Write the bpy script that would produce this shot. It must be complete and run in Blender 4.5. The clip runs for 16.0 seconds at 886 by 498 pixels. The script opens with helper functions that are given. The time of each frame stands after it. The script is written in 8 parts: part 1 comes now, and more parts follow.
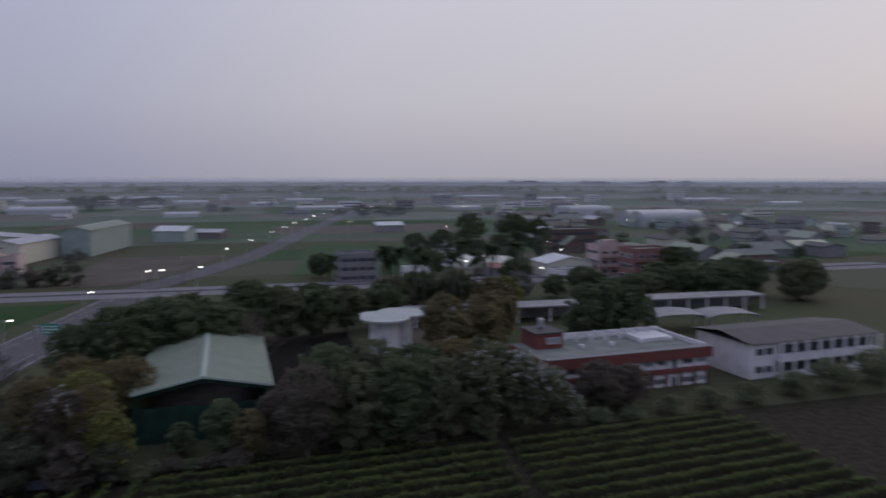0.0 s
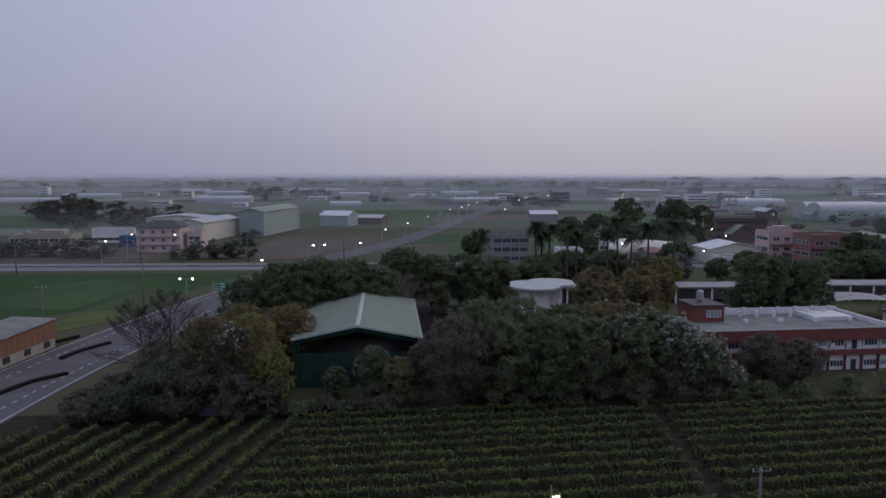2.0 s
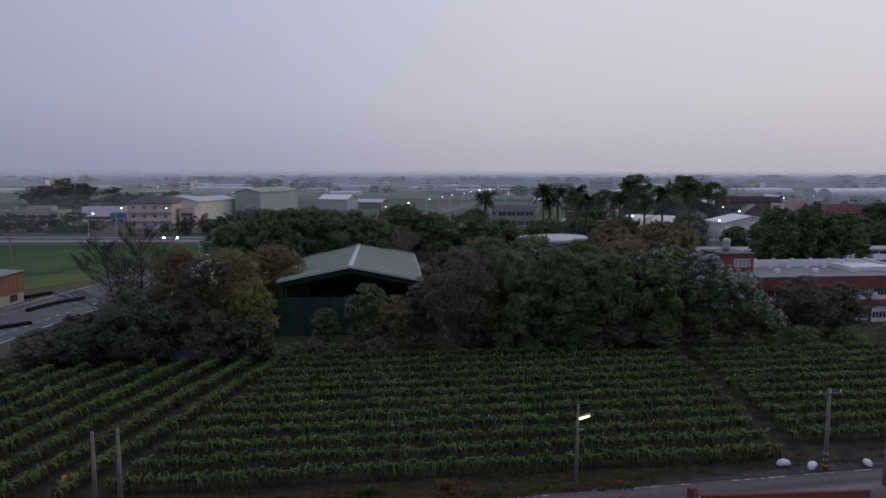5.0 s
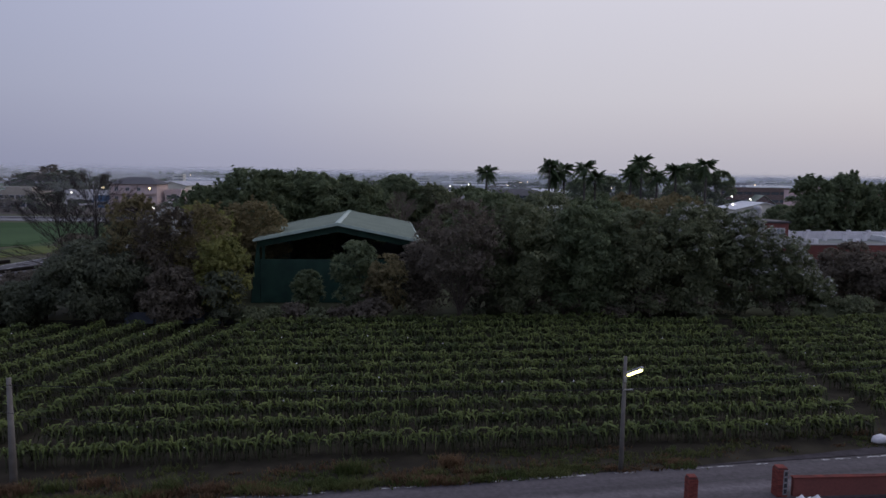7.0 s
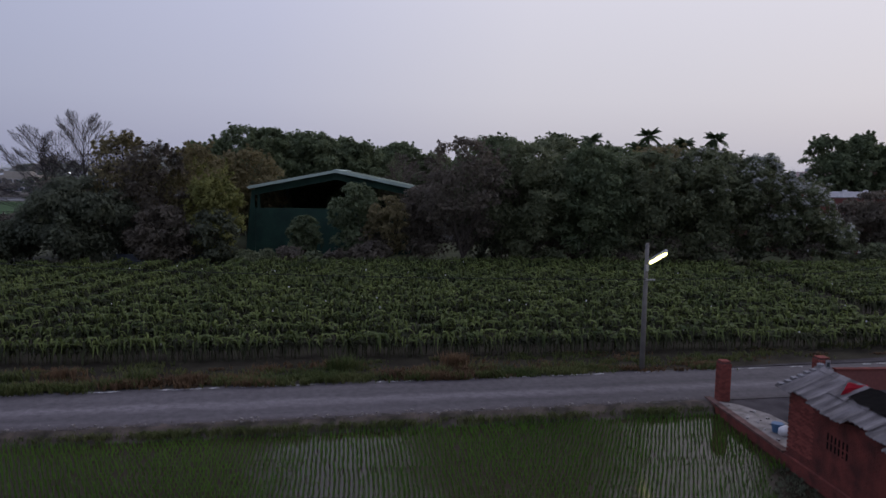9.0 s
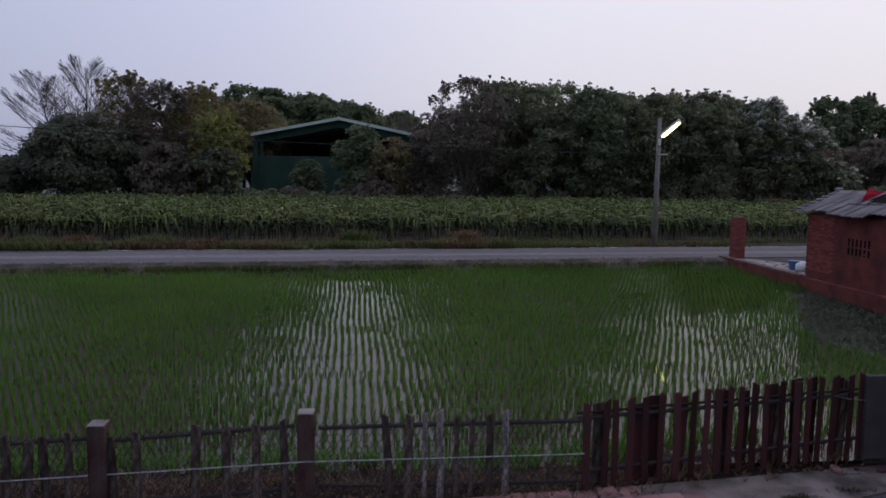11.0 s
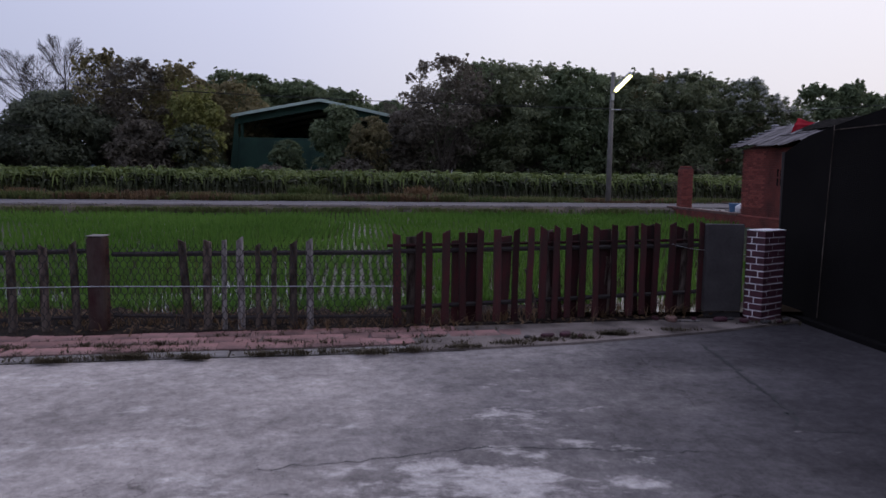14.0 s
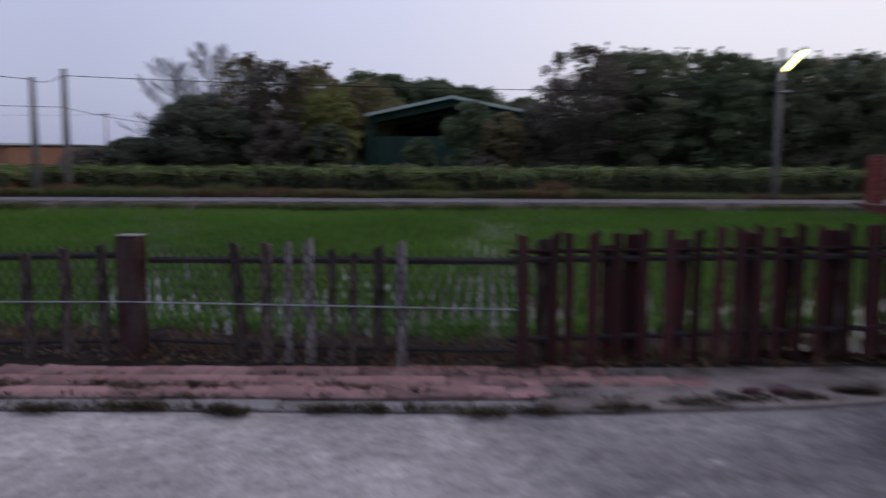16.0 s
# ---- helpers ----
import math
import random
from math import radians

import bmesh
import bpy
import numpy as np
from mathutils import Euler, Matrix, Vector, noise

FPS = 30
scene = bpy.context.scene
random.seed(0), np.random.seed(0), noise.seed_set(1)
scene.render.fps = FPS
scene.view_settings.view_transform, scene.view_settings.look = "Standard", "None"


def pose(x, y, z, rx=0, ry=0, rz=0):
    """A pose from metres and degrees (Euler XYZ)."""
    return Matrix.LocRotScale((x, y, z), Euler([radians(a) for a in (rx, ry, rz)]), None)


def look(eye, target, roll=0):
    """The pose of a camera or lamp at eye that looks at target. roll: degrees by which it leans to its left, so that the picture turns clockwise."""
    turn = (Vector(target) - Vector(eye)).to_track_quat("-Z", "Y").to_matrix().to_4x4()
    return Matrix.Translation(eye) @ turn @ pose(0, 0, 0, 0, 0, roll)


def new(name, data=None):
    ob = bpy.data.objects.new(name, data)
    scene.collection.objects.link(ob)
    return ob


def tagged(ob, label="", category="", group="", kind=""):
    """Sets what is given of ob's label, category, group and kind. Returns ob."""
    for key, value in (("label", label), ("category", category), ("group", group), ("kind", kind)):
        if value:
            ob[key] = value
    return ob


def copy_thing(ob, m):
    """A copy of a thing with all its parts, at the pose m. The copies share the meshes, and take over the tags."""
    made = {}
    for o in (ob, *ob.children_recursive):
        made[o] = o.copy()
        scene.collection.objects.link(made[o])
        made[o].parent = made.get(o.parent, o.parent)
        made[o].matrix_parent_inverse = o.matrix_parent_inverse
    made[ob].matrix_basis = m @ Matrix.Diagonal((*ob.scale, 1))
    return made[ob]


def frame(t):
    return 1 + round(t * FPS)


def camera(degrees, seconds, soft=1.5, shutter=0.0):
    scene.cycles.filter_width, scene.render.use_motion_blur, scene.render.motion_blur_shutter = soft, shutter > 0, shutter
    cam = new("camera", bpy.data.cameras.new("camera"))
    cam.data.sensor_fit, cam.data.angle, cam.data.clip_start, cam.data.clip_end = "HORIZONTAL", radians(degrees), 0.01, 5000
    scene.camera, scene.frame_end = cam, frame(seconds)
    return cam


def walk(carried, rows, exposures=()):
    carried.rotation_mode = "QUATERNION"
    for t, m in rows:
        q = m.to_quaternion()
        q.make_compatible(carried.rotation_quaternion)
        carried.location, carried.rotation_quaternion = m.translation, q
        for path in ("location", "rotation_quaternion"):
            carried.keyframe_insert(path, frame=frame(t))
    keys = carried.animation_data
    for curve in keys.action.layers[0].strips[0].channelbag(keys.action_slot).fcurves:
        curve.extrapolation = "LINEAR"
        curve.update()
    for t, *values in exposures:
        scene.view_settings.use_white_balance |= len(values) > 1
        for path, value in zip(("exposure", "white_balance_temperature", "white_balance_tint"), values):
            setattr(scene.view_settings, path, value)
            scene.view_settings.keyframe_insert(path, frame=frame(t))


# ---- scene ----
cam = camera(62.90, 16.0, soft=1.5, shutter=0.35)
PATH = [
    (0.0, pose(-12.925, 27.688, 37.682, 84.259, -0.061, -16.655)),
    (0.2, pose(-12.902, 27.697, 37.238, 84.336, -0.433, -10.404)),
    (0.5, pose(-12.451, 27.991, 36.707, 84.105, -0.111, -5.845)),
    (1.0, pose(-12.521, 28.010, 35.265, 84.066, -0.083, -4.591)),
    (1.5, pose(-12.163, 27.856, 33.522, 84.050, -0.053, -4.412)),
    (2.0, pose(-12.180, 27.685, 31.806, 84.025, -0.076, -4.403)),
    (2.5, pose(-12.134, 27.529, 30.060, 83.999, -0.070, -4.391)),
    (3.0, pose(-12.098, 27.499, 28.322, 83.987, -0.065, -4.350)),
    (3.5, pose(-12.032, 28.616, 26.628, 83.965, 0.002, -4.321)),
    (4.0, pose(-11.693, 31.003, 24.906, 84.010, 0.068, -4.196)),
    (4.2, pose(-11.582, 32.219, 24.227, 84.024, 0.083, -4.152)),
    (6.5, pose(-11.477, 46.519, 17.021, 84.051, -0.712, -4.612)),
    (7.0, pose(-11.212, 48.749, 15.325, 84.090, -0.789, -4.547)),
    (7.5, pose(-10.962, 50.583, 13.808, 84.102, -0.830, -4.442)),
    (8.0, pose(-10.848, 51.425, 12.274, 84.129, -0.829, -4.375)),
    (8.5, pose(-10.839, 51.636, 10.761, 84.159, -0.816, -4.334)),
    (9.0, pose(-10.892, 51.627, 9.099, 84.162, -0.793, -4.325)),
    (9.5, pose(-11.039, 51.388, 7.476, 84.162, -0.761, -4.366)),
    (10.0, pose(-11.197, 51.011, 5.922, 84.164, -0.727, -4.451)),
    (10.2, pose(-11.184, 51.014, 5.220, 84.165, -0.713, -4.483)),
    (12.3, pose(-12.382, 51.351, 2.141, 84.212, -0.742, -4.613)),
    (12.5, pose(-12.225, 51.356, 2.057, 84.229, -0.755, -4.570)),
    (13.0, pose(-10.977, 51.194, 1.731, 84.260, -0.774, -4.384)),
    (13.5, pose(-9.579, 51.086, 1.419, 84.238, -0.773, -4.368)),
    (14.0, pose(-9.182, 51.031, 1.160, 84.235, -0.766, -4.405)),
    (14.5, pose(-9.134, 50.989, 0.937, 84.250, -0.738, -4.397)),
    (15.0, pose(-9.179, 50.972, 0.913, 84.224, -0.701, -4.393)),
    (15.5, pose(-9.118, 51.865, 0.926, 84.252, -0.683, -4.286)),
    (15.7, pose(-9.093, 52.507, 0.930, 84.254, -0.831, -3.052)),
    (15.8, pose(-9.061, 52.807, 0.925, 84.288, -0.657, -0.989)),
    (15.9, pose(-9.055, 53.159, 0.927, 84.259, -0.467, 1.818)),
    (16.0, pose(-9.083, 53.588, 0.968, 84.109, -0.228, 6.128)),
]
EXPOSURES = [(0.0, -0.12), (1.5, -0.02), (4.0, 0.03), (8.5, 0.12), (10.0, 0.26), (12.5, 0.49), (16.0, 0.47)]

walk(cam, PATH, EXPOSURES)

# ---- sky, sun and distance ----
world = bpy.data.worlds.new("dusk_sky")
scene.world = world
world.use_nodes = True
wn, wl = world.node_tree.nodes, world.node_tree.links
wn.clear()
w_out = wn.new("ShaderNodeOutputWorld")
w_bg = wn.new("ShaderNodeBackground")
w_sky = wn.new("ShaderNodeTexSky")
w_sky.sky_type = 'NISHITA'
w_sky.sun_disc = False
w_sky.sun_elevation = radians(4)
w_sky.sun_rotation = radians(80)
w_sky.dust_density = 4.0
w_tc = wn.new("ShaderNodeTexCoord")
w_dot = wn.new("ShaderNodeVectorMath")
w_dot.operation = 'DOT_PRODUCT'
w_dot.inputs[1].default_value = (0.82, 0.57, 0.0)
w_side = wn.new("ShaderNodeValToRGB")
el = w_side.color_ramp.elements
el[0].position, el[0].color = 0.05, (0.345, 0.368, 0.51, 1)
el[1].position, el[1].color = 1.0, (0.635, 0.612, 0.672, 1)
e = el.new(0.42)
e.color = (0.455, 0.466, 0.60, 1)
e = el.new(0.70)
e.color = (0.588, 0.576, 0.655, 1)
w_sep = wn.new("ShaderNodeSeparateXYZ")
w_up = wn.new("ShaderNodeValToRGB")
el = w_up.color_ramp.elements
el[0].position, el[0].color = 0.0, (0.70, 0.70, 0.73, 1)
el[1].position, el[1].color = 0.60, (1.30, 1.32, 1.40, 1)
e = el.new(0.10)
e.color = (0.88, 0.88, 0.89, 1)
e = el.new(0.25)
e.color = (1.0, 1.0, 1.02, 1)
w_mul = wn.new("ShaderNodeMix")
w_mul.data_type, w_mul.blend_type = 'RGBA', 'MULTIPLY'
w_mul.inputs["Factor"].default_value = 1.0
w_add = wn.new("ShaderNodeMix")
w_add.data_type, w_add.blend_type = 'RGBA', 'ADD'
w_add.inputs["Factor"].default_value = 0.022
wl.new(w_tc.outputs["Generated"], w_dot.inputs[0])
wl.new(w_dot.outputs["Value"], w_side.inputs["Fac"])
wl.new(w_tc.outputs["Generated"], w_sep.inputs[0])
wl.new(w_sep.outputs["Z"], w_up.inputs["Fac"])
wl.new(w_side.outputs["Color"], w_mul.inputs["A"])
wl.new(w_up.outputs["Color"], w_mul.inputs["B"])
wl.new(w_mul.outputs["Result"], w_add.inputs["A"])
wl.new(w_sky.outputs["Color"], w_add.inputs["B"])
wl.new(w_add.outputs["Result"], w_bg.inputs["Color"])
w_bg.inputs["Strength"].default_value = 1.0
wl.new(w_bg.outputs[0], w_out.inputs[0])

sun = new("sun", bpy.data.lights.new("sun", 'SUN'))
sun.data.energy, sun.data.angle, sun.data.color = 0.25, radians(30), (1.0, 0.92, 0.86)
sun.matrix_world = look((0, 0, 100), (-60, -45, 55))


# ---- materials ----
def material(name, base, second=None, rough=0.8, metal=0.0, scale=4.0, fine=40.0, bump=0.15, spread=0.5, spec=0.3, piece=0.0, stretch=(1, 1, 1), turn=0.0):
    """A surface of two tones: large stains, fine grain, relief; piece: variation from object to object."""
    m = bpy.data.materials.new(name)
    m.use_nodes = True
    n, l = m.node_tree.nodes, m.node_tree.links
    b = n["Principled BSDF"]
    second = second or tuple(c * 0.6 for c in base)
    tc = n.new("ShaderNodeTexCoord")
    mp = n.new("ShaderNodeMapping")
    mp.inputs["Scale"].default_value = stretch
    mp.vector_type = 'TEXTURE' if turn else 'POINT'
    if turn:
        mp.inputs["Rotation"].default_value = (0, 0, radians(turn))
        mp.inputs["Scale"].default_value = tuple(1 / c for c in stretch)
    l.new(tc.outputs["Object"], mp.inputs["Vector"])
    big = n.new("ShaderNodeTexNoise")
    big.inputs["Scale"].default_value = scale
    big.inputs["Detail"].default_value = 6
    small = n.new("ShaderNodeTexNoise")
    small.inputs["Scale"].default_value = fine
    small.inputs["Detail"].default_value = 4
    for t in (big, small):
        l.new(mp.outputs[0], t.inputs["Vector"])
    ramp = n.new("ShaderNodeMapRange")
    ramp.inputs["From Min"].default_value = 0.5 - spread * 0.5
    ramp.inputs["From Max"].default_value = 0.5 + spread * 0.5
    l.new(big.outputs["Fac"], ramp.inputs["Value"])
    mix = n.new("ShaderNodeMix")
    mix.data_type = 'RGBA'
    mix.inputs["A"].default_value = (*base, 1)
    mix.inputs["B"].default_value = (*second, 1)
    l.new(ramp.outputs[0], mix.inputs["Factor"])
    grain = n.new("ShaderNodeMapRange")
    grain.inputs["To Min"].default_value, grain.inputs["To Max"].default_value = 0.72, 1.28
    l.new(small.outputs["Fac"], grain.inputs["Value"])
    hsv = n.new("ShaderNodeHueSaturation")
    l.new(mix.outputs["Result"], hsv.inputs["Color"])
    if piece:
        info = n.new("ShaderNodeObjectInfo")
        var = n.new("ShaderNodeMapRange")
        var.inputs["To Min"].default_value, var.inputs["To Max"].default_value = 1 - piece, 1 + piece
        l.new(info.outputs["Random"], var.inputs["Value"])
        mul = n.new("ShaderNodeMath")
        mul.operation = 'MULTIPLY'
        l.new(var.outputs[0], mul.inputs[0])
        l.new(grain.outputs[0], mul.inputs[1])
        l.new(mul.outputs[0], hsv.inputs["Value"])
    else:
        l.new(grain.outputs[0], hsv.inputs["Value"])
    l.new(hsv.outputs[0], b.inputs["Base Color"])
    b.inputs["Roughness"].default_value = rough
    b.inputs["Metallic"].default_value = metal
    b.inputs["Specular IOR Level"].default_value = spec
    if bump:
        bp = n.new("ShaderNodeBump")
        bp.inputs["Strength"].default_value = bump
        bp.inputs["Distance"].default_value = 0.02
        l.new(small.outputs["Fac"], bp.inputs["Height"])
        l.new(bp.outputs[0], b.inputs["Normal"])
    return m


def leafy(name, base, second, rough=0.6, trans=0.25, scale=0.6):
    """Leaves: each island its own shade, a little light through them."""
    m = bpy.data.materials.new(name)
    m.use_nodes = True
    n, l = m.node_tree.nodes, m.node_tree.links
    b = n["Principled BSDF"]
    geo = n.new("ShaderNodeNewGeometry")
    tc = n.new("ShaderNodeTexCoord")
    patch = n.new("ShaderNodeTexNoise")
    patch.inputs["Scale"].default_value = scale
    l.new(tc.outputs["Object"], patch.inputs["Vector"])
    avg = n.new("ShaderNodeMath")
    avg.operation = 'MULTIPLY_ADD'
    avg.inputs[1].default_value = 0.6
    l.new(geo.outputs["Random Per Island"], avg.inputs[0])
    sh = n.new("ShaderNodeMath")
    sh.operation = 'MULTIPLY_ADD'
    sh.inputs[1].default_value, sh.inputs[2].default_value = 1.6, -0.6
    l.new(patch.outputs["Fac"], sh.inputs[0])
    l.new(sh.outputs[0], avg.inputs[2])
    mix = n.new("ShaderNodeMix")
    mix.data_type = 'RGBA'
    mix.inputs["A"].default_value, mix.inputs["B"].default_value = (*base, 1), (*second, 1)
    l.new(avg.outputs[0], mix.inputs["Factor"])
    l.new(mix.outputs["Result"], b.inputs["Base Color"])
    b.inputs["Roughness"].default_value = rough
    b.inputs["Specular IOR Level"].default_value = 0.12
    if trans:
        tr = n.new("ShaderNodeBsdfTranslucent")
        l.new(mix.outputs["Result"], tr.inputs["Color"])
        ms = n.new("ShaderNodeMixShader")
        ms.inputs[0].default_value = trans
        l.new(b.outputs[0], ms.inputs[1])
        l.new(tr.outputs[0], ms.inputs[2])
        l.new(ms.outputs[0], n["Material Output"].inputs["Surface"])
    return m


def glowing(name, color, strength):
    m = bpy.data.materials.new(name)
    m.use_nodes = True
    b = m.node_tree.nodes["Principled BSDF"]
    b.inputs["Base Color"].default_value = (*color, 1)
    b.inputs["Emission Color"].default_value = (*color, 1)
    b.inputs["Emission Strength"].default_value = strength
    return m


def glass(name, tint=(0.05, 0.06, 0.07)):
    m = bpy.data.materials.new(name)
    m.use_nodes = True
    b = m.node_tree.nodes["Principled BSDF"]
    b.inputs["Base Color"].default_value = (*tint, 1)
    b.inputs["Roughness"].default_value = 0.08
    b.inputs["Specular IOR Level"].default_value = 0.6
    return m


M_GROUND = material("farmland_soil", (0.055, 0.075, 0.035), (0.075, 0.065, 0.042), scale=0.02, fine=0.6, bump=0.2, spec=0.05)
# field tones greyed and paled in part to carry distance haze in the colour
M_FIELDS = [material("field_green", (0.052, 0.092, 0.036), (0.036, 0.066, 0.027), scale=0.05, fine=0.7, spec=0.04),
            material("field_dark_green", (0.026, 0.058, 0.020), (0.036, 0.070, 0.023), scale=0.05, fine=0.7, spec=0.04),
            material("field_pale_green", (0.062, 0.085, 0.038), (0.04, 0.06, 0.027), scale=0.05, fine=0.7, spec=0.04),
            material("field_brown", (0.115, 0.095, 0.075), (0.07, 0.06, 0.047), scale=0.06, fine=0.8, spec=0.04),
            material("field_hazed_grey", (0.12, 0.13, 0.10), (0.08, 0.10, 0.065), scale=0.05, fine=0.7, spec=0.04)]
M_YELLOW = material("flowering_weeds", (0.10, 0.108, 0.032), (0.055, 0.085, 0.030), scale=0.15, fine=1.5, spec=0.04)


def lane_asphalt():
    """Worn asphalt with two paler wheel-polished bands along the lane."""
    m = material("worn_asphalt", (0.088, 0.079, 0.084), (0.050, 0.045, 0.048), rough=0.85, scale=0.75, fine=22, stretch=(0.05, 1.1, 1), spread=0.35, turn=5.94)
    n, l = m.node_tree.nodes, m.node_tree.links
    b = n["Principled BSDF"]
    old = b.inputs["Base Color"].links[0].from_socket
    tc = n.new("ShaderNodeTexCoord")
    across = n.new("ShaderNodeVectorMath")
    across.operation = 'DOT_PRODUCT'
    across.inputs[1].default_value = (-0.104, 1.0, 0.0)
    l.new(tc.outputs["Object"], across.inputs[0])
    wob = n.new("ShaderNodeTexNoise")
    wob.inputs["Scale"].default_value = 0.9
    wob.inputs["Detail"].default_value = 7
    l.new(tc.outputs["Object"], wob.inputs["Vector"])
    add = n.new("ShaderNodeMath")
    add.operation = 'MULTIPLY_ADD'
    add.inputs[1].default_value = 0.9
    l.new(wob.outputs["Fac"], add.inputs[0])
    l.new(across.outputs["Value"], add.inputs[2])
    ramp = n.new("ShaderNodeValToRGB")
    mr = n.new("ShaderNodeMapRange")
    mr.inputs["From Min"].default_value, mr.inputs["From Max"].default_value = 79.9, 84.9
    l.new(add.outputs[0], mr.inputs["Value"])
    l.new(mr.outputs[0], ramp.inputs["Fac"])
    el = ramp.color_ramp.elements
    el[0].position, el[0].color = 0.0, (0.75, 0.68, 0.66, 1)
    el[1].position, el[1].color = 1.0, (0.75, 0.75, 0.76, 1)
    for p, v in ((0.16, 0.95), (0.30, 1.05), (0.40, 1.75), (0.47, 1.65), (0.56, 1.0), (0.76, 0.98)):
        e = el.new(p)
        e.color = (v, v * 0.985, v, 1)
    mul = n.new("ShaderNodeMix")
    mul.data_type, mul.blend_type = 'RGBA', 'MULTIPLY'
    mul.inputs["Factor"].default_value = 1.0
    l.new(old, mul.inputs["A"])
    l.new(ramp.outputs["Color"], mul.inputs["B"])
    # loose grit and worn stone
    grit = n.new("ShaderNodeTexNoise")
    grit.inputs["Scale"].default_value, grit.inputs["Detail"].default_value, grit.inputs["Roughness"].default_value = 3.0, 13, 0.78
    l.new(tc.outputs["Object"], grit.inputs["Vector"])
    gr = n.new("ShaderNodeMapRange")
    for k, v in (("From Min", 0.36), ("From Max", 0.64), ("To Min", 0.66), ("To Max", 1.34)):
        gr.inputs[k].default_value = v
    l.new(grit.outputs["Fac"], gr.inputs["Value"])
    hs = n.new("ShaderNodeHueSaturation")
    l.new(gr.outputs[0], hs.inputs["Value"])
    l.new(mul.outputs["Result"], hs.inputs["Color"])
    l.new(hs.outputs[0], b.inputs["Base Color"])
    return m


M_ASPHALT = lane_asphalt()
M_HIGHWAY = material("highway_asphalt", (0.118, 0.115, 0.120), (0.080, 0.078, 0.082), rough=0.9, scale=0.2, fine=8, spec=0.1)
M_PALE_ROAD = material("dusty_highway_asphalt", (0.21, 0.205, 0.21), (0.15, 0.147, 0.152), rough=0.9, scale=0.2, fine=8, spec=0.1)
M_LINE = material("road_paint", (0.55, 0.55, 0.55), (0.25, 0.25, 0.25), scale=3, fine=12, spread=0.3)
M_EDGE_LINE = material("worn_lane_paint", (0.40, 0.40, 0.39), (0.09, 0.085, 0.085), scale=2.2, fine=22, spread=0.12)
M_SOIL = material("dry_soil", (0.024, 0.021, 0.019), (0.013, 0.012, 0.011), scale=1.2, fine=14, bump=0.5, spec=0.03)
M_FIELD_FLOOR = material("weedy_field_soil", (0.040, 0.036, 0.025), (0.022, 0.019, 0.015), scale=0.8, fine=12, bump=0.5, spec=0.03, spread=0.35)
M_MUD = material("bank_mud", (0.05, 0.042, 0.034), (0.03, 0.028, 0.022), scale=1.5, fine=18, bump=0.5, spec=0.05)
M_BANK = material("crumbly_bank_earth", (0.098, 0.078, 0.066), (0.036, 0.032, 0.025), scale=1.5, fine=14, bump=0.6, spec=0.05, spread=0.3)
M_BED = material("dusty_joint_sand", (0.150, 0.108, 0.102), (0.062, 0.046, 0.043), scale=2.5, fine=20, bump=0.5, spec=0.1, spread=0.3)
M_CONCRETE_PALE = material("pale_concrete", (0.42, 0.41, 0.40), (0.22, 0.21, 0.20), rough=0.9, scale=1.5, fine=20, bump=0.25)


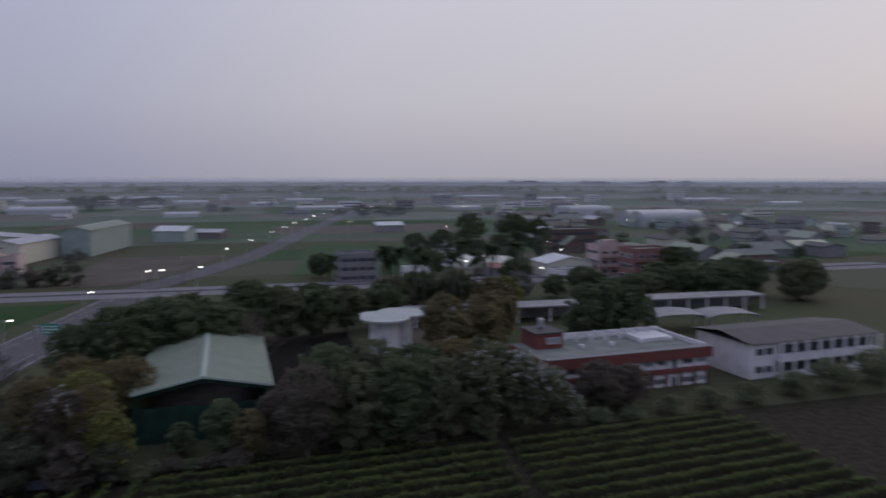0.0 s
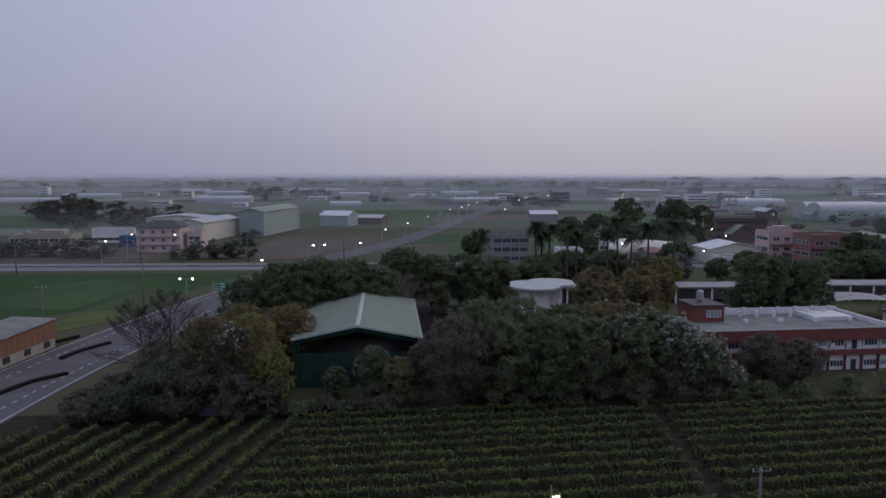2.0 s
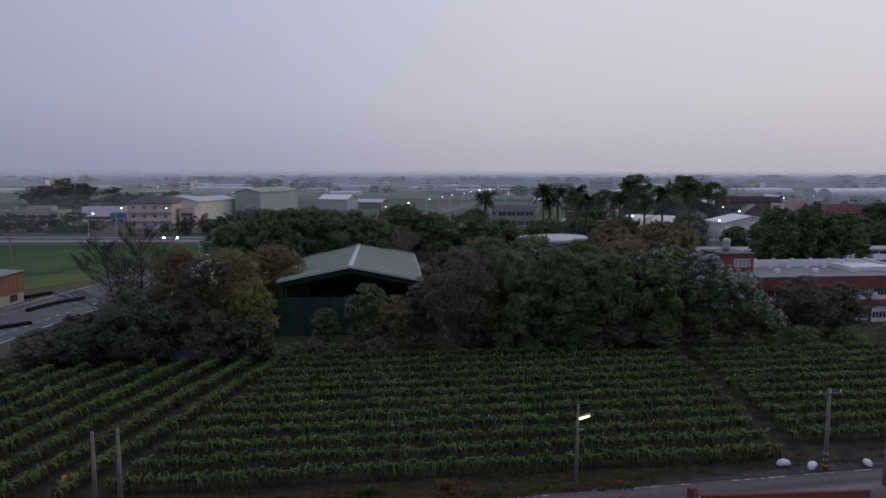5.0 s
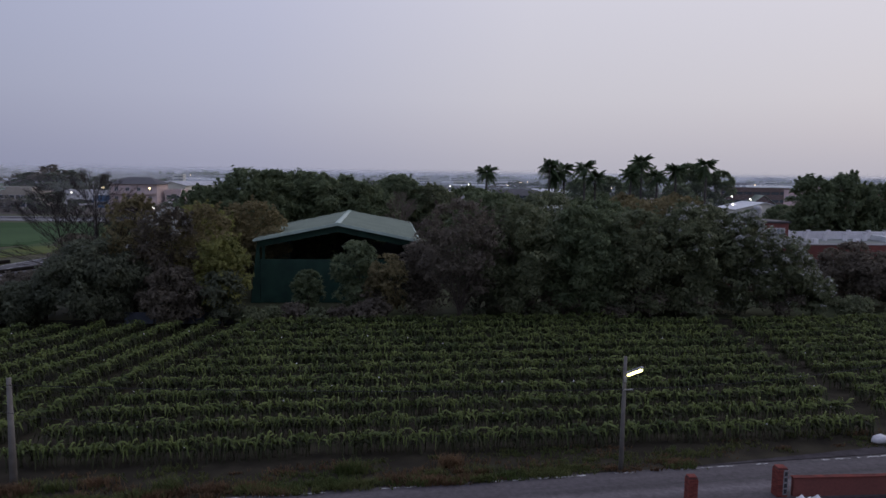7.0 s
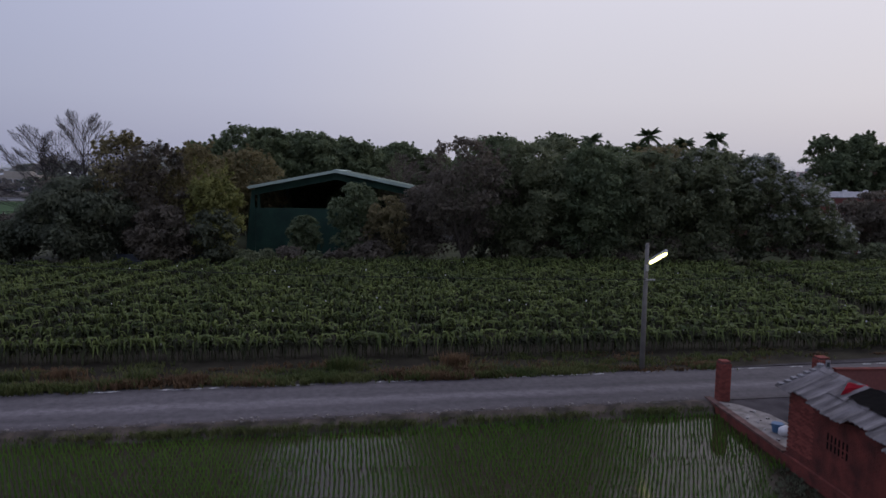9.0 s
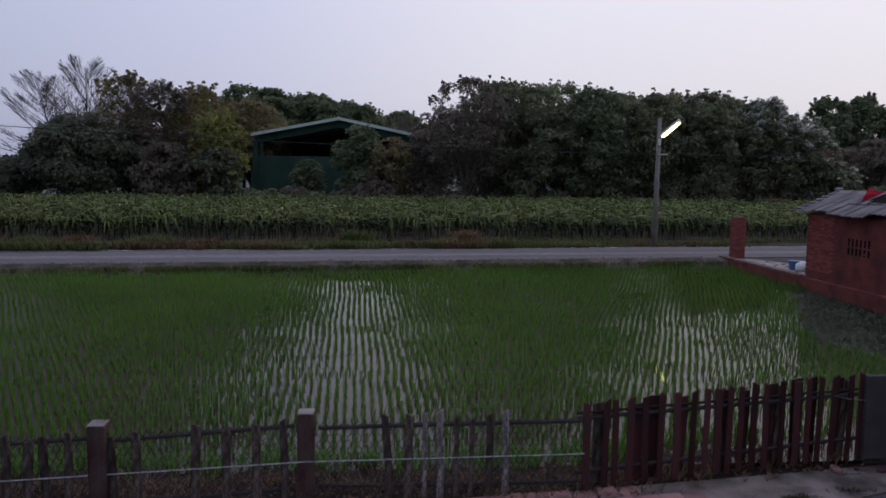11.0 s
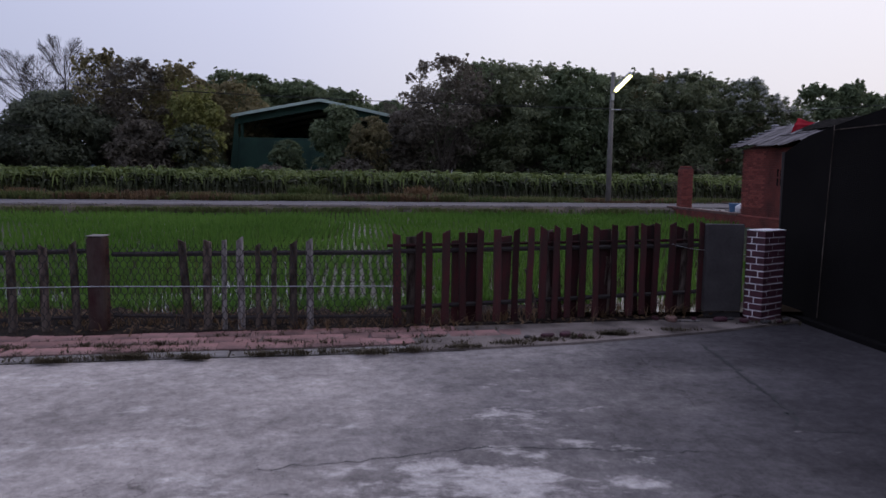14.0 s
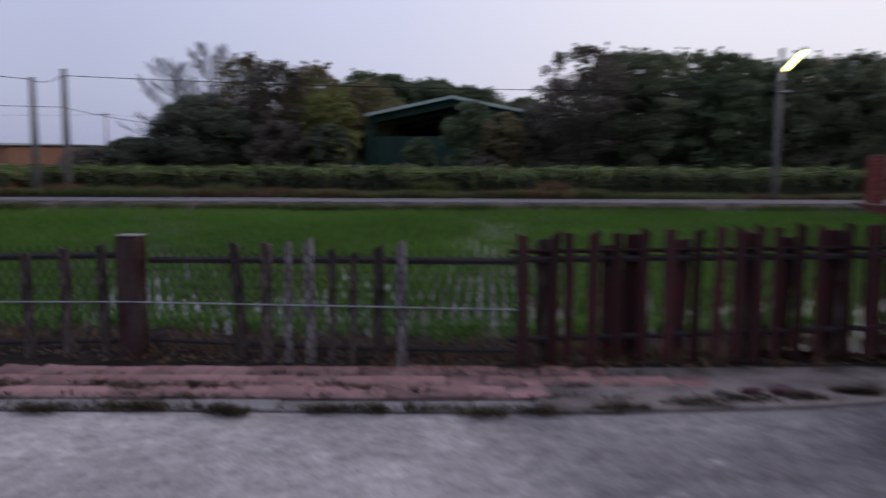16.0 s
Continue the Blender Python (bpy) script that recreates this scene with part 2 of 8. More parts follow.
def yard_slab():
    """Old concrete: pale skin worn off in ragged patches, staining and the net's shade painted in on its side, grit and
    pits.
    """
    m = material("old_yard_concrete", (0.425, 0.378, 0.352), (0.225, 0.198, 0.186), rough=0.95, scale=0.95, fine=26, bump=0.45, spread=0.34, spec=0.08)
    n, l = m.node_tree.nodes, m.node_tree.links
    b = n["Principled BSDF"]
    old = b.inputs["Base Color"].links[0].from_socket
    for t in [k for k in n if k.type == 'TEX_NOISE']:
        t.inputs["Detail"].default_value, t.inputs["Roughness"].default_value = 13, 0.70
    tc = n.new("ShaderNodeTexCoord")
    sep = n.new("ShaderNodeSeparateXYZ")
    l.new(tc.outputs["Object"], sep.inputs[0])

    def noise(scale, detail, rough_, vec=None):
        t = n.new("ShaderNodeTexNoise")
        t.inputs["Scale"].default_value, t.inputs["Detail"].default_value, t.inputs["Roughness"].default_value = scale, detail, rough_
        l.new(vec or tc.outputs["Object"], t.inputs["Vector"])
        return t.outputs["Fac"]

    def ramp(value, lo, hi, a_, b_):
        r = n.new("ShaderNodeMapRange")
        for k, v in (("From Min", lo), ("From Max", hi), ("To Min", a_), ("To Max", b_)):
            r.inputs[k].default_value = v
        l.new(value, r.inputs["Value"])
        return r.outputs[0]

    def calc(op, x, y):
        c = n.new("ShaderNodeMath")
        c.operation = op
        for k, v in ((0, x), (1, y)):
            if isinstance(v, float):
                c.inputs[k].default_value = v
            else:
                l.new(v, c.inputs[k])
        return c.outputs[0]

    def blend(kind, fac, base, tone):
        x = n.new("ShaderNodeMix")
        x.data_type, x.blend_type = 'RGBA', kind
        l.new(fac, x.inputs["Factor"])
        l.new(base, x.inputs["A"])
        x.inputs["B"].default_value = (*tone, 1)
        return x.outputs["Result"]

    # staining mixed with the net wall's painted shade, ragged at its edge, askew to the fence
    skew = n.new("ShaderNodeVectorMath")
    skew.operation = 'DOT_PRODUCT'
    skew.inputs[1].default_value = (1.0, -0.32, 0.0)
    l.new(tc.outputs["Object"], skew.inputs[0])
    side = calc('ADD', skew.outputs["Value"], 18.85)
    stain_shade = ramp(calc('MULTIPLY_ADD', noise(0.7, 9, 0.68), 7.0), -6.4, -2.7, 0.0, 1.0)
    stain_shade_in = stain_shade.node.inputs["Value"].links[0].from_node
    l.new(side, stain_shade_in.inputs[2])
    col = blend('MULTIPLY', stain_shade, old, (0.32, 0.325, 0.35))
    # darker again towards the net, its shade put into the colour
    run = ramp(calc('ADD', calc('MULTIPLY', noise(1.1, 8, 0.65), 2.4), side), -5.2, -3.4, 0.0, 1.0)
    col = blend('MULTIPLY', run, col, (0.50, 0.50, 0.52))
    # pale crust left in islands, mostly away from the fence
    mp = n.new("ShaderNodeMapping")
    mp.inputs["Scale"].default_value = (0.7, 1.15, 1)
    l.new(tc.outputs["Object"], mp.inputs["Vector"])
    crust = calc('ADD', noise(1.5, 13, 0.74, mp.outputs[0]), calc('ADD', ramp(sep.outputs["Y"], 54.2, 57.6, 0.055, -0.03), ramp(side, -7.4, -5.8, 0.0, -0.09)))
    far = n.new("ShaderNodeVectorMath")
    far.operation = 'DISTANCE'
    far.inputs[1].default_value = (-8.3, 55.05, 0.0)
    flat = n.new("ShaderNodeVectorMath")
    flat.operation = 'MULTIPLY'
    flat.inputs[1].default_value = (1.0, 1.0, 0.0)
    l.new(tc.outputs["Object"], flat.inputs[0])
    l.new(flat.outputs[0], far.inputs[0])
    crust = calc('ADD', crust, ramp(far.outputs["Value"], 0.3, 1.3, 0.07, 0.0))
    col = blend('MIX', ramp(crust, 0.550, 0.635, 0.0, 0.72), col, (0.54, 0.495, 0.465))
    # a web of hair cracks in the worn skin
    web = n.new("ShaderNodeTexVoronoi")
    web.feature = 'DISTANCE_TO_EDGE'
    web.inputs["Scale"].default_value = 1.5
    bent = n.new("ShaderNodeVectorMath")
    bent.operation = 'MULTIPLY_ADD'
    bent.inputs[1].default_value = (0.55, 0.55, 0.0)
    wob = n.new("ShaderNodeTexNoise")
    wob.inputs["Scale"].default_value, wob.inputs["Detail"].default_value, wob.inputs["Roughness"].default_value = 2.2, 10, 0.7
    l.new(tc.outputs["Object"], wob.inputs["Vector"])
    l.new(wob.outputs["Color"], bent.inputs[0])
    l.new(tc.outputs["Object"], bent.inputs[2])
    l.new(bent.outputs[0], web.inputs["Vector"])
    hair = calc('MULTIPLY', ramp(web.outputs["Distance"], 0.0, 0.010, 0.7, 0.0), ramp(noise(0.6, 4, 0.6), 0.47, 0.58, 0.0, 1.0))
    col = blend('MULTIPLY', hair, col, (0.35, 0.33, 0.33))
    # grit and pits
    grit = ramp(noise(7.0, 14, 0.82), 0.36, 0.64, 0.62, 1.30)
    hs = n.new("ShaderNodeHueSaturation")
    l.new(grit, hs.inputs["Value"])
    l.new(col, hs.inputs["Color"])
    speck = blend('MULTIPLY', ramp(noise(48.0, 3, 0.6), 0.66, 0.72, 0.0, 0.65), hs.outputs[0], (0.35, 0.34, 0.34))
    l.new(speck, b.inputs["Base Color"])
    return m


M_YARD = yard_slab()
M_LITTER = material("leaf_litter", (0.036, 0.026, 0.022), (0.015, 0.012, 0.011), scale=5, fine=30, bump=0.6, spec=0.04)
M_BORDER = material("rough_border_concrete", (0.235, 0.212, 0.20), (0.105, 0.092, 0.086), scale=2.4, fine=34, bump=0.5, spread=0.35)
M_GATE_EDGE = material("earthy_broken_concrete", (0.215, 0.178, 0.160), (0.070, 0.058, 0.052), scale=1.7, fine=30, bump=0.6, spread=0.26, spec=0.06)
M_CRACK = material("crack_dirt", (0.040, 0.038, 0.039), (0.020, 0.020, 0.021), scale=5, fine=40)
M_ASPH_YARD = material("yard_asphalt", (0.060, 0.053, 0.057), (0.034, 0.030, 0.033), rough=0.95, scale=1.1, fine=22, bump=0.5, spread=0.25, spec=0.1)
M_TILE = material("red_paving_tile", (0.305, 0.165, 0.152), (0.170, 0.106, 0.096), rough=0.95, scale=2.2, fine=24, bump=0.35, piece=0.24, spread=0.26, spec=0.12)
M_BRICK = material("old_red_brick", (0.205, 0.058, 0.047), (0.095, 0.036, 0.031), rough=0.95, scale=1.8, fine=30, bump=0.5, piece=0.28, spread=0.32, spec=0.12)
M_BRICK_DARK = material("dark_red_painted_brick", (0.075, 0.024, 0.034), (0.05, 0.018, 0.026), rough=0.7, scale=5, fine=50, piece=0.2)
M_MORTAR = material("brick_mortar", (0.12, 0.058, 0.05), (0.07, 0.035, 0.032), rough=0.95, scale=4, fine=60)
M_WHITE_LINE = material("white_mortar_paint", (0.80, 0.78, 0.79), (0.52, 0.49, 0.50), rough=0.8, scale=8, fine=60)
M_WOOD_RED = material("dark_red_painted_wood", (0.060, 0.017, 0.018), (0.030, 0.020, 0.018), rough=0.85, scale=3, fine=24, piece=0.45, spread=0.3, spec=0.12, stretch=(4, 4, 0.8))
M_WOOD_GREY = material("weathered_grey_wood", (0.132, 0.104, 0.088), (0.034, 0.024, 0.019), rough=0.95, scale=4, fine=30, piece=0.35, spread=0.22, spec=0.08, stretch=(4, 4, 0.9))
M_WOOD_PALE = material("bleached_wood", (0.28, 0.252, 0.24), (0.085, 0.072, 0.068), rough=0.9, scale=5, fine=30, piece=0.2, spread=0.22, stretch=(4, 4, 0.9))
M_POST = material("mossy_red_concrete_post", (0.036, 0.015, 0.015), (0.056, 0.041, 0.036), rough=0.95, scale=5, fine=34, bump=0.6, spread=0.3, spec=0.05, stretch=(1, 1, 0.5))
M_RAIL = material("dark_rail_wood", (0.04, 0.032, 0.03), (0.02, 0.017, 0.017), rough=0.9, scale=4, fine=30)
M_WIRE = material("galvanised_wire", (0.42, 0.43, 0.45), (0.25, 0.25, 0.26), rough=0.55, metal=0.6, scale=6, fine=40, bump=0)
M_NETWIRE = material("rusty_netting_wire", (0.040, 0.040, 0.041), (0.020, 0.019, 0.019), rough=0.85, scale=4, fine=30, bump=0, spec=0.1)
M_CABLE = material("black_cable", (0.02, 0.02, 0.022), (0.012, 0.012, 0.012), rough=0.6, scale=2, fine=10, bump=0)
M_BLACK = material("black_shade_net", (0.0075, 0.0068, 0.0066), (0.012, 0.0108, 0.0105), rough=0.95, scale=1.0, fine=60, bump=0.5, spec=0.02)
M_RUBBLE_BRICK = material("dusty_brick_rubble", (0.20, 0.115, 0.098), (0.10, 0.058, 0.050), rough=0.95, scale=4, fine=40, bump=0.4)
M_SLAB = material("grey_cement_slab", (0.058, 0.052, 0.052), (0.030, 0.027, 0.027), rough=0.9, scale=3, fine=30, bump=0.3)
M_ASBESTOS = material("grey_fibre_cement", (0.225, 0.205, 0.205), (0.075, 0.066, 0.064), rough=0.97, scale=1.6, fine=24, bump=0.4, spread=0.38, spec=0.08, stretch=(0.5, 1.6, 1))
M_REDCLOTH = material("red_plastic_sheet", (0.50, 0.020, 0.040), (0.34, 0.016, 0.030), rough=0.55, scale=2, fine=8, bump=0.05, spec=0.2)
M_POLE = material("grey_concrete_pole", (0.175, 0.165, 0.152), (0.105, 0.098, 0.09), rough=0.9, scale=2, fine=25)
M_GALV = material("galvanised_steel", (0.42, 0.43, 0.44), (0.3, 0.3, 0.31), rough=0.5, metal=0.5, scale=2, fine=15)
M_ROOF_GREEN = material("green_steel_roof", (0.235, 0.272, 0.205), (0.18, 0.212, 0.16), rough=0.45, metal=0.15, scale=0.35, fine=6, bump=0.08)
M_ROOF_TRIM = material("pale_roof_trim", (0.38, 0.47, 0.41), (0.28, 0.35, 0.3), rough=0.5, scale=1, fine=10)
M_SHED_WALL = material("dark_green_sheet", (0.016, 0.050, 0.034), (0.009, 0.030, 0.021), rough=0.7, scale=0.6, fine=6, spread=0.3)
# interior shade put into the colour of back wall and openings; also dark paint
M_DARK = material("dark_interior", (0.042, 0.042, 0.045), (0.026, 0.026, 0.028), rough=0.9, scale=1, fine=8)
M_WHITE_WALL = material("white_wall_paint", (0.728, 0.715, 0.728), (0.546, 0.533, 0.546), rough=0.8, scale=0.5, fine=6, bump=0.1)
M_ROOF_FELT = material("grey_green_roof_slab", (0.215, 0.235, 0.215), (0.11, 0.12, 0.11), rough=0.9, scale=0.3, fine=5)
M_ROOF_DARK = material("dark_sheet_roof", (0.065, 0.063, 0.07), (0.045, 0.043, 0.05), rough=0.7, scale=0.3, fine=5)
M_COPING = material("mossy_brick_coping", (0.155, 0.092, 0.082), (0.072, 0.047, 0.042), rough=0.95, scale=2.6, fine=26, bump=0.5, spread=0.32, spec=0.08)
M_SCHOOL = material("red_brick_tile_wall", (0.185, 0.060, 0.050), (0.12, 0.046, 0.040), rough=0.8, scale=0.4, fine=8)
M_ROOF_GREY = material("pale_grey_sheet_roof", (0.483, 0.483, 0.494), (0.322, 0.322, 0.345), rough=0.6, scale=0.3, fine=5)
M_WALK_ROOF = material("weathered_grey_roof", (0.27, 0.27, 0.28), (0.17, 0.17, 0.18), rough=0.7, scale=0.3, fine=5)
M_CANOPY = material("weathered_canopy_paint", (0.40, 0.43, 0.42), (0.27, 0.30, 0.29), rough=0.6, scale=0.35, fine=5)
M_ROOF_WHITE = material("white_sheet_roof", (0.62, 0.63, 0.64), (0.48, 0.49, 0.5), rough=0.55, scale=0.3, fine=5)
M_PINK = material("pink_tile_wall", (0.50, 0.37, 0.355), (0.36, 0.26, 0.25), rough=0.7, scale=0.3, fine=6)
M_PINK_PALE = material("pale_pink_tile_wall", (0.58, 0.46, 0.44), (0.44, 0.34, 0.325), rough=0.7, scale=0.3, fine=6)
M_CREAM = material("cream_sheet_wall", (0.588, 0.574, 0.490), (0.476, 0.462, 0.392), rough=0.65, scale=0.3, fine=5)
M_TEAL_WALL = material("grey_green_sheet_wall", (0.297, 0.365, 0.338), (0.230, 0.284, 0.270), rough=0.6, scale=0.3, fine=5)
M_GREY_WALL = material("bare_cement_wall", (0.247, 0.240, 0.247), (0.163, 0.156, 0.163), rough=0.9, scale=0.4, fine=6)
M_BROWN_WALL = material("brown_brick_wall", (0.14, 0.095, 0.085), (0.10, 0.07, 0.062), rough=0.9, scale=0.4, fine=6)
M_RED_WALL = material("red_tile_facade", (0.27, 0.142, 0.125), (0.18, 0.10, 0.09), rough=0.8, scale=0.4, fine=6)
M_RUST = material("rusty_corrugated_sheet", (0.30, 0.14, 0.075), (0.14, 0.085, 0.06), rough=0.85, scale=0.9, fine=8, stretch=(1, 2.5, 0.25))
M_PALE_WALL = material("pale_plaster_wall", (0.36, 0.33, 0.27), (0.28, 0.25, 0.21), rough=0.9, scale=0.6, fine=8)
M_SIGN = material("green_road_sign", (0.03, 0.26, 0.19), (0.025, 0.2, 0.15), rough=0.5, scale=1, fine=6, bump=0)
M_SIGN_WHITE = material("white_sign_film", (0.7, 0.7, 0.7), (0.6, 0.6, 0.6), rough=0.5, scale=2, fine=6, bump=0)
M_PLASTIC = material("white_plastic_sack", (0.62, 0.62, 0.64), (0.45, 0.44, 0.44), rough=0.55, scale=3, fine=14, bump=0.4)
M_BLUE = material("blue_painted_sheet", (0.06, 0.13, 0.24), (0.05, 0.10, 0.18), rough=0.6, scale=0.4, fine=5)
M_BLUEGREY = material("blue_grey_wall_paint", (0.13, 0.15, 0.19), (0.07, 0.08, 0.10), rough=0.85, scale=0.5, fine=8)
M_ORANGE = material("orange_plastic", (0.55, 0.16, 0.03), (0.4, 0.11, 0.02), rough=0.5, scale=3, fine=12)
M_YELLOW_PAINT = material("yellow_marking", (0.42, 0.28, 0.04), (0.28, 0.18, 0.03), rough=0.7, scale=3, fine=12)
M_GREENHOUSE = material("greenhouse_film", (0.42, 0.44, 0.45), (0.34, 0.36, 0.37), rough=0.4, scale=0.2, fine=3)
M_GLASS = glass("window_glass")
M_PANE_PALE = glass("pale_window_glass", (0.22, 0.25, 0.27))
M_BARK = material("grey_brown_bark", (0.085, 0.07, 0.058), (0.05, 0.04, 0.034), rough=0.95, scale=3, fine=20, bump=0.5)
M_TWIG = material("bare_twig_bark", (0.034, 0.027, 0.025), (0.022, 0.018, 0.017), rough=0.95, scale=3, fine=20)
M_TWIG_PALE = material("pale_twig_bark", (0.15, 0.118, 0.10), (0.10, 0.08, 0.07), rough=0.95, scale=3, fine=20)
M_PALM_TRUNK = material("palm_trunk", (0.09, 0.082, 0.075), (0.06, 0.055, 0.05), rough=0.9, scale=2, fine=12)
L_FICUS = leafy("ficus_leaves", (0.0675, 0.0928, 0.0527), (0.1828, 0.2202, 0.1192), trans=0.48)
L_BROAD = leafy("broad_green_leaves", (0.0842, 0.1024, 0.0609), (0.2196, 0.2418, 0.1385), trans=0.48)
L_DARK = leafy("dark_bush_leaves", (0.0605, 0.0719, 0.0510), (0.1579, 0.1745, 0.1161), trans=0.48)
L_OLIVE = leafy("olive_yellow_leaves", (0.1239, 0.1392, 0.0496), (0.2832, 0.2832, 0.0944), trans=0.48)
L_BROWN = leafy("dull_brown_leaves", (0.0891, 0.0780, 0.0641), (0.1978, 0.1712, 0.1337), trans=0.48)
L_RUSTY = leafy("rusty_leaves", (0.1272, 0.1117, 0.0623), (0.2466, 0.2103, 0.1065), trans=0.48)
L_SILVER = leafy("silver_flowering_leaves", (0.08, 0.09, 0.072), (0.31, 0.315, 0.295), trans=0.3)
L_PALM = leafy("palm_fronds", (0.03, 0.05, 0.022), (0.055, 0.078, 0.034))
# upper stems bright, lower ones dark: sky light and row shade put into colour
L_FRUIT = leafy("upper_dragon_fruit_stems", (0.044, 0.064, 0.022), (0.152, 0.185, 0.058), trans=0.3, scale=0.4)
L_FRUIT_SHADED = leafy("shaded_dragon_fruit_stems", (0.018, 0.022, 0.011), (0.046, 0.052, 0.022), trans=0.15, scale=0.4)
L_HEADS = leafy("pale_flower_heads", (0.2660, 0.2800, 0.2590), (0.5040, 0.5110, 0.4830), trans=0.3, scale=0.8)
L_RICE = leafy("rice_seedlings", (0.052, 0.122, 0.018), (0.112, 0.212, 0.038), trans=0.4, scale=0.15)
L_GRASS = leafy("verge_grass", (0.05, 0.078, 0.022), (0.125, 0.125, 0.05), trans=0.3, scale=0.35)
L_DRYGRASS = leafy("dry_verge_grass", (0.075, 0.046, 0.028), (0.165, 0.105, 0.058), trans=0.3, scale=0.5)
L_WEED = leafy("dark_joint_weeds", (0.046, 0.038, 0.024), (0.095, 0.076, 0.048), trans=0.3, scale=3)
# far trees' own leaf tone, with distance haze put into the colour
L_PLAIN = leafy("hazed_plain_leaves", (0.06, 0.075, 0.045), (0.10, 0.11, 0.065))
G_TUBE = glowing("lit_tube", (1.0, 0.97, 0.36), 3.4)
G_LAMP = glowing("lit_street_lamp", (1.0, 0.95, 0.82), 7.0)
G_LAMP_WARM = glowing("lit_warm_lamp", (1.0, 0.72, 0.38), 6.0)

# standing water of the paddy
M_WATER = bpy.data.materials.new("paddy_water")
M_WATER.use_nodes = True
b_ = M_WATER.node_tree.nodes["Principled BSDF"]
b_.inputs["Base Color"].default_value = (0.030, 0.021, 0.013, 1)
b_.inputs["Roughness"].default_value = 0.035
b_.inputs["Specular IOR Level"].default_value = 0.15
wn_, wl_n = M_WATER.node_tree.nodes, M_WATER.node_tree.links
n_ = wn_.new("ShaderNodeTexNoise")
n_.inputs["Scale"].default_value = 3.0
bp_ = wn_.new("ShaderNodeBump")
bp_.inputs["Strength"].default_value = 0.02
wl_n.new(n_.outputs["Fac"], bp_.inputs["Height"])
wl_n.new(bp_.outputs[0], b_.inputs["Normal"])
tc_ = wn_.new("ShaderNodeTexCoord")
stir = wn_.new("ShaderNodeTexNoise")
stir.inputs["Scale"].default_value, stir.inputs["Detail"].default_value = 0.8, 6
wl_n.new(tc_.outputs["Object"], stir.inputs["Vector"])
film = []
for slope, offset, half in (((1.0, 0.0, 0.0), 12.3, 1.4), ((1.0, -0.46, 0.0), 4.4 + 0.46 * 65, 2.0)):
    dot = wn_.new("ShaderNodeVectorMath")
    dot.operation = 'DOT_PRODUCT'
    dot.inputs[1].default_value = slope
    wl_n.new(tc_.outputs["Object"], dot.inputs[0])
    away = wn_.new("ShaderNodeMath")
    away.operation = 'ADD'
    away.inputs[1].default_value = offset
    wl_n.new(dot.outputs["Value"], away.inputs[0])
    size = wn_.new("ShaderNodeMath")
    size.operation = 'ABSOLUTE'
    wl_n.new(away.outputs[0], size.inputs[0])
    jag = wn_.new("ShaderNodeMath")
    jag.operation = 'MULTIPLY_ADD'
    jag.inputs[1].default_value = 2.6
    wl_n.new(stir.outputs["Fac"], jag.inputs[0])
    wl_n.new(size.outputs[0], jag.inputs[2])
    mr_ = wn_.new("ShaderNodeMapRange")
    mr_.interpolation_type = 'SMOOTHSTEP'
    mr_.inputs["From Min"].default_value, mr_.inputs["From Max"].default_value = half + 0.4, half + 3.4
    wl_n.new(jag.outputs[0], mr_.inputs["Value"])
    film.append(mr_)
least = wn_.new("ShaderNodeMath")
least.operation = 'MINIMUM'
wl_n.new(film[0].outputs[0], least.inputs[0])
wl_n.new(film[1].outputs[0], least.inputs[1])
# the muddy corner under the hut
dot = wn_.new("ShaderNodeVectorMath")
dot.operation = 'DOT_PRODUCT'
dot.inputs[1].default_value = (1.0, -0.46, 0.0)
wl_n.new(tc_.outputs["Object"], dot.inputs[0])
mr_ = wn_.new("ShaderNodeMapRange")
mr_.inputs["From Min"].default_value, mr_.inputs["From Max"].default_value = -33.0, -32.2
wl_n.new(dot.outputs["Value"], mr_.inputs["Value"])
both = wn_.new("ShaderNodeMath")
both.operation = 'MAXIMUM'
wl_n.new(least.outputs[0], both.inputs[0])
wl_n.new(mr_.outputs[0], both.inputs[1])
for socket, clear, filmed in (("Roughness", 0.035, 0.35), ("Specular IOR Level", 0.15, 0.03)):
    mr_ = wn_.new("ShaderNodeMapRange")
    mr_.inputs["To Min"].default_value, mr_.inputs["To Max"].default_value = clear, filmed
    wl_n.new(both.outputs[0], mr_.inputs["Value"])
    wl_n.new(mr_.outputs[0], b_.inputs[socket])


# added translucent sheets stand in for haze: scatter the sky's light, thin out upwards
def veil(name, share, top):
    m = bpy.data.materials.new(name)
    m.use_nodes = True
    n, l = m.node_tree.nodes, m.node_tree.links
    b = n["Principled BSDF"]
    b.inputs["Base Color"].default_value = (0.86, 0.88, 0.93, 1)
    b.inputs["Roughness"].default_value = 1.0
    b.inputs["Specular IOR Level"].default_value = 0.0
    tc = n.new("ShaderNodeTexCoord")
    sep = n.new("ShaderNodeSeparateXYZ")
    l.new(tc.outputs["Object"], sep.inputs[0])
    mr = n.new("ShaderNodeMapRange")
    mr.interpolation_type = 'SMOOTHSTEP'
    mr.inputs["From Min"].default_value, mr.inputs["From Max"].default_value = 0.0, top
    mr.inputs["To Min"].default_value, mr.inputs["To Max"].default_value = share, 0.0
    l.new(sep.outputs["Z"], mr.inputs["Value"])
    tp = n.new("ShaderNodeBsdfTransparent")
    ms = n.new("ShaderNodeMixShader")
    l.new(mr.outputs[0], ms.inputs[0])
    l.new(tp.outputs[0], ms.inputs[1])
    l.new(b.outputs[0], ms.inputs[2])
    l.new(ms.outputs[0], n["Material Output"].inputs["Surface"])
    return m


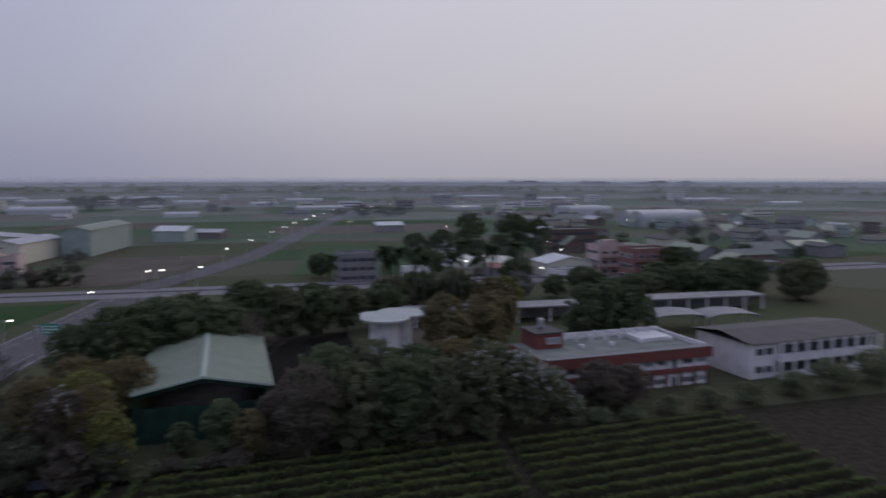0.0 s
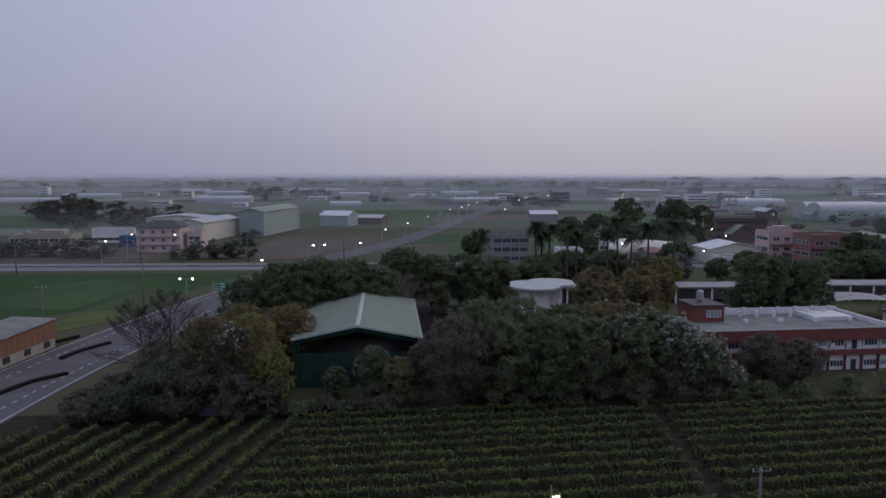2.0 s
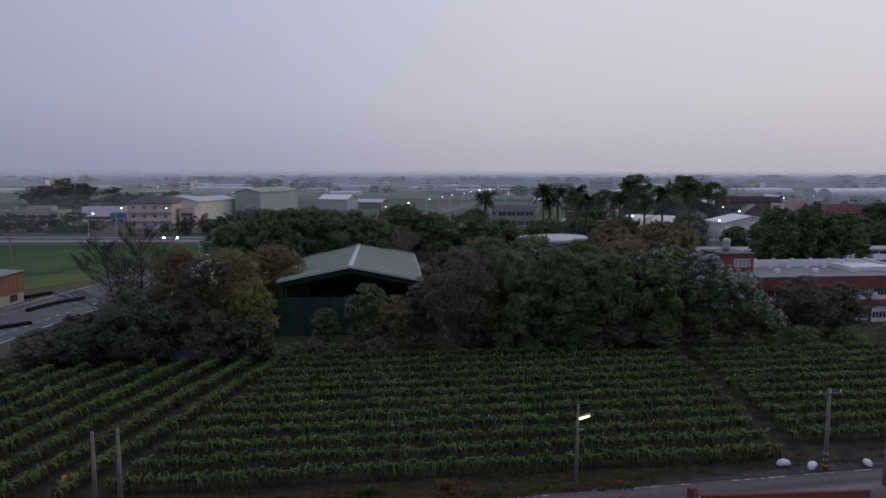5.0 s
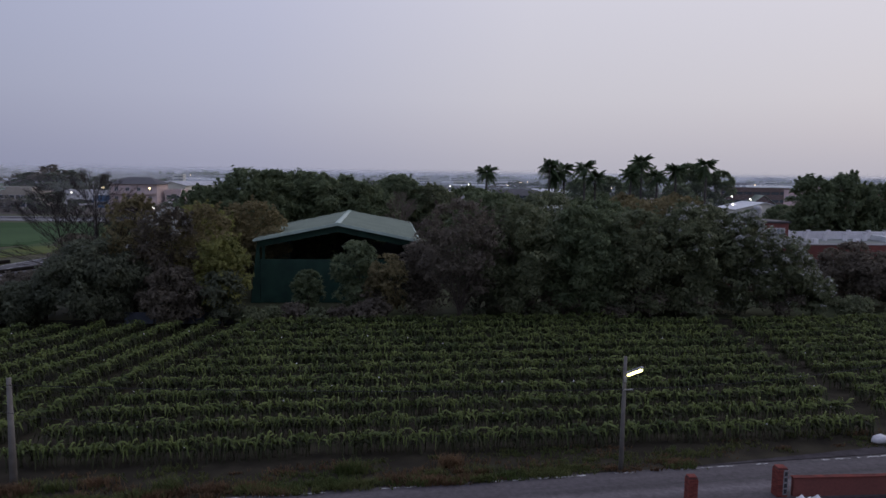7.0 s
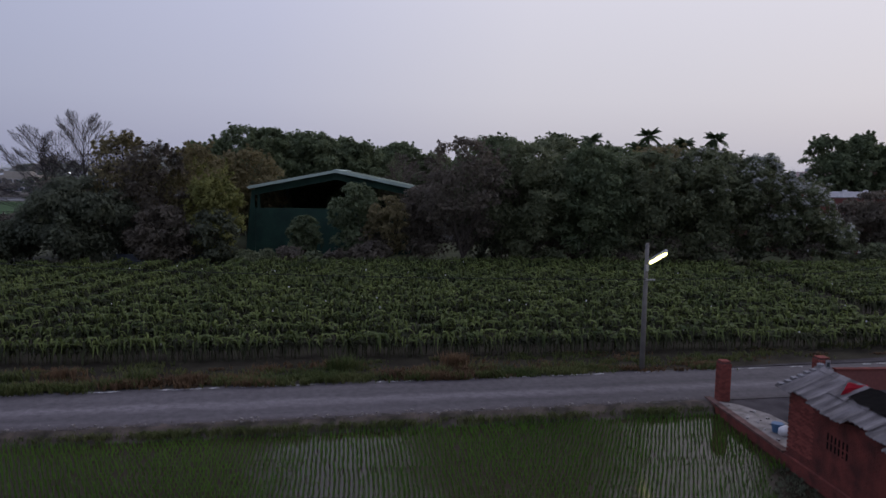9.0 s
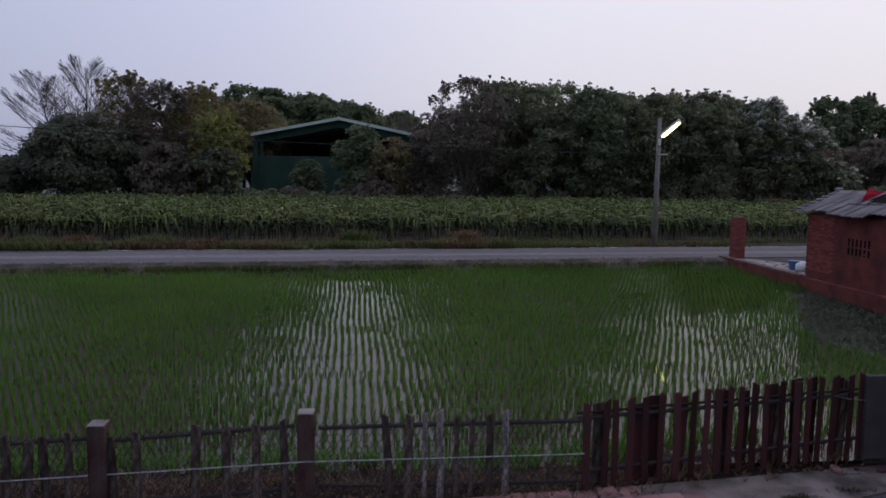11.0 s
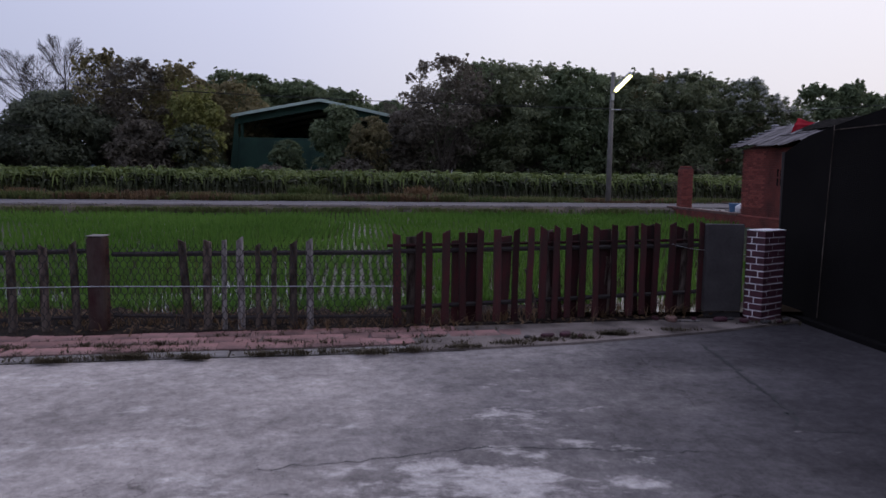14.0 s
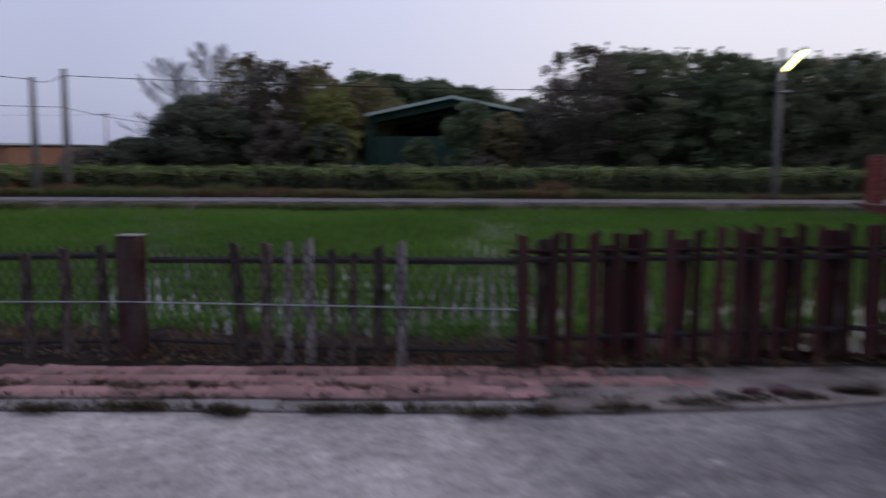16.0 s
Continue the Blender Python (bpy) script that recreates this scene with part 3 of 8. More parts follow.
# ---- mesh tools ----
class Build:
    """Collects faces; mesh() turns them into mesh data."""

    def __init__(self):
        self.v, self.f = [], []

    def poly(self, *pts):
        k = len(self.v)
        self.v.extend(pts)
        self.f.append(tuple(range(k, k + len(pts))))
        return self

    def box(self, x0, x1, y0, y1, z0, z1):
        k = len(self.v)
        self.v.extend([(x0, y0, z0), (x1, y0, z0), (x1, y1, z0), (x0, y1, z0), (x0, y0, z1), (x1, y0, z1), (x1, y1, z1), (x0, y1, z1)])
        self.f.extend([tuple(k + i for i in q) for q in ((3, 2, 1, 0), (4, 5, 6, 7), (0, 1, 5, 4), (1, 2, 6, 5), (2, 3, 7, 6), (3, 0, 4, 7))])
        return self

    def prism(self, outline, z0, z1):
        """An upright prism over a counter-clockwise outline."""
        k, n = len(self.v), len(outline)
        self.v.extend([(x, y, z0) for x, y in outline] + [(x, y, z1) for x, y in outline])
        self.f.append(tuple(k + n - 1 - i for i in range(n)))
        self.f.append(tuple(k + n + i for i in range(n)))
        self.f.extend([(k + i, k + (i + 1) % n, k + n + (i + 1) % n, k + n + i) for i in range(n)])
        return self

    def section(self, outline, y0, y1):
        """A bar along y with an (x, z) outline."""
        k, n = len(self.v), len(outline)
        self.v.extend([(x, y0, z) for x, z in outline] + [(x, y1, z) for x, z in outline])
        self.f.append(tuple(k + i for i in range(n)))
        self.f.append(tuple(k + 2 * n - 1 - i for i in range(n)))
        self.f.extend([(k + i, k + n + i, k + n + (i + 1) % n, k + (i + 1) % n) for i in range(n)])
        return self

    def tube(self, pts, radii, sides=6, cap=True):
        """A round bar through points, with a radius at each."""
        pts = [Vector(p) for p in pts]
        k = len(self.v)
        for i, p in enumerate(pts):
            d = (pts[min(i + 1, len(pts) - 1)] - pts[max(i - 1, 0)]).normalized()
            a = d.orthogonal().normalized() if abs(d.z) < 0.95 else Vector((1, 0, 0))
            a = (a - d * a.dot(d)).normalized()
            b = d.cross(a)
            for s in range(sides):
                w = 2 * math.pi * s / sides
                self.v.append(tuple(p + (a * math.cos(w) + b * math.sin(w)) * radii[i]))
        for i in range(len(pts) - 1):
            for s in range(sides):
                q = k + i * sides
                self.f.append((q + s, q + (s + 1) % sides, q + sides + (s + 1) % sides, q + sides + s))
        if cap:
            self.f.append(tuple(k + sides - 1 - s for s in range(sides)))
            self.f.append(tuple(k + (len(pts) - 1) * sides + s for s in range(sides)))
        return self

    def mesh(self, name, mat, smooth=False):
        me = bpy.data.meshes.new(name)
        me.from_pydata(self.v, [], self.f)
        me.materials.append(mat)
        if smooth:
            me.shade_smooth()
        me.update()
        return me


def bevelled(b, name, mat, width=0.01):
    """Mesh data of a Build with its edges rounded."""
    me = b.mesh(name, mat)
    bm = bmesh.new()
    bm.from_mesh(me)
    bmesh.ops.bevel(bm, geom=[e for e in bm.edges], offset=width, segments=1, affect='EDGES', clamp_overlap=True)
    bm.to_mesh(me)
    bm.free()
    return me


def part(name, data, parent, label="", at=None):
    ob = new(name, data)
    ob.parent = parent
    if at is not None:
        ob.matrix_basis = at
    if label:
        tagged(ob, label)
    return ob


def thing(name, label, category, at=None, group="", kind="", data=None):
    ob = new(name, data)
    ob.matrix_basis = at if at is not None else Matrix()
    return tagged(ob, label, category, group, kind)


def soup(name, verts, faces_per, mat):
    """Mesh data from a numpy array of corners, faces_per corners a face."""
    n = len(verts)
    me = bpy.data.meshes.new(name)
    me.vertices.add(n)
    me.vertices.foreach_set("co", np.asarray(verts, dtype=np.float32).ravel())
    me.loops.add(n)
    me.loops.foreach_set("vertex_index", np.arange(n, dtype=np.int32))
    me.polygons.add(n // faces_per)
    me.polygons.foreach_set("loop_start", np.arange(0, n, faces_per, dtype=np.int32))
    me.materials.append(mat)
    me.update()
    me.validate()
    return me


def islands(name, v, pattern, mat):
    """Mesh data of n alike islands: v is (n, k, 3), pattern the quads of one island."""
    n, k = v.shape[:2]
    pat = np.array(pattern, dtype=np.int32)
    idx = (np.arange(n, dtype=np.int32)[:, None, None] * k + pat[None]).reshape(-1)
    me = bpy.data.meshes.new(name)
    me.vertices.add(n * k)
    me.vertices.foreach_set("co", v.astype(np.float32).ravel())
    me.loops.add(len(idx))
    me.loops.foreach_set("vertex_index", idx)
    me.polygons.add(len(idx) // pat.shape[1])
    me.polygons.foreach_set("loop_start", np.arange(0, len(idx), pat.shape[1], dtype=np.int32))
    me.materials.append(mat)
    me.update()
    return me


RNG = np.random.default_rng(7)


def structure(name, label, category, data, at=None):
    return thing(name, label, category, at, kind="structure", data=data)


# ---- ground: one sheet to the horizon, lower on the near side of the lane ----
gb = Build()
rows_y = [(-4800, -1.0), (20, -1.0), (60, -1.0), (None, -1.0), (None, -0.06), (180, -0.06), (500, -0.06), (1500, -0.06), (4800, -0.06)]
cols_x = [-4800, -1500, -400, -120, -60, 0, 60, 120, 400, 1500, 4800]
grid = []
for i, (y, z) in enumerate(rows_y):
    row = []
    for x in cols_x:
        lane = 81.9 + 0.104 * max(-120, min(120, x))
        yy = y if y is not None else (lane - 3.1 if i == 3 else lane - 2.3)
        row.append((x, yy, z))
    grid.append(row)
for i in range(len(grid) - 1):
    for j in range(len(cols_x) - 1):
        gb.poly(grid[i][j], grid[i][j + 1], grid[i + 1][j + 1], grid[i + 1][j])
structure("ground", "flat dusky farmland of soil and grass", "ground", gb.mesh("ground", M_GROUND))


def lane_y(x):
    return 81.9 + 0.104 * x


def strip(points, half, z0, z1, mat, name):
    """A road slab along a centre line."""
    b = Build()
    left, right = [], []
    for i, (x, y) in enumerate(points):
        x0, y0 = points[max(i - 1, 0)]
        x1, y1 = points[min(i + 1, len(points) - 1)]
        d = Vector((x1 - x0, y1 - y0)).normalized()
        left.append((x - d.y * half, y + d.x * half))
        right.append((x + d.y * half, y - d.x * half))
    for i in range(len(points) - 1):
        b.prism([right[i], right[i + 1], left[i + 1], left[i]], z0, z1)
    return b.mesh(name, mat)


def smooth_line(points, n=8):
    out = []
    for i in range(len(points) - 1):
        p0, p1, p2, p3 = (Vector(points[max(0, min(len(points) - 1, i + k))]) for k in (-1, 0, 1, 2))
        for s in range(n):
            t = s / n
            out.append(tuple(0.5 * ((2 * p1) + (p2 - p0) * t + (2 * p0 - 5 * p1 + 4 * p2 - p3) * t * t + (3 * p1 - p0 - 3 * p2 + p3) * t ** 3)))
    out.append(tuple(points[-1]))
    return out


# the lane in front of the crop field
lane = structure("road", "narrow worn grey asphalt farm lane", "road", strip([(-120, lane_y(-120)), (-40, lane_y(-40)), (0, lane_y(0)), (40, lane_y(40)), (120, lane_y(120))], 2.35, -1.0, 0.0, M_ASPHALT, "road"))
bl = Build()
x = -60.0
while x < 60:
    ln = random.uniform(0.8, 3.6)
    cuts = int(ln / 0.16) + 2
    rim = [(random.uniform(-0.03, 0.03), random.uniform(0.06, 0.15)) for _ in range(cuts)]
    rim[0], rim[-1] = (0.04, 0.07), (0.03, 0.07)
    for s in range(cuts - 1):
        xa, xb = x + ln * s / (cuts - 1), x + ln * (s + 1) / (cuts - 1)
        (a0, a1), (b0, b1) = rim[s], rim[s + 1]
        ya, yb = lane_y(xa) + 2.05, lane_y(xb) + 2.05
        bl.poly((xa, ya + a0, 0.005), (xb, yb + b0, 0.005), (xb, yb + b1, 0.005), (xa, ya + a1, 0.005))
    x += ln + random.choice((0.3, 0.8, 1.5, 2.6))
part("edge_line", bl.mesh("edge_line", M_EDGE_LINE), lane, "worn broken white edge line")
# pale crumbs broken off the lane's edge
crumb_r = random.Random(77)
bl = Build()
for _ in range(420):
    x = crumb_r.uniform(-48, 2)
    y = lane_y(x) - 2.22 + crumb_r.gauss(0, 0.16)
    r = 0.02 + 0.07 * crumb_r.random() ** 3
    if y < lane_y(x) - 2.45:
        continue
    bl.prism([(x + r * crumb_r.uniform(0.6, 1.5) * math.cos(a), y + r * crumb_r.uniform(0.5, 1.0) * math.sin(a)) for a in (0.3, 1.4, 2.6, 3.7, 5.0)], -0.05, 0.012 + r * 0.4)
part("edge_crumbs", bl.mesh("edge_crumbs", M_BORDER), lane, "pale crumbs of the broken road edge")["kind"] = "stuff"

# soil strip between the lane and the crop
sb = Build()
for i in range(24):
    xa, xb = -120 + i * 10, -110 + i * 10
    sb.poly((xa, lane_y(xa) + 2.3, 0.01), (xb, lane_y(xb) + 2.3, 0.01), (xb, 124, 0.03), (xa, 124, 0.03))
structure("soil_bed", "dark bare soil under the crop rows", "soil", sb.mesh("soil_bed", M_FIELD_FLOOR))
pb = Build()
pb.prism([(5.5, lane_y(5) + 2.36), (33, lane_y(33) + 2.36), (33, lane_y(33) + 3.4), (24, lane_y(24) + 3.9), (16, lane_y(16) + 3.2)], -0.2, 0.03)
structure("pavement", "dark gritty apron beside the lane", "pavement", pb.mesh("pavement", M_ASPH_YARD))

# ---- paddy, its water and banks ----
def paddy_z(y):
    return -0.60 + 0.014 * (y - 60.6)


wb = Build()
wb.poly((-90, 60.3, paddy_z(60.3)), (2.39, 60.3, paddy_z(60.3)), (2.39, lane_y(2.3) - 2.6, paddy_z(79.5)), (-90, lane_y(-90) - 2.6, paddy_z(79.5)))
structure("water", "still shallow water of the rice paddy", "water", wb.mesh("water", M_WATER))
bk = Build()
bank_r = random.Random(8)
prev = None
for i in range(371):
    x = -90 + i * 0.25
    o = [(x, lane_y(x) - 3.15 + bank_r.uniform(-0.16, 0.12), -0.42), (x, lane_y(x) - 2.78 + bank_r.uniform(-0.15, 0.12), -0.16 + bank_r.uniform(-0.08, 0.08)), (x, lane_y(x) - 2.43 + bank_r.uniform(-0.03, 0.03), -0.01 + bank_r.uniform(-0.02, 0.03)), (x, lane_y(x) - 2.24 + bank_r.uniform(-0.09, 0.12), 0.006)]
    if prev:
        for k in range(3):
            bk.poly(prev[k], o[k], o[k + 1], prev[k + 1])
    prev = o
structure("bank", "muddy grassy bank of the lane", "bank", bk.mesh("bank", M_BANK))
# ragged heap of soil and litter between the fence and the water
bk = Build()
prev = None
for i in range(406):
    x = -60 + i * 0.135
    off = 0.19 * max(0, x + 9.0)
    top = -0.57 + bank_r.uniform(-0.05, 0.05) + 0.03 * math.sin(x * 2.3)
    o = [(x, 59.80 + off + bank_r.uniform(-0.05, 0.05), -0.70), (x, 59.98 + off + bank_r.uniform(-0.06, 0.06), top - 0.06 + bank_r.uniform(-0.03, 0.03)), (x, 60.22 + off + bank_r.uniform(-0.05, 0.05), top), (x, 60.62 + off + bank_r.uniform(-0.06, 0.06), -0.68)]
    if prev:
        for k in range(3):
            bk.poly(prev[k], o[k], o[k + 1], prev[k + 1])
    prev = o
structure("bank", "low heap of dark soil and litter behind the garden fence", "bank", bk.mesh("bank", M_LITTER))


def tufts(xy, base, height, spread, blades, width, mat, name):
    """Clumps of blades; each blade a bent strip of two quads."""
    n = len(xy)
    p = np.repeat(np.column_stack([xy, base]), blades, axis=0)
    m = n * blades
    ang = RNG.uniform(0, 2 * np.pi, m)
    d = np.column_stack([np.cos(ang), np.sin(ang), np.zeros(m)])
    side = np.column_stack([-np.sin(ang), np.cos(ang), np.zeros(m)])
    h = np.repeat(height, blades) * RNG.uniform(0.65, 1.1, m)
    lean = spread * RNG.uniform(0.2, 1.0, m) * h
    w = (width * RNG.uniform(0.7, 1.3, m))[:, None]
    p = p + d * (RNG.uniform(0, 0.04, m))[:, None]
    mid = p + d * (lean * 0.35)[:, None] + np.array([0, 0, 1.0]) * (h * 0.62)[:, None]
    tip = p + d * lean[:, None] + np.array([0, 0, 1.0]) * h[:, None]
    v = np.stack([p - side * w * 0.6, p + side * w * 0.6, mid + side * w, mid - side * w, tip + side * w * 0.15, tip - side * w * 0.15], axis=1)
    return islands(name, v, [(0, 1, 2, 3), (3, 2, 4, 5)], mat)


# rice: hills set by machine, 0.15 m apart in rows 0.30 m apart along the lane; each pass lays six rows
pts = []
ya = -24.0
passes = 0
while ya < 2.0:
    slip, skew = RNG.uniform(0, 0.15), RNG.normal(0, 0.0015)
    for k in range(6):
        v = ya + k * 0.318
        along = np.arange(-34, 6, 0.15) + slip + RNG.normal(0, 0.004)
        u = along + RNG.normal(0, 0.006, len(along))
        vv = v + skew * along + RNG.normal(0, 0.006, len(along))
        xs, ys = u - 0.045 * vv, 79.8 + vv + 0.045 * u
        ok = (ys > 60.75) & (ys < lane_y(xs) - 3.0) & (xs < 2.25) & (RNG.uniform(0, 1, len(xs)) > 0.012)
        # bare muddy corner under the hut
        ok &= ~((ys > 63.2) & (ys < 73.6) & (xs > -1.7 + 0.51 * np.maximum(ys - 67, 0) + 0.30 * np.maximum(66.9 - ys, 0) + 0.12 * np.sin(ys * 3.1)))
        pts.append(np.column_stack([xs[ok], ys[ok]]))
    ya += 6 * 0.318 + 0.01
pts = np.concatenate(pts)
# thin stands over open water: along the middle of the paddy, and before the hut
wave = 0.5 * np.sin(pts[:, 1] * 0.9) + 0.4 * np.sin(pts[:, 1] * 2.3 + pts[:, 0])
open_a = np.clip(1.35 - np.abs(pts[:, 0] + 12.4 + 0.3 * wave) / 1.5, 0, 1) * np.clip((75.5 - pts[:, 1]) / 3, 0, 1)
open_b = np.clip(1.35 - np.abs(pts[:, 0] + 4.4 - 0.46 * (pts[:, 1] - 65) + 0.3 * wave) / 2.0, 0, 1) * np.clip((77 - pts[:, 1]) / 3, 0, 1)
thin = RNG.uniform(0, 1, len(pts)) < np.maximum(open_a, open_b)
patchy = 0.95 + 0.10 * np.sin(pts[:, 0] * 0.42 + 1.3) * np.sin(pts[:, 1] * 0.55) + 0.06 * np.sin(pts[:, 0] * 1.3 + pts[:, 1] * 0.9)
hgt = 0.235 * patchy * RNG.uniform(0.8, 1.2, len(pts))
for sel, k, blades, width in ((~thin, 1.0, 10, 0.0088), (thin, 0.9, 8, 0.0078)):
    structure("rice_field", "young bright green rice seedlings in flooded rows", "rice", tufts(pts[sel], paddy_z(pts[sel][:, 1]) - 0.01, hgt[sel] * k, 0.36, blades, width, L_RICE, "rice_field"))["kind"] = "stuff"

# low weeds in the muddy corner under the hut
xs, ys = RNG.uniform(-2.0, 2.3, 2600), RNG.uniform(63.2, 74.0, 2600)
ok = xs > -1.7 + 0.51 * np.maximum(ys - 67, 0) + 0.30 * np.maximum(66.9 - ys, 0)
xy = np.column_stack([xs[ok], ys[ok]])
structure("corner_weeds", "low dark weeds in the muddy paddy corner", "weeds", tufts(xy, paddy_z(xy[:, 1]) - 0.01, np.full(len(xy), 0.10), 1.6, 6, 0.012, L_DARK, "corner_weeds"))["kind"] = "stuff"

# ---- the crop field: arching leaves in rows ----
def crop_rows():
    spots = []
    for k in range(12):
        y0 = 88.0 + k * 2.93
        xs = np.arange(-37, 62, 0.23)
        xs = xs + RNG.uniform(-0.08, 0.08, len(xs))
        ys = y0 + 0.062 * xs + RNG.normal(0, 0.10, len(xs)) + 0.10 * np.sin(xs * 0.35 + k)
        edge = -29.2 + (ys - 97) * 0.25
        gap = 19.3 + (ys - 89.4) * 0.13
        ok = (xs > edge + 1.2) & (ys < 121.0) & (np.abs(xs - gap) > 0.9)
        ok &= (xs < gap) | (ys > 91.0)
        ok &= RNG.uniform(0, 1, len(xs)) > 0.04
        spots.append(np.column_stack([xs[ok], ys[ok]]))
    for k in range(10):
        ys = np.arange(80, 120, 0.23)
        ys = ys + RNG.uniform(-0.08, 0.08, len(ys))
        xs = -30.2 - k * 3.35 + (ys - 97) * 0.285 + RNG.normal(0, 0.10, len(ys)) + 0.1 * np.sin(ys * 0.4 + k)
        ok = (ys > lane_y(xs) + 6.3) & (ys < 118.5 - 0.08 * (-30 - xs)) & (xs > -58)
        spots.append(np.column_stack([xs[ok], ys[ok]]))
    return np.concatenate(spots)


def crop_mesh(xy, name):
    """Arching stems that rise from the trellis and hang down."""
    leaves = 12
    n = len(xy)
    p = np.repeat(np.column_stack([xy, np.zeros(n)]), leaves, axis=0)
    m = len(p)
    tall = np.repeat(RNG.uniform(0.74, 1.04, n), leaves)
    lv = np.tile(np.arange(leaves), n) / (leaves - 1)
    ang = np.repeat(RNG.uniform(0, np.pi, n), leaves) + np.tile(np.arange(leaves) * 2.6, n) + RNG.normal(0, 0.5, m)
    d = np.column_stack([np.cos(ang), np.sin(ang), np.zeros(m)])
    side = np.column_stack([-np.sin(ang), np.cos(ang), np.zeros(m)])
    up = np.array([0, 0, 1.0])
    z0 = (0.55 + 0.50 * lv) * tall
    ln = 0.60 + 0.26 * RNG.uniform(-1, 1, m)
    rise = (0.10 + 0.24 * lv + RNG.uniform(-0.08, 0.14, m)) * tall
    wild = RNG.uniform(0, 1, m) < 0.20
    ln[wild] *= 1.3
    drop = rise - RNG.uniform(0.35, 0.95, m) * (0.65 + 0.35 * (1 - lv))
    drop[wild] = rise[wild] * 0.7
    w = (0.047 * RNG.uniform(0.7, 1.35, m))[:, None]
    a = p + up * z0[:, None]
    b = a + d * (ln * 0.30)[:, None] + up * (rise * 0.85)[:, None]
    c = a + d * (ln * 0.68)[:, None] + up * (rise * 0.88)[:, None]
    t = a + d * (ln * 0.98)[:, None] + up * drop[:, None]
    twist = up * (0.5 * w)
    v = np.stack([a - side * w * 0.5, a + side * w * 0.5, b + side * w + twist, b - side * w - twist, c + side * w * 0.95 + twist, c - side * w * 0.95 - twist, t + side * w * 0.2, t - side * w * 0.2], axis=1)
    # split by height, not age: lower stems get the colour darkened for shade
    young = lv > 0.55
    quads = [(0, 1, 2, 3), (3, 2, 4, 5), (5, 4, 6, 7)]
    return islands(name, v[young], quads, L_FRUIT), islands(name, v[~young], quads, L_FRUIT_SHADED)


spots = crop_rows()
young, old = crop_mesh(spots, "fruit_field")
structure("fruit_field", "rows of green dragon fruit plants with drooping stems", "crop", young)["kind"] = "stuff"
structure("fruit_field", "lower dragon fruit stems, darkened in colour for the shade under the rows", "crop", old)["kind"] = "stuff"
# stalks under the leaves, in the same shade-darkened colour
n = len(spots)
q = np.column_stack([spots, np.zeros(n)])
off = np.array([[-0.016, 0, 0], [0.016, 0, 0], [0.012, 0, 0.9], [-0.012, 0, 0.9]])
v1 = q[:, None, :] + off[None]
off2 = off[:, [1, 0, 2]]
v2 = q[:, None, :] + off2[None]
structure("fruit_trunks", "thin dark trunks under the crop rows", "crop", islands("fruit_trunks", np.concatenate([v1, v2]), [(0, 1, 2, 3)], L_FRUIT_SHADED))["kind"] = "stuff"

# pale paper bags on the fruit
pick = spots[RNG.choice(len(spots), 120, replace=False)]
bb = Build()
for px_, py_ in pick:
    s_ = random.uniform(0.035, 0.07)
    zz = random.uniform(0.85, 1.3)
    ox, oy = random.uniform(-0.3, 0.3), random.uniform(-0.3, 0.3)
    bb.tube([(px_ + ox, py_ + oy, zz - s_), (px_ + ox, py_ + oy, zz), (px_ + ox, py_ + oy, zz + s_)], [s_ * 0.5, s_, s_ * 0.3], 5)
structure("fruit_bags", "small pale paper bags hung among the fruit plants", "fruit bag", bb.mesh("fruit_bags", M_PLASTIC))["kind"] = "stuff"

# verge grass along the lane, in clumps
g1, g2 = [], []
for _ in range(210):
    cx = RNG.uniform(-55, 30)
    cy = lane_y(cx) + RNG.choice([RNG.uniform(2.5, 4.2), RNG.uniform(3.4, 6.0)])
    r = RNG.uniform(0.12, 0.85)
    k = int(62 * r + 8)
    tall = RNG.uniform(0.08, 0.27)
    if 6 < cx and cy < lane_y(cx) + 3.6:
        continue
    blob = np.column_stack([RNG.normal(cx, r, k), RNG.normal(cy, r * 0.45, k), np.full(k, tall)])
    (g2 if (RNG.uniform() < (0.35 if -30 < cx < -5 else 0.15)) else g1).append(blob)
for _ in range(15):
    cx = RNG.uniform(-42, -6)
    cy = lane_y(cx) + RNG.uniform(3.2, 4.6)
    k = int(RNG.uniform(40, 90))
    blob = np.column_stack([RNG.normal(cx, 0.42, k), RNG.normal(cy, 0.22, k), np.full(k, RNG.uniform(0.42, 0.72))])
    (g2 if RNG.uniform() < 0.7 else g1).append(blob)
for _ in range(230):
    cx = RNG.uniform(-50, 5)
    cy = lane_y(cx) + RNG.uniform(2.05, 3.2)
    r = RNG.uniform(0.18, 0.6)
    k = int(70 * r + 10)
    blob = np.column_stack([RNG.normal(cx, r, k), np.maximum(RNG.normal(cy, r * 0.35, k), lane_y(cx) + 2.0), np.full(k, RNG.uniform(0.10, 0.34) * (1.25 if cx < -6 else 0.7))])
    (g2 if math.sin(cx * 0.55) + RNG.normal(0, 0.5) > 0.35 else g1).append(blob)
for bag, mat, name, label in ((g1, L_GRASS, "verge_grass", "tufts of green grass along the lane"), (g2, L_DRYGRASS, "dry_grass", "clumps of dry brown grass along the lane")):
    xy = np.concatenate(bag)
    structure(name, label, "grass", tufts(xy[:, :2], np.zeros(len(xy)), xy[:, 2], 0.8, 4, 0.016, mat, name))["kind"] = "stuff"
xy = []
for _ in range(190):
    cx = RNG.uniform(-45, 2)
    xy.append(np.column_stack([RNG.normal(cx, 0.35, 22), lane_y(cx) - 2.80 + np.minimum(RNG.normal(0, 0.18, 22), 0.45)]))
xy = np.concatenate(xy)
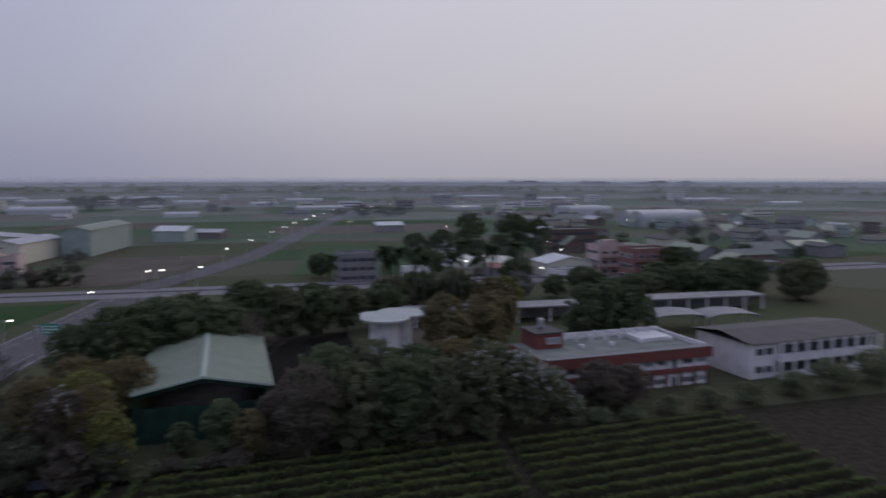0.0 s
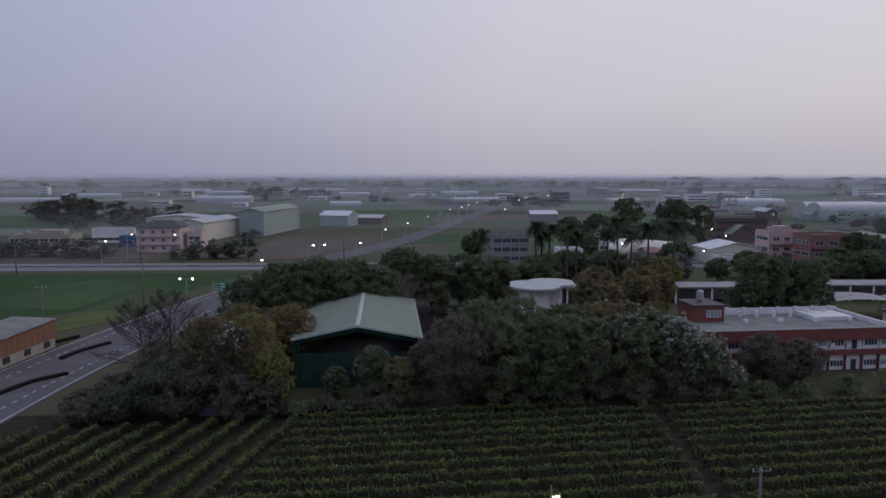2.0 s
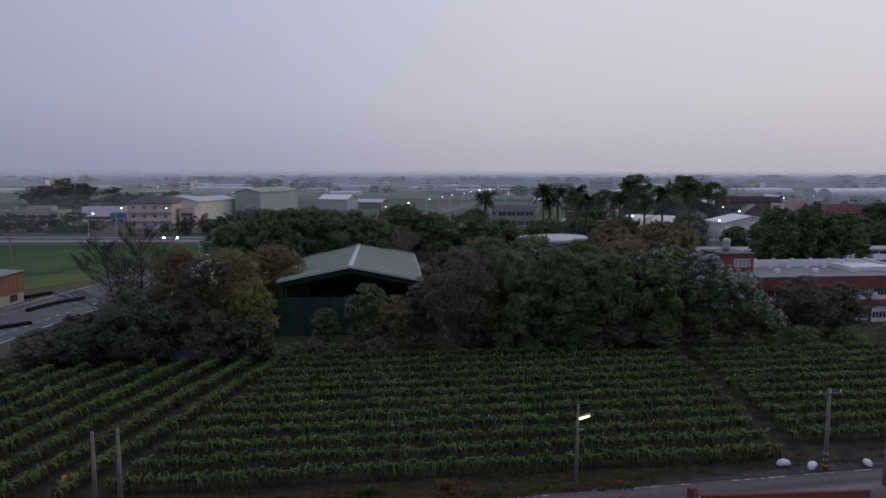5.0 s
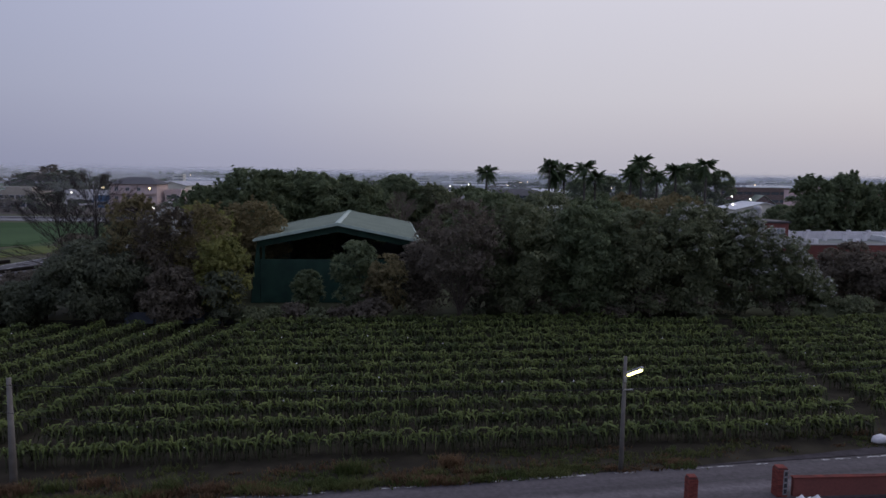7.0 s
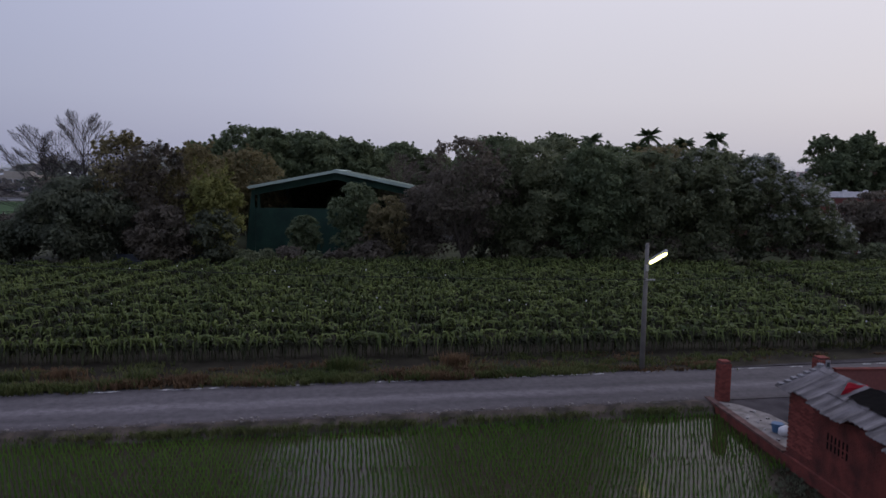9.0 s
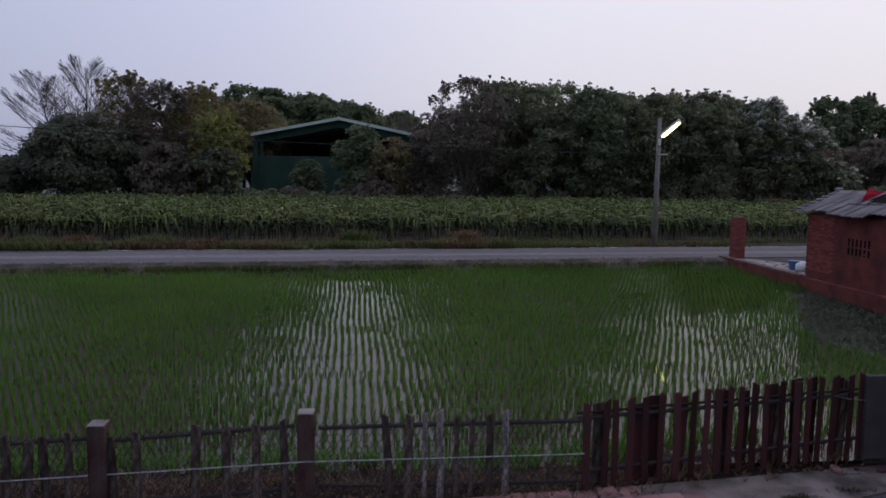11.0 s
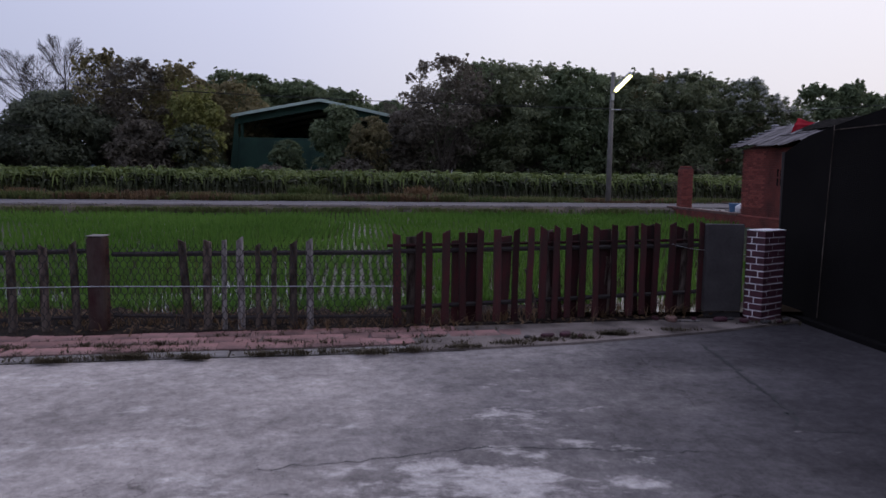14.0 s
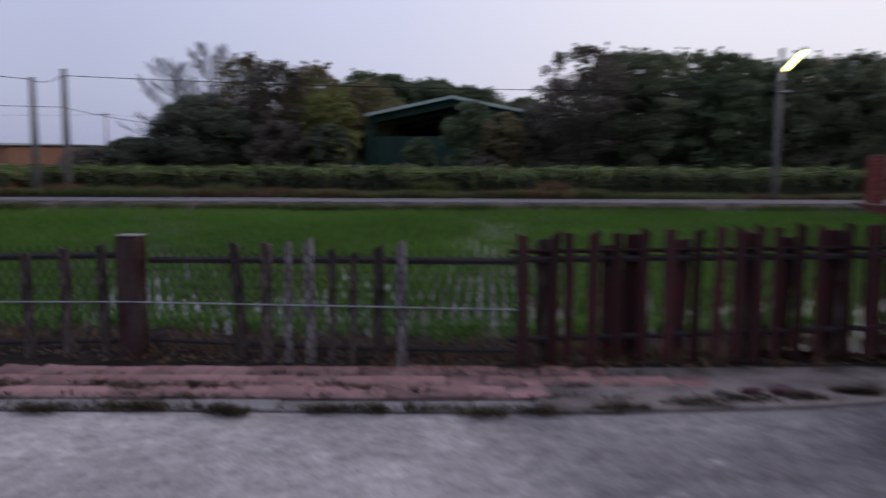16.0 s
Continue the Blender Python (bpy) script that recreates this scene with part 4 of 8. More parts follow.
structure("bank_grass", "short green grass on the paddy bank", "grass", tufts(xy, np.full(len(xy), -0.25), np.full(len(xy), 0.22), 0.8, 4, 0.012, L_GRASS, "bank_grass"))["kind"] = "stuff"

# ---- big roads ----
road_a = smooth_line([(-78, 20), (-71, 100), (-67, 145), (-60, 185), (-50, 228), (-42, 268)])
structure("road", "divided grey highway with a planted median", "road", strip(road_a, 8.0, -0.3, 0.03, M_HIGHWAY, "road"))
for o in ([(-67.9, 153.5), (-67.0, 158.5), (-64.0, 165.0)], [(-75.0, 165.0), (-72.1, 170.9)], [(-70.2, 128.0), (-67.97, 134.0), (-66.2, 139.6), (-62.8, 143.8)]):
    structure("median", "low dark planted barrier beside the highway lanes", "barrier", strip(smooth_line(o, 4), 0.35, 0, 0.5, M_SOIL, "median"))
for off, dash in ((-4.4, True), (4.4, True), (-7.4, False), (7.4, False)):
    mb = Build()
    for i in range(len(road_a) - 1):
        (x0, y0), (x1, y1) = road_a[i], road_a[i + 1]
        d = Vector((x1 - x0, y1 - y0)).normalized()
        for s in range(2 if dash else 1):
            f0, f1 = (s * 0.5, s * 0.5 + 0.22) if dash else (0, 1)
            a, c = Vector((x0, y0)).lerp(Vector((x1, y1)), f0), Vector((x0, y0)).lerp(Vector((x1, y1)), f1)
            nx, ny = -d.y, d.x
            mb.poly(*((p.x + nx * (off + w), p.y + ny * (off + w), 0.04) for p, w in ((a, -0.1), (c, -0.1), (c, 0.1), (a, 0.1))))
    structure("lane_marking", "thin white highway lane markings", "marking", mb.mesh("lane_marking", M_LINE))
structure("road", "wide pale highway crossing the plain", "road", strip([(-700, 290), (-300, 285), (-100, 279), (0, 276), (260, 270)], 9.5, -0.3, 0.05, M_PALE_ROAD, "road"))
structure("median", "low dark barrier between the highway lanes", "barrier", strip([(-700, 290), (-300, 285), (-100, 279), (0, 276), (260, 270)], 0.3, 0, 0.55, M_GREY_WALL, "median"))
road_n = smooth_line([(-41, 285), (-3, 376), (45, 548), (123, 813), (230, 1150)])
structure("road", "pale road running out through the fields", "road", strip(road_n, 6.0, -0.2, 0.06, M_HIGHWAY, "road"))

# ---- fields of the plain ----
fl = random.Random(11)


def near_road_n(x, y):
    return min((Vector((x, y)) - Vector(p)).length for p in road_n) < 40


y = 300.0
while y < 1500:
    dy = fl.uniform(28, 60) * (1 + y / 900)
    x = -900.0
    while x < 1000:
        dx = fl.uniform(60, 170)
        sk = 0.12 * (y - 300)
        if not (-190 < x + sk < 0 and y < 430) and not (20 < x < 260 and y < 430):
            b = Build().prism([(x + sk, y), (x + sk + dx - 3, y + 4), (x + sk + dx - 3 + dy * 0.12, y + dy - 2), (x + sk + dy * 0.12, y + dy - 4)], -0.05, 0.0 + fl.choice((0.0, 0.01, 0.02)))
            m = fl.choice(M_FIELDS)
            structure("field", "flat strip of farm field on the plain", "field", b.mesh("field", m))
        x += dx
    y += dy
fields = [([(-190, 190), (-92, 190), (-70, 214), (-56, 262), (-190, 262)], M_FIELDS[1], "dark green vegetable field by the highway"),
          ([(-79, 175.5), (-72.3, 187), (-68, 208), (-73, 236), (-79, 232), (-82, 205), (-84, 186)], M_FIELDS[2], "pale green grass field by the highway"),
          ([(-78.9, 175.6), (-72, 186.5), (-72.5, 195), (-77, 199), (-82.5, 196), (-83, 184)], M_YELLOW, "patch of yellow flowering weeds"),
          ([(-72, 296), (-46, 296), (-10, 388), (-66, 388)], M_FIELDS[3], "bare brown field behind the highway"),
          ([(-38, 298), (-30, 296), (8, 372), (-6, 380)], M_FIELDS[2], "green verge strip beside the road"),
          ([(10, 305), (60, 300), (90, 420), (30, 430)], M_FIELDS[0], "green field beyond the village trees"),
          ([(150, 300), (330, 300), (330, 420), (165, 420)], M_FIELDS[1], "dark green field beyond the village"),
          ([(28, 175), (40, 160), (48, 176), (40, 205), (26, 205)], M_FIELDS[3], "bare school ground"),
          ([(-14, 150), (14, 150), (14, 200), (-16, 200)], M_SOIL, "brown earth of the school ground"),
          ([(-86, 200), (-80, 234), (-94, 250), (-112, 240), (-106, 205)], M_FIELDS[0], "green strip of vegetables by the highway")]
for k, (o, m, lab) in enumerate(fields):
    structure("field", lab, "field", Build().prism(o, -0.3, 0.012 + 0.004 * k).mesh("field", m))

# ---- added haze sheets and the far skyline ----
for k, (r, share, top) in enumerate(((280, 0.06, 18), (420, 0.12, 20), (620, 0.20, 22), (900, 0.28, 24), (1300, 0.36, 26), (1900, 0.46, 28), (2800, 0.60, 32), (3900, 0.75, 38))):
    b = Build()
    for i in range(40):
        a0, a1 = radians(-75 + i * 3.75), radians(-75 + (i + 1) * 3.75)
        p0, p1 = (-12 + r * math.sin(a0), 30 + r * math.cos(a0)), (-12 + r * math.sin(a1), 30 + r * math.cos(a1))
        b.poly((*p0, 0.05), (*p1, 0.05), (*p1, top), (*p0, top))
    structure("backdrop", "translucent sheet added to stand in for haze over the plain", "mist", b.mesh("backdrop", veil("haze_sheet", share, top)))


# ---- trees ----
def leaf_cloud(clumps, per, size, mat, name, seed, droop=0.2, fill=0.72):
    """Leaves on the upper shells of many flattened clumps (x, y, z, r); each leaf a pointed blade that faces out and up."""
    rg = np.random.default_rng(seed)
    vs = []
    for cx, cy, cz, r in clumps:
        k = max(12, int(per * r * r))
        d = rg.normal(0, 1, (k, 3))
        d[:, 2] = np.where((d[:, 2] < -0.3) & (rg.uniform(0, 1, k) < 0.6), -d[:, 2], d[:, 2])
        d /= np.linalg.norm(d, axis=1)[:, None]
        rad = r * (fill + (1.05 - fill) * np.sqrt(rg.uniform(0, 1, k)))
        loose = rg.uniform(0, 1, k) < 0.30
        rad[loose] = r * np.minimum(np.abs(rg.normal(0, 0.9, loose.sum())), 1.35)
        p = np.array([cx, cy, cz]) + d * rad[:, None] * np.array([1, 1, 0.72])
        nrm = d * 0.8 + np.array([0, 0, 0.55]) + rg.normal(0, 0.42, (k, 3))
        nrm /= np.linalg.norm(nrm, axis=1)[:, None]
        ax = d + rg.normal(0, 0.8, (k, 3)) + np.array([0, 0, -droop - 0.3])
        ax -= nrm * np.sum(ax * nrm, axis=1)[:, None]
        ax /= np.linalg.norm(ax, axis=1)[:, None]
        sd = np.cross(nrm, ax)
        s = (size * rg.uniform(0.6, 1.35, k))[:, None]
        vs.append(np.stack([p + ax * s * 1.1, p - ax * s * 0.55 + sd * s * 0.48 - nrm * s * 0.15, p - ax * s * 0.65 - sd * s * 0.48], axis=1))
    return islands(name, np.concatenate(vs), [(0, 1, 2)], mat)


def limbs(targets, trunk_h, r0, seed, lean=0.0):
    """A tapered trunk that forks into limbs reaching the targets."""
    rd = random.Random(seed)
    b = Build()
    fork = Vector((lean, 0, trunk_h))
    b.tube([(0, 0, -0.3), (0.02, 0, 0.4), (lean * 0.6, 0.05, trunk_h * 0.6), fork], [r0 * 1.45, r0, r0 * 0.8, r0 * 0.7], 8)
    for t in targets:
        t = Vector(t)
        mid = fork.lerp(t, 0.5) + Vector((rd.uniform(-0.4, 0.4), rd.uniform(-0.4, 0.4), rd.uniform(0.0, 0.6)))
        b.tube([fork - Vector((0, 0, 0.3)), mid, t], [r0 * 0.45, r0 * 0.26, r0 * 0.08], 5)
    return b


def crown_tree(label, height, radius, leaf, seed, at, per=170, size=0.215, bare=0.16, clumps=58, squash=1.0, droop=0.2, low=False, category="tree", name="tree", group="", heads=0):
    """A broad tree: trunk, limbs, and a crown of many uneven clumps of leaves."""
    rd = random.Random(seed)
    base = thing(name, label, category, at, group)
    trunk_h = height * bare
    cz = (height + trunk_h) / 2 if not low else height * 0.5
    hz = (height - cz)
    cl = []
    for i in range(clumps):
        while True:
            p = Vector((rd.uniform(-1, 1), rd.uniform(-1, 1), rd.uniform(-1, 1)))
            if 0.35 < p.length < 1:
                break
        r = radius * rd.uniform(0.15, 0.31)
        k = 1 - 0.55 * r / radius
        cl.append((p.x * radius * k, p.y * radius * k * squash, cz + p.z * (hz - r * 0.7), r))
    if per >= 70:
        for i in range(3):
            a = rd.uniform(0, 6.28)
            cl.append((math.cos(a) * radius * 0.32, math.sin(a) * radius * 0.32 * squash, cz + (i - 1) * hz * 0.36, radius * 0.46))
    # a few leading tufts that break the outline
    for i in range(clumps * 3 // 4):
        a = rd.uniform(0, 6.28)
        e = rd.uniform(0.05, 1.45)
        r = radius * rd.uniform(0.09, 0.17)
        cl.append((math.cos(a) * math.cos(e) * radius * 0.9, math.sin(a) * math.cos(e) * radius * 0.9 * squash, cz + math.sin(e) * hz * 0.93, r))
    if height > 8.5:
        # slender shoots above the crown
        for i in range(26):
            a, q = rd.uniform(0, 6.28), radius * math.sqrt(rd.uniform(0.0, 0.75))
            z = cz + hz * math.sqrt(max(0.05, 1 - (q / radius) ** 2)) * 0.93
            lx, ly, tall = rd.uniform(-0.6, 0.6), rd.uniform(-0.6, 0.6), rd.uniform(0.3, 1.5)
            for s in range(4):
                f = s / 3
                cl.append((math.cos(a) * q + lx * f, math.sin(a) * q * squash + ly * f, z + tall * f - 0.4, 0.34 - 0.17 * f))
    peak = max(c[2] + 0.85 * c[3] for c in cl)
    low_z = min(c[2] for c in cl)
    cl = [(c[0], c[1], low_z + (c[2] - low_z) * (height * 1.04 - low_z) / (peak - low_z), c[3]) for c in cl]
    far = sorted(cl, key=lambda c: -c[3])[:12]
    tr = limbs([c[:3] for c in far], max(trunk_h, 0.8), max(0.12, radius * 0.055), seed)
    part("trunk", tr.mesh("trunk", M_BARK), base)
    part("crown", leaf_cloud(cl, per, size, leaf, "crown", seed, droop), base)
    if heads:
        fl = []
        for i in range(heads):
            c = rd.choice(cl)
            a, e = rd.uniform(0, 6.28), rd.uniform(-0.1, 1.4)
            fl.append((c[0] + math.cos(a) * math.cos(e) * c[3] * 1.05, c[1] + math.sin(a) * math.cos(e) * c[3] * 1.05, c[2] + math.sin(e) * c[3] * 0.95, rd.uniform(0.16, 0.34)))
        part("blossom", leaf_cloud(fl, 260, 0.12, L_HEADS, "blossom", seed + 1, 0.0, 0.3), base, "pale flower heads")
    return base


def bare_tree(label, height, seed, at, mat=None, fork=0.5, wide=0.55, lean=(0.0, 0.0), limbs_=8, thick=0.17, name="bare_tree"):
    """A leafless tree: straight limbs that fan out of a fork and carry rising side shoots and fine twigs."""
    rd = random.Random(seed)
    base = thing(name, label, "tree", at)
    b, tw = Build(), Build()

    def shoot(p, d, length, r, k):
        """A nearly straight limb; its side shoots leave it at a narrow angle and turn upwards."""
        end = p + d * length + Vector((rd.gauss(0, 0.02), rd.gauss(0, 0.02), 0.05)) * length
        mid = p.lerp(end, 0.5) + Vector((rd.gauss(0, 0.012), rd.gauss(0, 0.012), -0.02)) * length
        (b if k > 1 else tw).tube([p, mid, end], [max(r * f, 0.014) for f in (0.85, 0.5, 0.2)], 5 if k > 1 else 3, cap=False)
        if k == 0:
            return
        n = (0, 6, 9)[k]
        side = rd.choice((-1, 1))
        across = d.cross(Vector((rd.gauss(0, 0.3), rd.gauss(0, 0.3), 1))).normalized()
        for i in range(n):
            f = 0.20 + 0.76 * (i + rd.uniform(0.2, 0.8)) / n
            start = p.lerp(mid, f * 2) if f < 0.5 else mid.lerp(end, f * 2 - 1)
            side = -side
            lift = d.cross(across) * rd.gauss(0, 0.35)
            nd = (d + (across * side + lift) * rd.uniform(0.40, 0.62) + Vector((0, 0, 0.12))).normalized()
            shoot(start, nd, length * (1.02 - f) * rd.uniform(0.55, 0.75) + 0.3, r * 0.55 * (1.15 - 0.6 * f), k - 1)

    top = Vector((lean[0] * height * 0.5, lean[1] * height * 0.5, height * 0.93))
    stem = [Vector((0, 0, -0.3)), Vector((0.05, 0, height * 0.3)), Vector((lean[0] * height * 0.2, 0, height * 0.6)), top]
    b.tube(stem, [thick * 1.3, thick, thick * 0.55, 0.02], 8)
    count = int(limbs_ * 1.8)
    for i in range(count):
        f = (i + rd.uniform(0.1, 0.9)) / count
        z = height * (fork * 0.55 + (0.86 - fork * 0.55) * f)
        a = 2.4 * i + rd.uniform(-0.4, 0.4)
        tilt = min(1.25, wide * (1.08 - 0.40 * f) * rd.uniform(0.7, 1.15))
        d = Vector((math.cos(a) * math.sin(tilt) + lean[0], math.sin(a) * math.sin(tilt) + lean[1], math.cos(tilt))).normalized()
        start = stem[1].lerp(stem[2], (z / height - 0.3) / 0.3) if z < height * 0.6 else stem[2].lerp(top, (z / height - 0.6) / 0.33)
        shoot(start, d, height * (0.56 - 0.36 * f) * rd.uniform(0.85, 1.1), thick * (0.5 - 0.25 * f), 2)
    k = height / max(v[2] for v in tw.v)
    for bag in (b, tw):
        bag.v = [(v[0], v[1], v[2] * k) for v in bag.v]
    part("trunk", b.mesh("trunk", mat or M_TWIG), base)
    part("twig_spray", tw.mesh("twig_spray", mat or M_TWIG), base)["kind"] = "stuff"
    return base


def palm(at, height, seed, group="palms of the village"):
    rd = random.Random(seed)
    base = thing("palm_tree", "tall palm with a grey trunk and drooping fronds", "palm", at, group)
    b = Build()
    b.tube([(0, 0, -0.2), (0.05, 0, height * 0.3), (0.1, 0.05, height * 0.75), (0.12, 0.05, height - 1.2)], [0.30, 0.24, 0.26, 0.17], 8)
    part("trunk", b.mesh("trunk", M_PALM_TRUNK, True), base)
    vs = []
    crown = Vector((0.12, 0.05, height - 1.0))
    for i in range(34):
        a = i * 2.4 + rd.uniform(-0.3, 0.3)
        lift = rd.uniform(-0.6, 1.4)
        d = Vector((math.cos(a), math.sin(a), 0))
        ln = rd.uniform(2.6, 3.6)
        prev = None
        for s in range(13):
            t = s / 12
            p = crown + d * (ln * t * (0.55 + 0.45 * math.cos(lift))) + Vector((0, 0, ln * (math.sin(lift) * t - (0.50 + 0.20 * (1.3 - lift)) * t * t * 0.8)))
            if prev is not None and s > 1:
                dirn = (p - prev).normalized()
                side = dirn.cross(Vector((0, 0, 1))).normalized()
                for sg in (-1, 1):
                    w = 0.78 * math.sin(math.pi * (0.12 + 0.85 * t)) * rd.uniform(0.8, 1.1)
                    tip = p + side * sg * w + dirn * 0.25 + Vector((0, 0, -0.55 * w - 0.12))
                    vs.append([prev, p, tip + dirn * 0.04, tip - dirn * 0.10])
            prev = p
    v = np.array([[tuple(c) for c in q] for q in vs])
    part("frond_crown", islands("frond_crown", v, [(0, 1, 2, 3)], L_PALM), base)
    return base


def spot(x, y, turn=0, z=0.0):
    return pose(x, y, z, 0, 0, turn)


# the belt behind the field, from the highway end to the school end
bare_tree("leafless tree with a fan of fine grey-brown twigs", 15.6, 5, spot(-43.2, 132), wide=1.0, fork=0.45, limbs_=13, thick=0.15)
bare_tree("smaller leafless tree with fanned thin twigs", 14.0, 8, spot(-47.0, 133, 40), wide=1.05, fork=0.45, thick=0.12, lean=(-0.22, 0.0), limbs_=12)
crown_tree("brown thin-leaved shrub below the leafless trees", 8.2, 3.6, L_BROWN, 33, spot(-44.6, 130), per=90, low=True, bare=0.06)
bare_tree("half-bare tree with brown twigs at the field edge", 12.8, 12, spot(-37.4, 127, 70), fork=0.5, wide=0.7, thick=0.14)
crown_tree("dense dark green domed tree at the field edge", 8.4, 5.2, L_DARK, 21, spot(-39.6, 121.8), low=True, bare=0.06, clumps=70)
crown_tree("low dark bush at the field edge", 4.4, 3.2, L_DARK, 22, spot(-46.5, 121), low=True, bare=0.06)
crown_tree("low dark bush at the field corner", 3.4, 3.2, L_BROWN, 23, spot(-50.5, 120.5), low=True, bare=0.05)
crown_tree("rusty-brown thin-leaved tree in the belt", 12.5, 3.2, L_RUSTY, 24, spot(-37.0, 125), per=75, clumps=40)
crown_tree("tree with round pale seed heads in the belt", 11.6, 3.6, L_BROWN, 25, spot(-33.3, 123.4), per=110, low=True, bare=0.06, heads=80)
crown_tree("olive tree with yellowish blossom in the belt", 11.7, 3.5, L_RUSTY, 26, spot(-30.0, 125.5), per=100, low=True, bare=0.1)
crown_tree("yellow-green leafy tree at the field edge", 9.0, 2.9, L_OLIVE, 27, spot(-27.4, 122.2), low=True, bare=0.1)
crown_tree("dark low tree at the field edge", 5.6, 2.4, L_DARK, 32, spot(-27.2, 120.8), low=True, bare=0.08)
crown_tree("dark green understorey bush at the field edge", 5.8, 3.4, L_BROWN, 28, spot(-31.8, 120.8), low=True, bare=0.05)
crown_tree("olive-brown spreading tree beside the shed", 12.0, 4.6, L_RUSTY, 29, spot(-27.4, 139), per=120)
crown_tree("olive spreading tree behind the belt", 11.6, 4.2, L_OLIVE, 30, spot(-32.0, 133), per=100)
for i, (x, y, h, r) in enumerate(((-32, 159, 15.6, 5.4), (-25.5, 168, 15.4, 6.4), (-18.5, 170, 14.6, 6.2), (-38, 158, 13.0, 4.8), (-13, 172, 13.2, 5.0), (-28.6, 161, 15.2, 5.0), (-22.0, 165, 15.0, 5.6), (-15.6, 167, 14.0, 5.2))):
    crown_tree("dense dark green ficus behind the shed", h, r, L_FICUS, 40 + i, spot(x, y, 40 * i), per=110, size=0.30, low=True, group="ficus trees behind the shed")
crown_tree("round dark green tree beyond the shed", 14.8, 6.0, L_FICUS, 46, spot(-9.0, 190), per=130, size=0.3)
bare_tree("round leafless pale brown tree beyond the shed", 12.6, 31, spot(-8.4, 166), M_TWIG_PALE, fork=0.35, wide=0.95, limbs_=12)
crown_tree("rounded green tree in front of the shed", 8.0, 2.9, L_FICUS, 50, spot(-14.2, 126), low=True, bare=0.1)
crown_tree("rusty brown-leaved tree in front of the shed", 6.8, 2.5, L_RUSTY, 51, spot(-10.9, 124.3), per=130, low=True, bare=0.1)
crown_tree("brown-green tree beside the shed", 7.8, 3.2, L_BROWN, 119, spot(-7.2, 128), low=True, bare=0.1)
crown_tree("low green bush before the shed wall", 4.6, 2.0, L_FICUS, 52, spot(-19.6, 128.5), low=True, bare=0.05)
structure("wall_low", "low blue-grey wall at the far edge of the crop field", "wall", Build().prism([(-37, 122.0), (-24, 122.1), (-24, 122.3), (-37, 122.2)], -0.1, 1.2).mesh("wall_low", M_BLUEGREY))
for i, x in enumerate((-25.6, -22.6, -20.4, -17.8, -15.6, 5.5, 13.0, 22.5)):
    crown_tree("low dark scrub at the edge of the crop field", 1.5 + 0.25 * (i % 3), 1.7, L_BROAD if i % 2 else L_BROWN, 400 + i, spot(x, 122.9), low=True, bare=0.03, clumps=16, group="scrub", category="bush", name="bush")
crown_tree("low grey-green bush at the field edge", 2.6, 2.2, L_BROWN, 53, spot(-12.5, 121.8), low=True, bare=0.05)
crown_tree("low green bush at the field edge", 1.7, 1.9, L_BROAD, 54, spot(-24.5, 121.8), low=True, bare=0.05)
crown_tree("tall dull brown thin-leaved tree at the field edge", 12.5, 5.2, L_BROWN, 55, spot(-3.4, 123), per=150, size=0.2, low=True, bare=0.1, clumps=30)
belt = ((0.8, 131.0, 13.2, 5.4, L_FICUS), (7.4, 131.5, 13.4, 5.6, L_BROAD), (14.0, 131, 12.6, 5.4, L_FICUS), (3.0, 124.2, 12.3, 4.8, L_BROAD), (9.6, 124.4, 12.2, 4.8, L_FICUS), (16.2, 124.8, 12.0, 4.8, L_BROAD),
        (20.2, 132, 12.5, 5.2, L_RUSTY), (24.4, 133, 12.5, 4.8, L_BROAD), (21.8, 125.6, 12.0, 4.4, L_BROAD), (26.0, 129.5, 12.4, 4.4, L_BROAD))
for i, (x, y, h, r, lf) in enumerate(belt):
    crown_tree({id(L_FICUS): "tall dark green tree in the belt behind the field", id(L_BROAD): "leafy green tree in the belt behind the field", id(L_RUSTY): "tall rusty-green tree in the belt", id(L_BROWN): "tall grey-brown leafy tree in the belt"}[id(lf)],
               h, r, lf, 60 + i, spot(x, y, 50 * i), low=True, bare=0.12, group="belt trees", heads=60 if x > 17 else 0)
crown_tree("silvery flowering tree at the end of the belt", 11.4, 4.4, L_BROAD, 75, spot(28.4, 126.2), low=True, bare=0.1, size=0.22, per=170, heads=460)
crown_tree("low silvery flowering tree at the end of the belt", 9.4, 3.8, L_BROAD, 76, spot(32.6, 125.4), low=True, bare=0.1, size=0.22, per=170, heads=330)
crown_tree("small silvery flowering bush at the end of the belt", 5.0, 2.4, L_BROAD, 73, spot(36.4, 125.0), low=True, bare=0.08, size=0.22, per=170, heads=90)
crown_tree("round brownish tree before the red school", 7.8, 4.4, L_BROWN, 77, spot(44.6, 130.5), low=True, bare=0.12)
crown_tree("round dark tree before the red school", 7.0, 3.6, L_BROWN, 78, spot(50.0, 130.0), low=True, bare=0.12)
for i, (x, y, h, r) in enumerate(((41, 124.5, 2.6, 2.6), (47, 124.5, 2.2, 2.6), (54, 125.5, 2.8, 3.0), (62, 126, 3.2, 3.4), (70, 126, 3.4, 3.6), (80, 127, 4.2, 4.0), (90, 128, 5.4, 5.0), (101, 129, 6.2, 5.4))):
    crown_tree("dark green hedge bush at the school fence", h, r, L_BROAD, 80 + i, spot(x, y), low=True, bare=0.05, per=110, clumps=16, group="school hedge", category="bush", name="bush")
